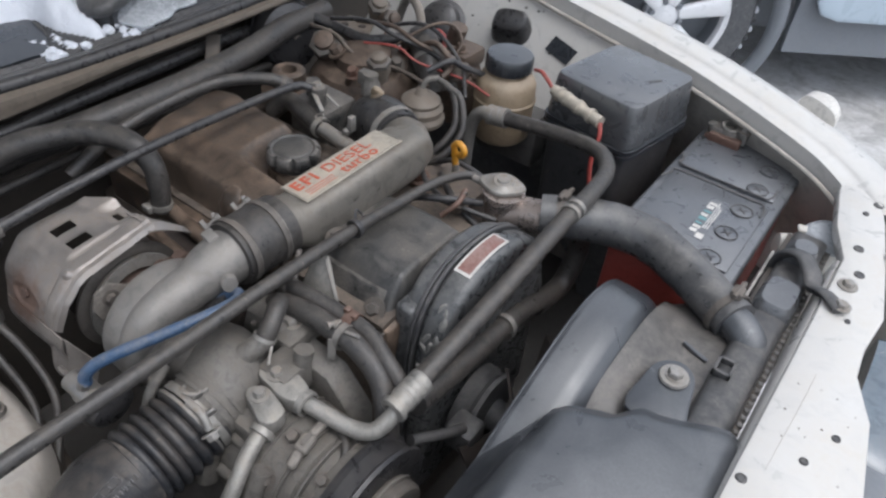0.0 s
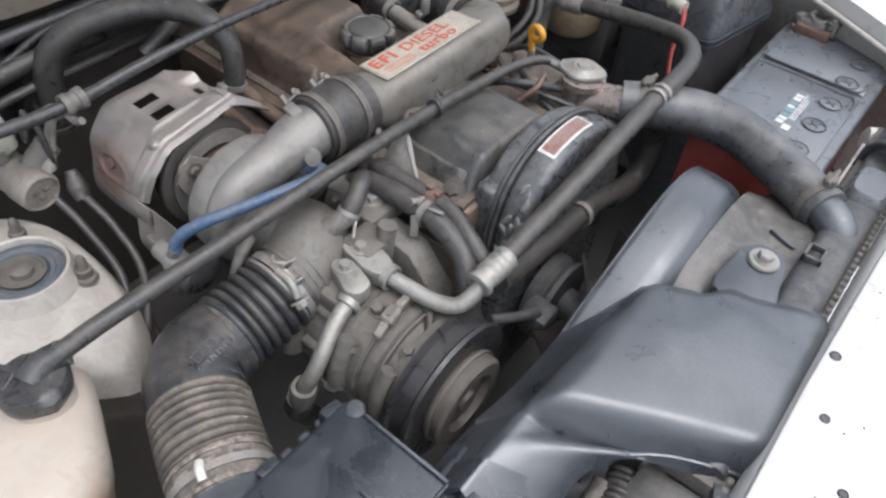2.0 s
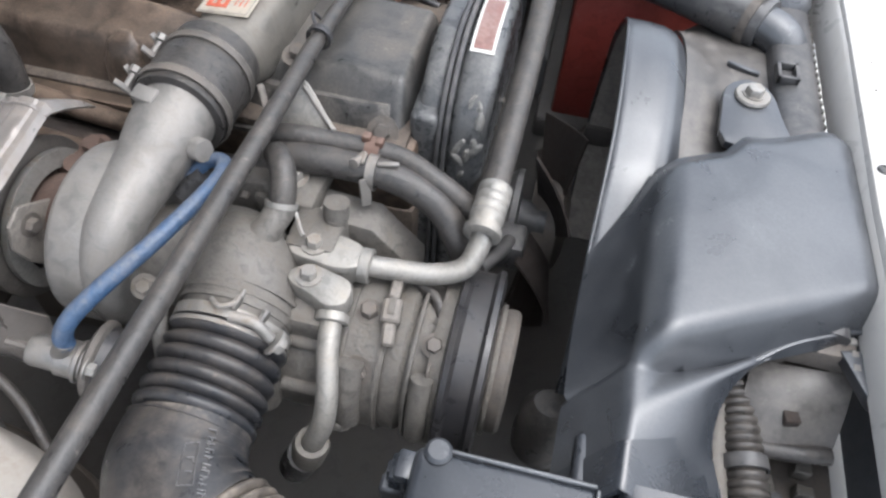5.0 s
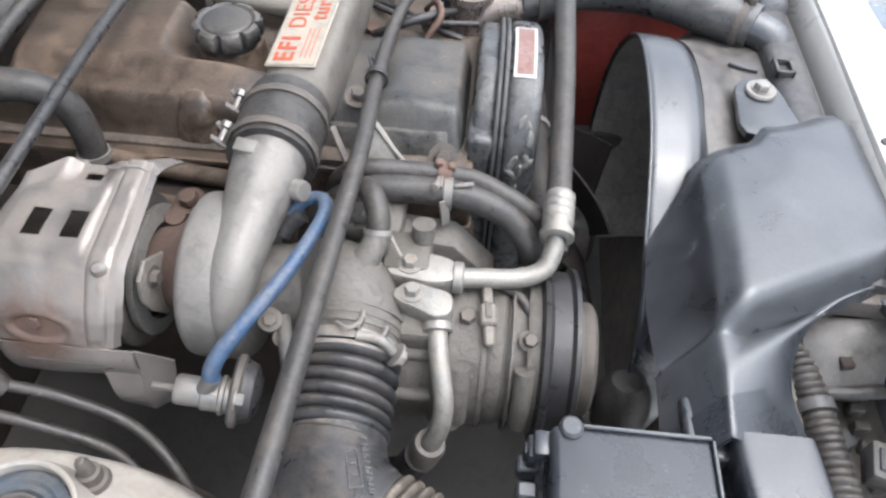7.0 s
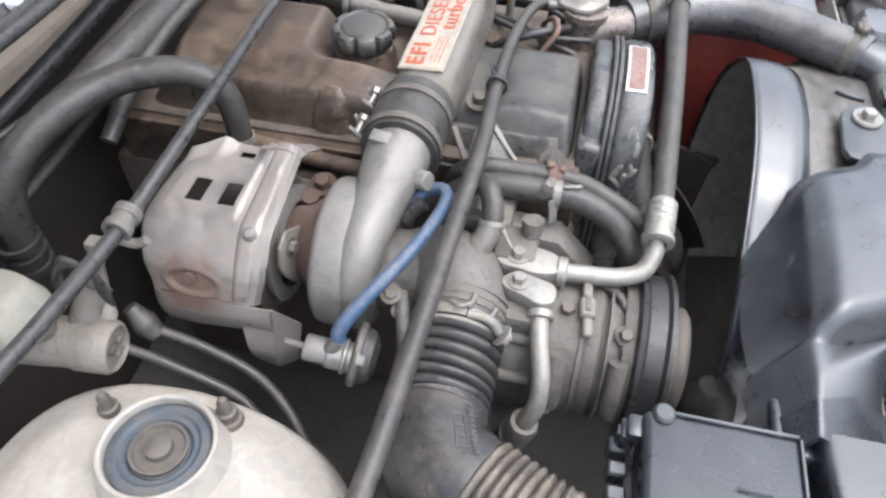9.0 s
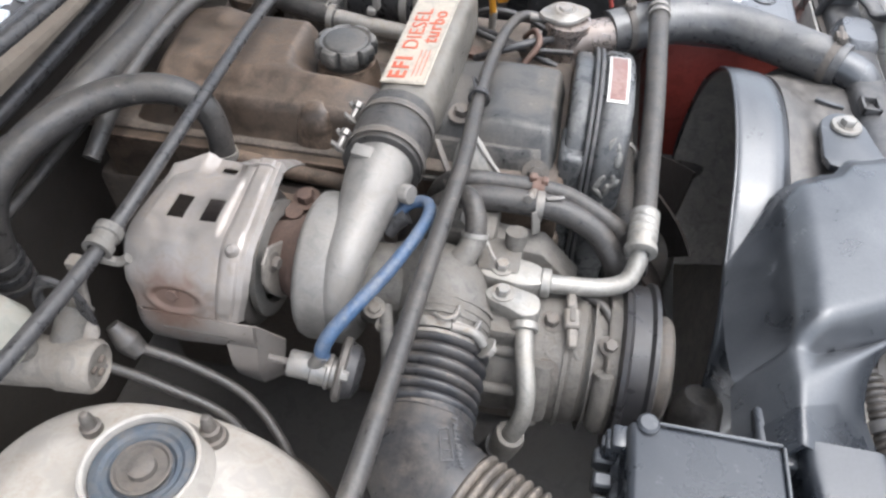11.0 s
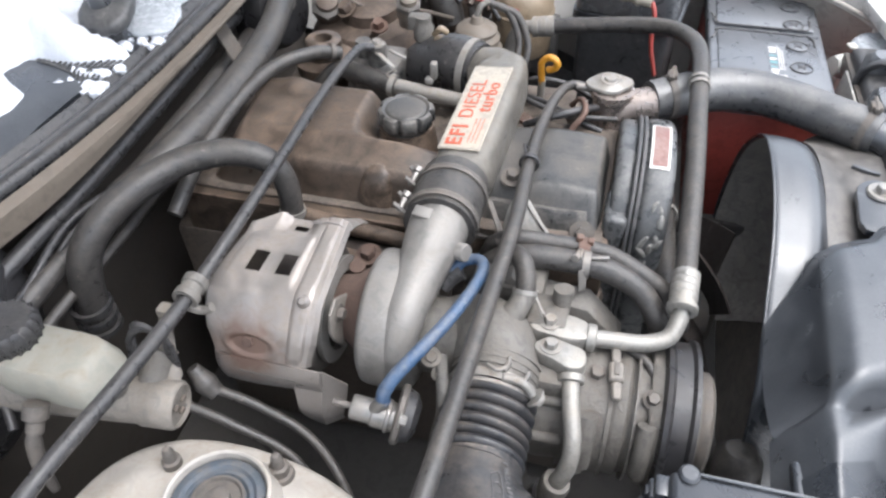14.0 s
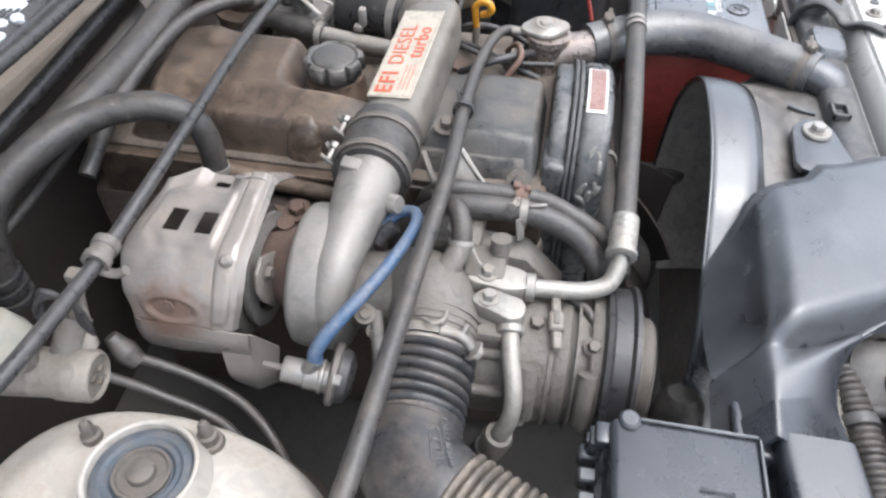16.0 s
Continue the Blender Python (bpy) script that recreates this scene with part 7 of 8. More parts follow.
    loop = [(-0.323, 0.327, 0.866), (-0.325, 0.325, 0.888), (-0.325, 0.322, 0.899), (-0.318, 0.319, 0.908), (-0.309, 0.316, 0.909), (-0.305, 0.316, 0.902), (-0.309, 0.319, 0.894), (-0.317, 0.322, 0.890)]
    part("handle", tube(loop, 0.0042, 12, 8), YELLOW, ds, "yellow plastic loop")
    part("tube", tube([(-0.323, 0.327, 0.872), (-0.325, 0.332, 0.80)], 0.0048, 10, 3), STEEL, ds, "thin steel tube")

    q = thing("washer_filler", (0.100, 0.529, 0.78), "milky white washer filler neck with a pale round cap", "filler neck")
    part("neck", lathe([(0, 0), (0.021, 0), (0.024, 0.02), (0.0255, 0.05), (0.027, 0.060), (0, 0.060)], (0.100, 0.529, 0.795), (0.08, 0, 1), seg=32), MILKY, q, "milky plastic neck")
    part("cap", lathe([(0, 0), (0.030, 0), (0.0325, 0.002), (0.0325, 0.006), (0.0305, 0.008), (0.0285, 0.0115), (0.027, 0.0125), (0.0255, 0.0105), (0.010, 0.0115), (0, 0.0118)], (0.1045, 0.529, 0.855), (0.08, 0, 1), seg=44), CLEAR_CAP, q, "pale grey translucent cap with a raised rim")
    part("strap", bar((0.066, 0.520, 0.862), (0.080, 0.524, 0.862), 0.014, 0.004, 0.0015), MILKY, q, "hinge tab of the cap")
    part("spout", tube([(0.088, 0.522, 0.832), (0.066, 0.512, 0.836), (0.052, 0.506, 0.838)], [0.019, 0.017, 0.013], 20, 6), MILKY, q, "milky side spout")
    part("tank", loft([((0.108, 0.512, 0.74), (0.030, 0, 0), (0, 0.07, 0), 4), ((0.106, 0.514, 0.80), (0.027, 0, 0), (0, 0.062, 0), 4), ((0.103, 0.518, 0.815), (0.022, 0, 0), (0, 0.05, 0), 3)], 28), MILKY, q, "milky tank body below the neck")

    # far strut tower, white, with rubber plugs
    t = thing("far_strut_tower", (-0.55, 0.80, 0.60), "white painted strut tower and wing panel with dark plugs", "wing panel", kind="structure")
    def slope(x, d):
        """A point of the white slope, d below the fender's inner edge."""
        k = x + 0.40
        return Vector((x, 0.734 - 0.19 * k - 0.10 * k * k - d, 0.926 - 0.068 * k - 1.47 * d - 0.5 * d * d))
    n = Vector((0.05, -0.82, 0.57)).normalized()
    w = part("panel", sheet(lambda u, v: slope(-0.84 + 0.66 * u, (0.085 + 0.06 * smoothstep(0.42, 0.30, u)) * (1 - v)), 40, 16, 0.003), WHITE, t, "white panel with dirt specks")

    def patch(u, v):
        q = [Vector(k) for k in ((-0.409, 0.036, 0), (-0.400, 0.021, 0), (-0.351, 0.024, 0), (-0.361, 0.039, 0))]
        r2 = q[0].lerp(q[1], v).lerp(q[3].lerp(q[2], v), u)
        return slope(r2.x, r2.y) + n * 0.0025
    part("patch", sheet(patch, 6, 4, 0.0008), BOX_PLASTIC, t, "dark square patch")
    b0 = slope(-0.482, 0.040)
    bx, bu = Vector((1, 0.1, 0.1)).normalized(), Vector((0, 0.55, 0.83))
    part("plug", loft([(b0, bx * 0.036, bu * 0.020, 3), (b0 + n * 0.012 + bu * 0.006, bx * 0.034, bu * 0.021, 3.5), (b0 + n * 0.030 + bu * 0.016, bx * 0.030, bu * 0.019, 3.5), (b0 + n * 0.034 + bu * 0.018, bx * 0.025, bu * 0.015, 3)], 24), RUBBER, t, "black rubber boot", sharp=40)
    random.seed(21)
    for k in range(16):
        x, d, q = random.uniform(-0.62, -0.33), random.uniform(0.006, 0.06), random.uniform(0.0012, 0.0034)
        part("dirt_speck", loft([(slope(x, d), bx * q, bu * q * 0.7, 2), (slope(x, d) + n * 0.0016, bx * q * 0.8, bu * q * 0.5, 2)], 7), FIREWALL, w)


build_far_side()


# ---- injection pump side behind the engine ----
def build_rear_far():
    v = thing("egr_valve", (-0.608, 0.31, 0.82), "dusty round vacuum valve", "valve")
    part("body", lathe([(0, 0), (0.03, 0), (0.036, 0.03), (0.040, 0.045), (0.040, 0.052), (0.024, 0.056), (0.0235, 0.078), (0.021, 0.080), (0.012, 0.080), (0.010, 0.068), (0, 0.068)], (-0.608, 0.312, 0.825), seg=36), COVER, v, "dusty brown cup-shaped valve")
    part("stay", box((-0.59, 0.30, 0.83), (-0.535, 0.34, 0.862), 0.005), GRIMY, v)
    p = thing("throttle_unit", (-0.52, 0.30, 0.80), "dusty throttle unit with small levers", "throttle")
    part("body", join(box((-0.565, 0.268, 0.83), (-0.498, 0.335, 0.895), 0.008), lathe([(0, 0), (0.012, 0), (0.012, 0.03), (0, 0.03)], (-0.525, 0.285, 0.89), seg=16), lathe([(0, 0), (0.010, 0), (0.010, 0.022), (0, 0.022)], (-0.548, 0.30, 0.893), seg=16)), COVER_GREY, p, "dusty casting")
    part("lever", join(bar((-0.528, 0.278, 0.918), (-0.498, 0.266, 0.902), 0.006, 0.003), bar((-0.51, 0.285, 0.914), (-0.488, 0.285, 0.905), 0.004, 0.004), hexbolt((-0.525, 0.285, 0.92), (0, 0, 1), 0.006, 0.005)), STEEL, p, "steel lever")
    part("spring", tube([(-0.50 + 0.006 * math.cos(k), 0.262 + 0.004 * math.sin(k), 0.90 - 0.0018 * k) for k in range(16)], 0.0012, 6, 4), STEEL, p)
    w = thing("water_pipe", (-0.49, 0.265, 0.86), "dusty hose and metal pipe along the valve cover", "pipe")
    part("hose", tube([(-0.60, 0.27, 0.86), (-0.575, 0.278, 0.882), (-0.54, 0.270, 0.884), (-0.495, 0.262, 0.878)], 0.0125, 18, 8), HOSE, w, "dusty hose")
    part("pipe", tube([(-0.505, 0.263, 0.880), (-0.45, 0.258, 0.876), (-0.40, 0.256, 0.872)], 0.0095, 16, 4), STEEL, w, "grey metal pipe")
    part("clamp", ring((-0.500, 0.2625, 0.879), (1, -0.1, -0.1), 0.0128, 0.007), STEEL, w)
    d = thing("vacuum_diaphragm", (-0.418, 0.372, 0.86), "beige stepped vacuum diaphragm", "diaphragm")
    part("body", lathe([(0, 0), (0.016, 0), (0.020, 0.005), (0.033, 0.010), (0.034, 0.016), (0.030, 0.022), (0.031, 0.030), (0.026, 0.036), (0.027, 0.041), (0.020, 0.047), (0.010, 0.050), (0.006, 0.058), (0, 0.058)], (-0.418, 0.372, 0.868), seg=36), BEIGE, d, "beige dusty metal")
    part("nipple", tube([(-0.418, 0.372, 0.922), (-0.415, 0.378, 0.936), (-0.405, 0.392, 0.938)], 0.004, 10, 5), ALU_DIRTY, d)
    for k, (dx, z) in enumerate(((0, 0.0), (0.012, -0.004))):
        q = thing("vacuum_hose", (-0.38, 0.39, 0.85), "thin black vacuum hose", "hose", "vacuum hoses")
        part("hose", tube([(-0.405 + dx, 0.392, 0.935 + z), (-0.38 + dx, 0.392, 0.925 + z), (-0.362 + dx, 0.375, 0.89 + z), (-0.372 + dx, 0.345, 0.86 + z), (-0.40 + dx, 0.325, 0.84)], 0.0048, 10, 8), HOSE, q)
    # plug and copper tap above the elbow hose
    s = thing("sensor", (-0.475, 0.335, 0.90), "dusty sensor plug with a yellowed clip", "sensor")
    part("plug", join(lathe([(0, 0), (0.013, 0), (0.013, 0.016), (0.010, 0.02), (0.010, 0.03), (0, 0.03)], (-0.480, 0.340, 0.905), seg=16), box((-0.50, 0.335, 0.915), (-0.478, 0.35, 0.935), 0.003)), ALU_DIRTY, s)
    part("clip", join(tube([(-0.462, 0.325, 0.92), (-0.452, 0.318, 0.932), (-0.446, 0.324, 0.925)], 0.004, 8, 6), box((-0.462, 0.317, 0.912), (-0.445, 0.328, 0.920), 0.003)), AMBER, s, "yellowed plastic clip")
    r = thing("relay_cover", (-0.62, 0.45, 0.80), "dark dusty dome-shaped cover behind the engine", "cover")
    part("dome", lathe([(0, 0), (0.085, 0), (0.085, 0.04), (0.07, 0.06), (0.045, 0.065), (0.042, 0.08), (0.02, 0.088), (0, 0.088)], (-0.60, 0.46, 0.81), (0.1, -0.1, 1), 36), GRIMY, r)
    part("plate", box((-0.69, 0.40, 0.80), (-0.53, 0.54, 0.83), 0.01, turn=(0, 0, 15)), GRIMY, r)
    # fuel filter and a tangle of pipes at the far rear corner
    f = thing("fuel_filter", (-0.52, 0.56, 0.75), "dusty metal fuel filter with fittings", "fuel filter")
    part("can", lathe([(0, 0), (0.038, 0), (0.04, 0.01), (0.04, 0.08), (0.034, 0.092), (0, 0.094)], (-0.49, 0.56, 0.78), seg=32), GRIMY, f)
    part("head", join(box((-0.53, 0.53, 0.87), (-0.455, 0.59, 0.90), 0.008), lathe([(0, 0), (0.014, 0), (0.014, 0.03), (0, 0.03)], (-0.50, 0.56, 0.90), (0.3, 0, 1), 16), hexbolt((-0.475, 0.545, 0.90), (0, 0, 1), 0.008, 0.01)), GRIMY, f, "grimy brown filter head")
    part("banjo", join(lathe([(0, 0), (0.011, 0), (0.011, 0.014), (0, 0.014)], (-0.52, 0.525, 0.89), (0, -1, 0.4), 14), tube([(-0.52, 0.51, 0.9), (-0.49, 0.49, 0.92), (-0.46, 0.495, 0.90), (-0.45, 0.50, 0.86)], 0.0045, 10, 6)), STEEL, f, "steel fitting and pipe")
    random.seed(4)
    for k in range(9):
        a = Vector((-0.70 + 0.03 * k, 0.44 + 0.025 * (k % 4), 0.90 + 0.015 * random.random()))
        e = Vector((-0.47 + 0.022 * (k % 5), 0.46 + 0.03 * (k % 3), 0.87 + 0.03 * random.random()))
        m = a.lerp(e, 0.5) + Vector((random.uniform(-0.03, 0.03), random.uniform(-0.03, 0.05), random.uniform(0.0, 0.045)))
        q = thing("fuel_line" if k % 3 else "wire_loom", m - Vector((0, 0, 0.03)), "thin dusty line behind the engine", "line", "lines behind the engine")
        part("line", tube([a, a.lerp(m, 0.6) + Vector((0, 0, 0.012)), m, m.lerp(e, 0.5) + Vector((0.01, 0.01, 0)), e], 0.0017 if k == 4 else random.choice((0.0026, 0.0034, 0.0046)), 10, 6), RED_WIRE if k == 4 else random.choice((RUBBER, GRIMY, BLOCK)), q)
    def union(at, axis, r, mat, label, name="pipe_union"):
        q = thing(name, Vector(at) - Vector((0, 0, 0.02)), label, "fitting", "fittings behind the engine")
        b = part("body", lathe([(0, -0.02), (r * 0.8, -0.02), (r * 0.8, -0.006), (r, -0.005), (r, 0.008), (r * 0.75, 0.010), (r * 0.7, 0.022), (r * 0.45, 0.024), (0, 0.024)], at, axis, 18), mat, q)
        part("nut", lathe([(0, 0), (r * 1.15, 0), (r * 1.15, 0.006), (r, 0.008), (0, 0.008)], Vector(at) + Vector(axis).normalized() * 0.008, axis, 6), STEEL_DARK, q, "dull hexagon nut")
        return q
    union((-0.655, 0.560, 0.905), (0.4, -0.3, 0.9), 0.017, BEIGE, "beige dusty pipe union")
    union((-0.630, 0.555, 0.898), (0.9, -0.2, 0.4), 0.014, GRIMY, "brown grimy pipe union")
    union((-0.520, 0.405, 0.905), (0.1, -0.2, 1), 0.016, BEIGE, "brown dusty valve top")
    union((-0.648, 0.430, 0.885), (0.2, -0.5, 0.8), 0.022, GRIMY, "brown dusty cast flange")
    union((-0.470, 0.500, 0.900), (0.8, -0.5, 0.2), 0.012, CAST_PALE, "pale cracked plastic connector")
    union((-0.445, 0.505, 0.890), (0.3, -0.9, 0.2), 0.013, BEIGE, "beige dusty plastic connector")
    q = thing("vacuum_canister", (-0.735, 0.42, 0.80), "black rubber-coated canister on the firewall behind the engine", "canister")
    part("shell", lathe([(0, 0), (0.050, 0), (0.056, 0.008), (0.057, 0.045), (0.050, 0.060), (0.030, 0.068), (0, 0.070)], (-0.765, 0.430, 0.872), (1.0, -0.25, 0.25), 40), BOOSTER, q, "glossy black shell")
    part("seam", ring((-0.734, 0.4225, 0.880), (1.0, -0.25, 0.25), 0.0575, 0.006, 0.0025), BOOSTER, q, "rolled seam")
    part("tag", join(bar((-0.690, 0.400, 0.902), (-0.690, 0.414, 0.894), 0.004, 0.0015, 0), bar((-0.690, 0.404, 0.892), (-0.690, 0.410, 0.905), 0.004, 0.0015, 0)), CAST_PALE, q, "pale worn tag")
    q = thing("bracket_plate", (-0.665, 0.50, 0.88), "brown dusty bracket plate with two holes", "bracket")
    part("plate", prism([(-0.705, 0.485), (-0.640, 0.470), (-0.625, 0.500), (-0.650, 0.545), (-0.700, 0.540)], "z", 0.884, 0.888, 0.001), BEIGE, q, "brown dusty sheet")
    for x, y in ((-0.680, 0.505), (-0.655, 0.520)):
        part("hole_rim", lathe([(0, 0.0008), (0.006, 0.0008), (0.007, 0), (0, 0)], (x, y, 0.8882), seg=14), NEAR_BLACK, q, "dark hole")
    for k, (x, y, z) in enumerate(((-0.560, 0.520, 0.886), (-0.585, 0.505, 0.892), (-0.540, 0.470, 0.880), (-0.615, 0.420, 0.890), (-0.560, 0.395, 0.884), (-0.535, 0.545, 0.898))):
        q = thing("pipe_nut", (x, y, z - 0.02), "grimy brown hexagon nut on a pipe end", "nut", "nuts behind the engine")
        part("nut", hexbolt((x, y, z), (0.3 * (k % 3 - 1), -0.4, 1), 0.0085 + 0.0015 * (k % 2), 0.010, 1.5), (GRIMY, COPPER, STEEL_DARK)[k % 3], q)
        part("pipe", tube([(x, y, z), (x - 0.012, y + 0.010 * (k % 2), z - 0.02), (x - 0.02, y + 0.03, z - 0.05)], 0.005, 10, 5), GRIMY, q)
    q = thing("breather_elbow", (-0.52, 0.51, 0.87), "grey dusty rubber elbow behind the engine", "hose")
    part("elbow", tube([(-0.575, 0.560, 0.86), (-0.550, 0.540, 0.895), (-0.520, 0.512, 0.902), (-0.490, 0.488, 0.885), (-0.478, 0.480, 0.855)], [0.020, 0.022, 0.023, 0.021, 0.020], 22, 8), HOSE, q, "grey rubber")
    part("clamp", ring((-0.500, 0.496, 0.893), (0.7, -0.55, -0.45), 0.0225, 0.008), STEEL, q, "dull steel clamp")
    q = thing("bent_pipe", (-0.61, 0.60, 0.86), "pale bent metal pipe in the rear corner", "pipe")
    part("pipe", tube([(-0.66, 0.620, 0.87), (-0.640, 0.615, 0.910), (-0.615, 0.605, 0.918), (-0.590, 0.590, 0.905), (-0.575, 0.575, 0.870)], 0.0075, 14, 8), CAST_PALE, q)
    q = thing("loom", (-0.62, 0.47, 0.88), "thick dark taped wire loom sagging across the rear", "wire loom")
    part("loom", tube([(-0.78, 0.43, 0.925), (-0.715, 0.452, 0.912), (-0.655, 0.468, 0.900), (-0.600, 0.476, 0.898), (-0.550, 0.515, 0.906), (-0.50, 0.57, 0.90)], 0.0085, 16, 8), RUBBER, q, "dark taped loom")
    for k in range(3):
        q = thing("red_lead", (-0.50, 0.54, 0.87), "thin dusty red lead in the rear corner", "wire", "red leads")
        part("lead", tube([(-0.548 + 0.006 * k, 0.555 + 0.004 * k, 0.905), (-0.520 + 0.005 * k, 0.552, 0.914 - 0.003 * k), (-0.500 + 0.004 * k, 0.535 - 0.004 * k, 0.898), (-0.492 + 0.004 * k, 0.520, 0.87)], 0.0028, 8, 6), RED_WIRE, q)
    q = thing("rubber_grommet", (-0.60, 0.66, 0.85), "large black rubber grommet on the wing panel", "grommet")
    part("body", lathe([(0, 0), (0.040, 0), (0.042, 0.010), (0.034, 0.016), (0.030, 0.034), (0.020, 0.040), (0, 0.041)], (-0.600, 0.672, 0.862), (0.2, -0.75, 0.62), 32), RUBBER, q)
    # pipes that run along the firewall below the cowl
    for k, (x, z, r) in enumerate(((-0.752, 0.895, 0.009), (-0.735, 0.868, 0.012), (-0.768, 0.915, 0.006), (-0.715, 0.850, 0.006))):
        q = thing("firewall_pipe", (x, 0.1, z - 0.03), "dark pipe running along the firewall", "pipe", "pipes along the firewall")
        part("pipe", tube([(x - 0.02, -0.30 + 0.03 * k, z - 0.06), (x, -0.16, z - 0.012), (x + 0.010, -0.02, z), (x + 0.008, 0.16, z + 0.004), (x - 0.004, 0.34, z), (x - 0.02, 0.52, z - 0.02)], r, 12, 6), (RUBBER, HOSE, COVER, HOSE)[k], q)
    t = thing("air_hose", (-0.66, 0.2, 0.88), "thick dusty hose along the firewall", "hose")
    part("hose", tube([(-0.70, -0.02, 0.89), (-0.672, 0.08, 0.905), (-0.665, 0.20, 0.91), (-0.675, 0.30, 0.912), (-0.70, 0.40, 0.91), (-0.72, 0.5, 0.90)], 0.0175, 24, 8), HOSE, t, "dusty thick rubber")
    part("stay", bar((-0.745, 0.295, 0.915), (-0.69, 0.245, 0.895), 0.02, 0.004), STEEL_DARK, t, "brown stay")
    t = thing("vacuum_hose", (-0.60, 0.2, 0.88), "black vacuum hose looping over the engine", "hose")
    part("hose", tube([(-0.575, 0.285, 0.902), (-0.60, 0.262, 0.912), (-0.635, 0.215, 0.912), (-0.65, 0.14, 0.905), (-0.655, 0.06, 0.89), (-0.66, 0.0, 0.86)], 0.0085, 16, 8), HOSE, t)
    part("end_band", ring((-0.583, 0.278, 0.906), (-0.7, -0.6, 0.3), 0.0092, 0.006), STEEL_DARK, t, "dull end clamp")


build_rear_far()


# ---- near side: brakes and tanks ----
def build_near_side():
    m = thing("brake_master_cylinder", (-0.60, -0.20, 0.80), "dirty aluminium brake master cylinder", "brake cylinder")
    d = Vector((1, 0.10, -0.03)).normalized()
    o = Vector((-0.70, -0.216, 0.846))
    part("cylinder", lathe([(0, 0), (0.024, 0), (0.0205, 0.10), (0.0195, 0.12), (0.0212, 0.125), (0.0212, 0.150), (0.0195, 0.153), (0.018, 0.154), (0.0175, 0.150), (0, 0.150)], o, d, 32), CAST_PALE, m, "dirty pale cast cylinder")
    part("outlet", join(lathe([(0, 0), (0.010, 0), (0.010, 0.016), (0.0075, 0.018), (0.0075, 0.024), (0, 0.024)], o + d * 0.105 + Vector((0, -0.004, 0.018)), (0.1, 0, 1), 14)), ALU_DIRTY, m, "small outlet union")
    part("outlet", lathe([(0, 0), (0.013, 0), (0.013, 0.03), (0, 0.03)], o + d * 0.125 + Vector((0, 0.012, 0.010)), (0.1, 0.7, 0.6), 14), ALU_DIRTY, m)
    part("end_mark", join(*[box(o + d * 0.1535 + Vector((0, 0.006 * math.cos(a), 0.006 * math.sin(a))) - Vector((0.0015, 0.003, 0.0018)), o + d * 0.1535 + Vector((0.0015, 0.006 * math.cos(a) + 0.003, 0.006 * math.sin(a) + 0.0018)), 0.0005, 1) for a in (0.5, 2.6, 4.6)]), BLOCK, m)
    r = thing("brake_fluid_reservoir", (-0.65, -0.22, 0.85), "milky white brake fluid reservoir with a black cap", "reservoir")
    part("body", loft([((-0.634, -0.212, 0.866), (0.045, 0, 0), (0, 0.018, 0), 4), ((-0.634, -0.213, 0.873), (0.049, 0, 0), (0, 0.027, 0), 5), ((-0.635, -0.214, 0.889), (0.048, 0, 0), (0, 0.028, 0), 5), ((-0.642, -0.213, 0.902), (0.043, 0, 0), (0, 0.025, 0), 5), ((-0.643, -0.213, 0.905), (0.040, 0, 0), (0, 0.022, 0), 4)], 36), RESERVOIR, r, "milky plastic body")
    part("cap", lathe([(0, 0), (0.021, 0), (0.024, 0.003), (0.025, 0.019), (0.022, 0.023), (0.012, 0.025), (0, 0.024)], (-0.676, -0.208, 0.902), seg=60, wave=lambda a, q: 1 + (0.06 * math.cos(20 * a) if q > 0.02 else 0)), RUBBER, r, "black ribbed cap, grey with dirt")
    b = thing("brake_booster", (-0.75, -0.22, 0.72), "dark round brake booster on the firewall", "brake booster")
    part("drum", lathe([(0, 0), (0.11, 0), (0.12, 0.01), (0.12, 0.04), (0.10, 0.06), (0.05, 0.075), (0, 0.08)], (-0.80, -0.225, 0.845), (1, 0.05, 0), 40), BOOSTER, b, "black painted drum")
    part("rolled_rim", ring((-0.775, -0.2238, 0.845), (1, 0.05, 0), 0.1205, 0.008, 0.003), BOOSTER, b, "rolled rim of the drum")
    s = thing("level_switch", (-0.60, -0.27, 0.82), "brown wired plug below the reservoir", "connector")
    part("plug", lathe([(0, 0), (0.010, 0), (0.010, 0.012), (0.007, 0.014), (0.007, 0.024), (0, 0.024)], (-0.637, -0.246, 0.880), (0.0, -0.6, -0.8), 14), STEEL_DARK, s, "brown plug")
    part("lead", tube([(-0.640, -0.256, 0.862), (-0.643, -0.262, 0.848), (-0.646, -0.268, 0.820), (-0.648, -0.27, 0.78)], [0.003, 0.0065, 0.0065, 0.004], 10, 6), STEEL_DARK, s, "brown sleeved lead")
    for k, pts in enumerate(([(-0.545, -0.17, 0.83), (-0.50, -0.165, 0.805), (-0.45, -0.172, 0.78), (-0.41, -0.20, 0.755), (-0.38, -0.24, 0.70)],
                             [(-0.555, -0.19, 0.825), (-0.52, -0.185, 0.80), (-0.46, -0.19, 0.77), (-0.42, -0.22, 0.73), (-0.40, -0.24, 0.68)])):
        q = thing("brake_hose", Vector(pts[2]) - Vector((0, 0, 0.02)), "dark hose beside the strut tower", "hose", "brake hoses")
        part("hose", tube(pts, 0.0043, 12, 8), HOSE, q)
        if k == 0:
            part("boot", tube([(-0.555, -0.165, 0.845), (-0.545, -0.168, 0.83), (-0.535, -0.17, 0.82)], [0.006, 0.011, 0.008], 12, 5), HOSE, q)
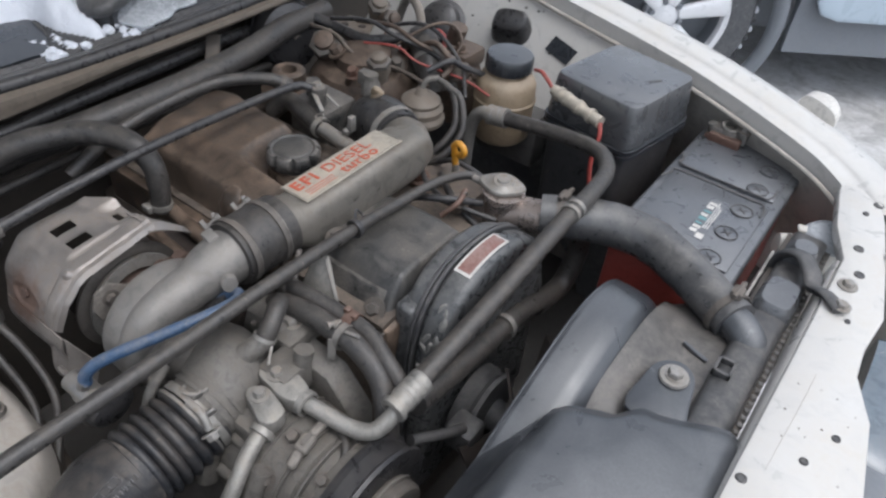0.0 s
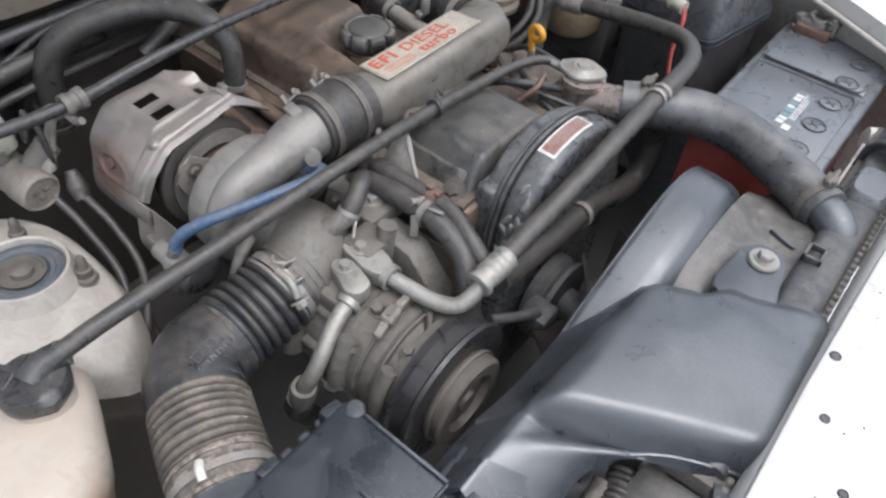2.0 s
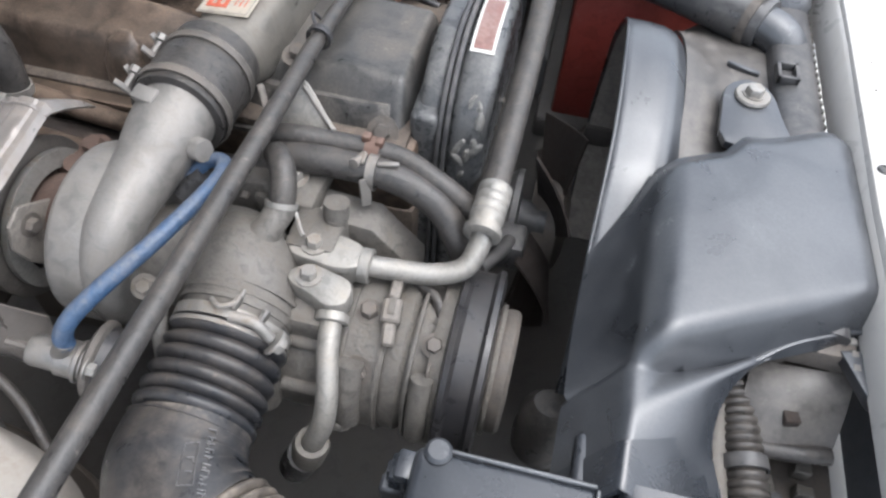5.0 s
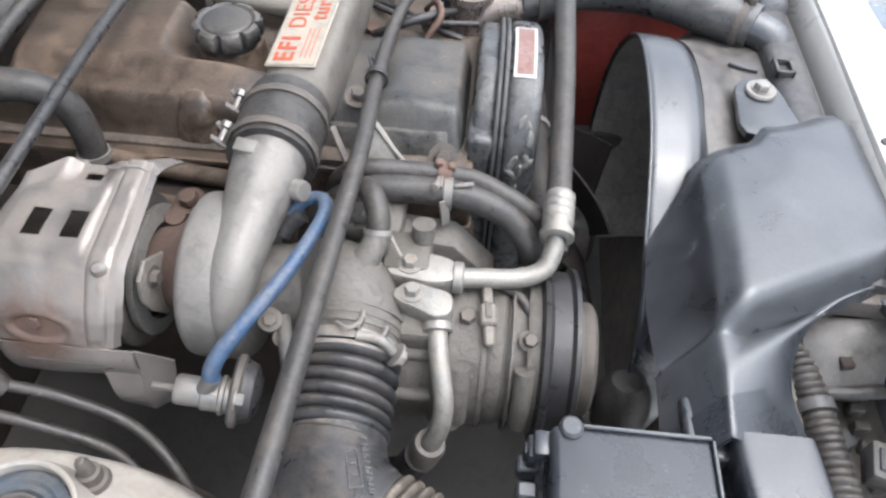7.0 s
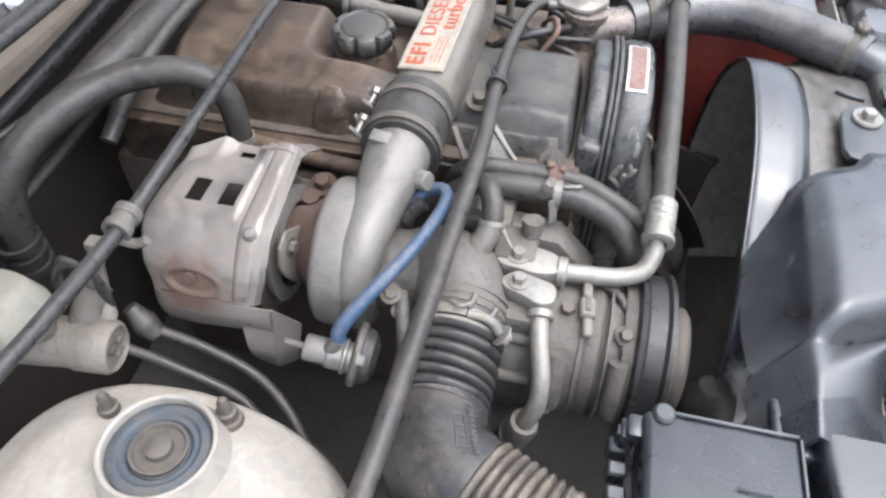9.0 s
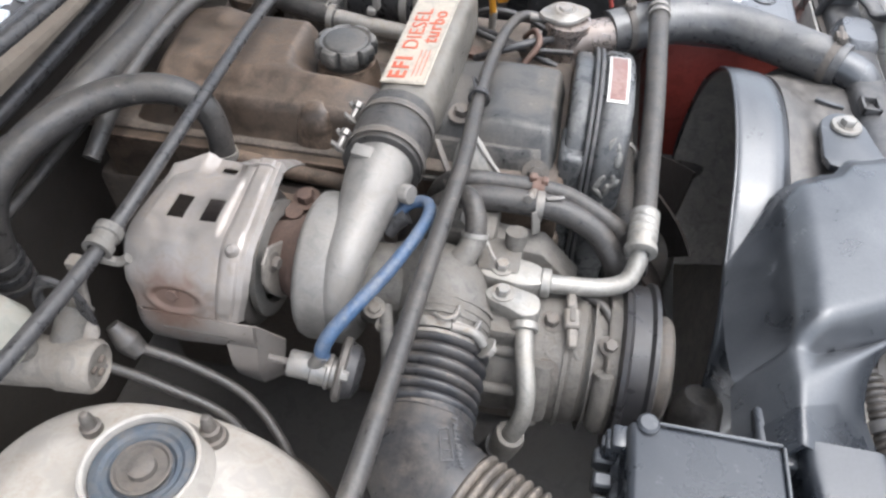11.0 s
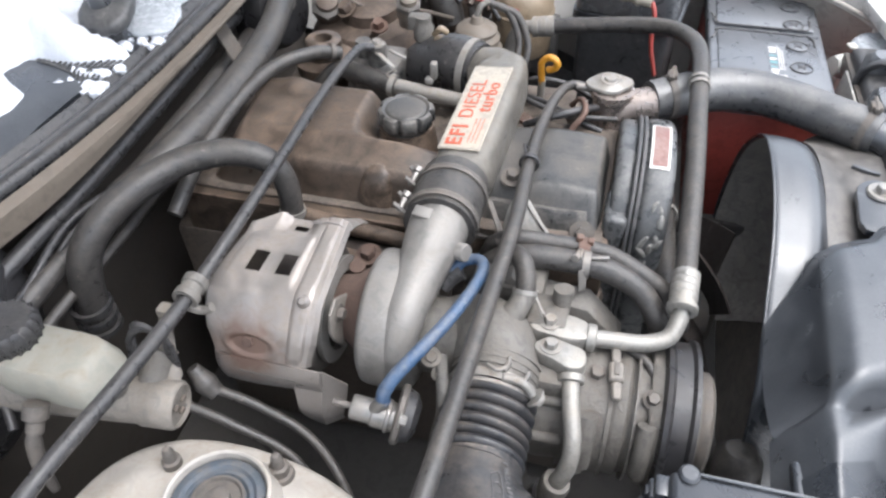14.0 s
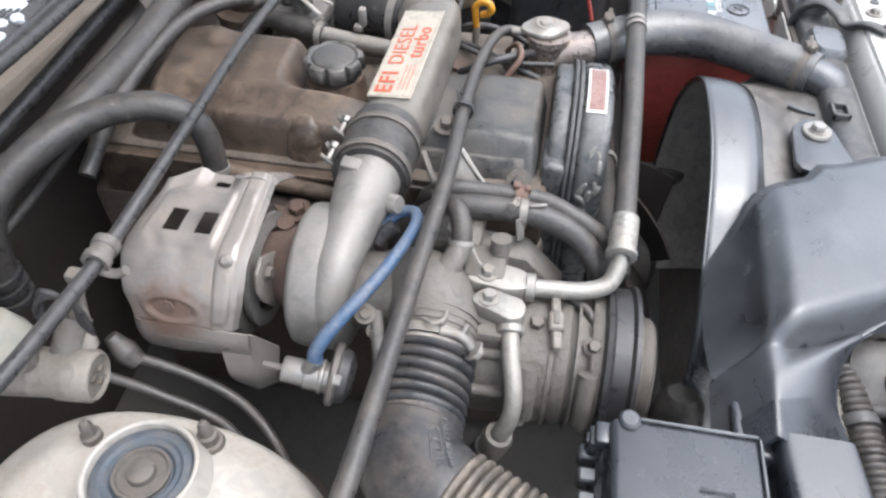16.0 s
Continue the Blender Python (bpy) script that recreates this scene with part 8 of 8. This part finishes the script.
    for k in range(3):
        q = thing("wire_loop", (-0.575, -0.18, 0.86), "thin black looped wire beside the cable clip", "wire", "loops beside the cable")
        part("loop", tube([(-0.595 + 0.003 * k, -0.182, 0.872), (-0.590, -0.180 + 0.003 * k, 0.895 + 0.002 * k), (-0.575, -0.178, 0.908 + 0.003 * k), (-0.560, -0.176, 0.900), (-0.556 - 0.003 * k, -0.176, 0.880), (-0.56, -0.175, 0.85)], 0.0024, 8, 8), RUBBER, q)
    for k in range(2):
        q = thing("wire", (-0.75, -0.1 - 0.02 * k, 0.85), "thin black wire along the firewall", "wire", "wires along the firewall")
        part("wire", tube([(-0.70, -0.02 + 0.01 * k, 0.905 - 0.01 * k), (-0.725, -0.07, 0.895 - 0.012 * k), (-0.735, -0.13, 0.87 - 0.015 * k), (-0.72, -0.20 - 0.02 * k, 0.87), (-0.68, -0.25 - 0.03 * k, 0.83)], 0.0042, 10, 6), RUBBER, q)

    t = thing("expansion_tank", (-0.29, -0.36, 0.70), "yellowed plastic coolant expansion tank, its side stained and darkened with painted shade", "coolant tank")
    part("body", loft([((-0.330, -0.392, 0.64), (0.034, -0.016, 0), (0.006, 0.066, 0), 4), ((-0.312, -0.386, 0.75), (0.052, -0.023, 0), (0.007, 0.073, 0), 4), ((-0.303, -0.383, 0.80), (0.062, -0.028, 0), (0.008, 0.077, 0), 4.5), ((-0.300, -0.382, 0.829), (0.066, -0.030, 0), (0.008, 0.078, 0), 5),
                       ((-0.301, -0.383, 0.845), (0.063, -0.029, 0), (0.0075, 0.073, 0), 5), ((-0.304, -0.385, 0.853), (0.056, -0.026, 0), (0.007, 0.064, 0), 4.5), ((-0.308, -0.387, 0.857), (0.044, -0.020, 0), (0.006, 0.050, 0), 4)], 48), TANK, t, "yellowed translucent plastic", sharp=60)
    part("neck", lathe([(0, 0), (0.024, 0), (0.024, 0.025), (0, 0.025)], (-0.327, -0.325, 0.845), (0.05, 0.05, 1), 24), TANK, t)
    c = part("cap", lathe([(0, 0), (0.023, 0), (0.026, 0.004), (0.027, 0.016), (0.024, 0.021), (0.016, 0.022), (0, 0.022)], (-0.327, -0.325, 0.862), (0.05, 0.05, 1), 32, wave=lambda a, r: 1 + (0.10 * max(0, math.cos(3 * a)) ** 4 if r > 0.025 else 0)), RUBBER, t, "cracked black rubber cap")
    part("cap_spout", tube([(-0.327, -0.325, 0.876), (-0.330, -0.312, 0.882), (-0.325, -0.295, 0.886)], [0.013, 0.012, 0.0105], 16, 5), RUBBER, c)
    part("cap_ridge", join(bar((-0.350, -0.335, 0.885), (-0.318, -0.318, 0.885), 0.005, 0.004), bar((-0.346, -0.316, 0.884), (-0.330, -0.343, 0.884), 0.005, 0.004)), RUBBER, c)
    part("wire_tie", ring((-0.3255, -0.297, 0.886), (0.1, 1, 0.2), 0.0106, 0.002, 0.001), ZINC, c, "thin wire tie")
    n = thing("loom_connector", (-0.26, -0.30, 0.72), "dusty connector beside the air filter box", "connector")
    part("plug", join(lathe([(0, 0), (0.011, 0), (0.011, 0.006), (0.008, 0.008), (0.008, 0.020), (0.0055, 0.022), (0, 0.022)], (-0.207, -0.338, 0.79), (0.4, -0.3, 0.8), 16), tube([(-0.208, -0.338, 0.79), (-0.216, -0.352, 0.77), (-0.225, -0.37, 0.74)], 0.006, 10, 5)), BLOCK, n)


build_near_side()


# ---- outside: snow on the cowl and the neighbouring car ----
def build_outside():
    random.seed(11)

    def lump(c, r):
        b = bmesh.new()
        bmesh.ops.create_icosphere(b, subdivisions=3, radius=1)
        for v in b.verts:
            k = 1 + 0.35 * noise.noise(v.co * 1.7 + Vector(c) * 40) + 0.18 * noise.noise(v.co * 5 + Vector(c) * 70)
            v.co = Vector((v.co.x * r[0] * k, v.co.y * r[1] * k, v.co.z * r[2] * k)) + Vector(c)
        return b
    # one soft blanket with a ragged edge, and crumbs that fell off it
    def blanket(u, v):
        y = -0.62 + 1.30 * v
        x = -0.742 - 0.66 * u
        e = -0.822 - 0.035 * smoothstep(0.03, 0.06, y) * (1 - smoothstep(0.11, 0.135, y)) + 0.058 * smoothstep(0.095, 0.115, y) * (1 - smoothstep(0.138, 0.158, y)) - 0.040 * smoothstep(0.15, 0.20, y) - 0.02 * smoothstep(0.0, -0.2, y)
        n = noise.noise((x * 22, y * 22, 0)) + 0.6 * noise.noise((x * 60, y * 60, 3))
        m = (e - x) / 0.022 + 0.8 * n
        h = smoothstep(-0.25, 0.5, m) * (0.012 + 0.024 * smoothstep(0, 3, m) * (1 + 0.7 * n)) + 0.003 * noise.noise((x * 140, y * 140, 7)) * (m > 0)
        base = 0.945 + 0.12 * max(0, -0.765 - x)
        return x, y, base + h - 0.022 * (1 - smoothstep(-0.4, 0.1, m))
    lumps = [sheet(blanket, 150, 420, 0.004)]
    for k in range(60):
        y = random.uniform(0.06, 0.24)
        x = -0.757 - 0.05 * random.random() + 0.012 * (y > 0.15)
        q = random.uniform(0.002, 0.008)
        lumps.append(lump((x, y, 0.954), (q, q, q * 0.8)))
    solo("snow", join(*lumps), SNOW, "soft melting snow lying on the wiper panel", "snow", kind="stuff")
    w = thing("wiper_arm", (-0.80, 0.165, 0.95), "black wiper arm with a capped nut on the cowl", "wiper")
    part("arm", loft([((-0.797, 0.138, 0.980), (0.010, 0, 0), (0, 0, 0.006), 2.2), ((-0.798, 0.146, 0.982), (0.024, 0, 0), (0, 0, 0.010), 2.6), ((-0.800, 0.160, 0.984), (0.031, 0, 0), (0, 0, 0.012), 3), ((-0.806, 0.185, 0.988), (0.029, 0.004, 0), (0, 0, 0.013), 3.4),
                      ((-0.822, 0.225, 0.994), (0.023, 0.006, 0), (0, 0, 0.012), 4), ((-0.838, 0.265, 1.000), (0.022, 0.007, 0), (0, 0, 0.011), 5), ((-0.870, 0.345, 1.012), (0.018, 0.006, 0), (0, 0, 0.009), 5), ((-0.91, 0.45, 1.026), (0.014, 0.005, 0), (0, 0, 0.007), 5)], 28), PLASTIC_CLEAN, w, "tapered black arm")
    part("nut_cap", lathe([(0, 0), (0.0125, 0), (0.0125, 0.010), (0.0115, 0.0125), (0.008, 0.013), (0.0075, 0.0115), (0, 0.0115)], (-0.806, 0.172, 0.995), (0, 0, 1), 24), PLASTIC, w, "round grey nut cap")
    part("spindle", lathe([(0, 0), (0.013, 0), (0.013, 0.04), (0, 0.04)], (-0.803, 0.166, 0.94), (0, 0, 1), 20), PLASTIC_CLEAN, w)
    slab = outline_round([(-0.806, 0.196), (-0.822, 0.226), (-0.818, 0.250), (-0.800, 0.262), (-0.784, 0.270), (-0.770, 0.290), (-0.760, 0.284), (-0.764, 0.258), (-0.750, 0.232), (-0.742, 0.196), (-0.756, 0.180), (-0.780, 0.174)], 3)
    ice = prism(slab, "z", 0.958, 0.9625, 0.0015)
    for v in ice.verts:
        v.co.z += 0.004 * noise.noise((v.co.x * 40, v.co.y * 40, 5)) + 0.25 * max(0, -0.77 - v.co.x) * 0.2
    solo("ice_slab", ice, ICE, "thin grey slab of melting ice on the cowl", "ice")
    g = thing("cowl_grille", (-0.80, 0.10, 0.95), "dark plastic grille mesh with fine ribs", "grille")
    for k in range(14):
        part("rib", tube([(-0.768 - 0.0055 * k, 0.068 + 0.003 * k, 0.954 + 0.0006 * k), (-0.772 - 0.0058 * k, 0.095, 0.956 + 0.0006 * k), (-0.768 - 0.0055 * k, 0.130, 0.955 + 0.0006 * k)], 0.0014, 6, 5), PLASTIC_CLEAN, g)

    # the next car: front wheel, arch, sill and painted door
    Y = 2.60
    c = thing("neighbour_car", (-0.35, Y, 0.0), "grey-blue car with dark plastic lower trim parked beside", "car")
    part("body", loft([((x, Y + 0.84, 0.95), (0, 0.80, 0), (0, 0, 0.62), 5) for x in np.linspace(-0.32, 2.9, 8)], 28), CAR_GREY, c, "grey-blue painted side")
    part("front_body", loft([((x, Y + 0.84, 1.00), (0, 0.78, 0), (0, 0, 0.30 - 0.02 * k), 4) for k, x in enumerate(np.linspace(-2.0, -0.32, 6))], 24), CAR_GREY, c, "grey-blue front wing and hood")
    part("underbody", box((-1.9, Y + 0.30, 0.20), (2.8, Y + 1.4, 0.5), 0.03), TRIM, c, "dark underside")
    part("sill", sheet(lambda u, v: (-0.335 + 2.6 * u + 0.02 * v, Y + 0.01 + 0.02 * math.sin(3 * v), 0.235 + 0.36 * v), 20, 10, 0.03), TRIM, c, "dark grey plastic sill trim")
    part("door_field", loft([((x, Y - 0.004, 0.62), (0, 0.012, 0), (0, 0, h), 6) for x, h in ((-0.29, 0.10), (-0.28, 0.18), (-0.25, 0.225), (-0.18, 0.245), (0.6, 0.25), (1.6, 0.25))], 24), CAR_GREY, c, "pale grey-blue lower door panel")
    part("arch_trim", tube([(-0.82 + 0.425 * math.cos(radians(a)), Y + 0.01, 0.335 + 0.425 * math.sin(radians(a))) for a in range(-30, 211, 15)], 0.03, 12, 4), TRIM, c, "dark wheel arch trim")
    c.rotation_euler.z = radians(38)
    hub = Vector((-0.82, Y + 0.03, 0.335))
    wh = part("wheel", lathe([(0.23, 0.0), (0.26, -0.012), (0.33, -0.005), (0.352, 0.025), (0.355, 0.20), (0.30, 0.21), (0.23, 0.20), (0.23, 0.0)], hub, (0, 1, 0), 64), TYRE, c, "black tyre with snow in its tread")
    # the rim's inside wears the dark trim colour as painted shade
    part("rim", lathe([(0, 0.075), (0.05, 0.05), (0.06, 0.08), (0.21, 0.085), (0.225, 0.0), (0.24, -0.006), (0.24, 0.12), (0, 0.12)], hub, (0, 1, 0), 56), TRIM, wh, "inside of the rim, its shade put into a dark colour")
    part("rim_edge", lathe([(0.218, 0.02), (0.222, -0.008), (0.238, -0.014), (0.244, -0.006), (0.236, 0.02), (0.218, 0.02)], hub, (0, 1, 0), 56), WHEEL_SILVER, wh, "silver rim edge")
    part("hub_cap", lathe([(0, -0.005), (0.04, -0.002), (0.075, 0.02), (0.075, 0.06), (0, 0.06)], hub, (0, 1, 0), 32), WHEEL_SILVER, wh, "silver hub")
    for k in range(6):
        a = radians(60 * k + 15)
        r0, r1 = hub + Vector((0.05 * math.cos(a), 0.015, 0.05 * math.sin(a))), hub + Vector((0.23 * math.cos(a), 0.0, 0.23 * math.sin(a)))
        part("spoke", loft([(r0, Vector((-math.sin(a), 0, math.cos(a))) * 0.024, (0, 0.02, 0), 3), (r1, Vector((-math.sin(a), 0, math.cos(a))) * 0.040, (0, 0.02, 0), 3)], 16), WHEEL_SILVER, wh, "silver spoke")
        b2 = radians(60 * k + 45)
        part("wheel_nut", hexbolt(hub + Vector((0.058 * math.cos(b2), 0.008, 0.058 * math.sin(b2))), (0, -1, 0), 0.011, 0.015), TRIM, wh, "dark wheel nut")
    for k in range(60):
        a = radians(6 * k)
        q = hub + Vector((0.353 * math.cos(a), 0.05, 0.353 * math.sin(a)))
        e = Vector((math.cos(a), 0, math.sin(a)))
        part("tread_block", loft([(q - e * 0.004, Vector((-e.z, 0, e.x)) * 0.012, (0, 0.035, 0), 4), (q + e * 0.007, Vector((-e.z, 0, e.x)) * 0.011, (0, 0.033, 0), 4)], 12), SNOW if k % 2 else TYRE, wh)
    random.seed(21)
    st = thing("snow_heap", (0.55, 1.9, 0.0), "small heap of dirty snow on the asphalt", "snow")
    part("heap", lump((0.25, 2.1, 0.02), (0.22, 0.16, 0.06)), SNOW, st)
    k = thing("side_repeater", (0.03, 0.765, 0.86), "white plastic side lamp on the fender", "lamp")
    part("lens", loft([((0.012, 0.735, 0.905), (0.030, -0.02, 0), (0, 0.006, 0.020), 3), ((0.016, 0.752, 0.912), (0.026, -0.017, 0), (0, 0.006, 0.017), 3), ((0.018, 0.762, 0.918), (0.014, -0.009, 0), (0, 0.004, 0.010), 2.5)], 18), LABEL_WHITE, k, "white lens")


build_outside()
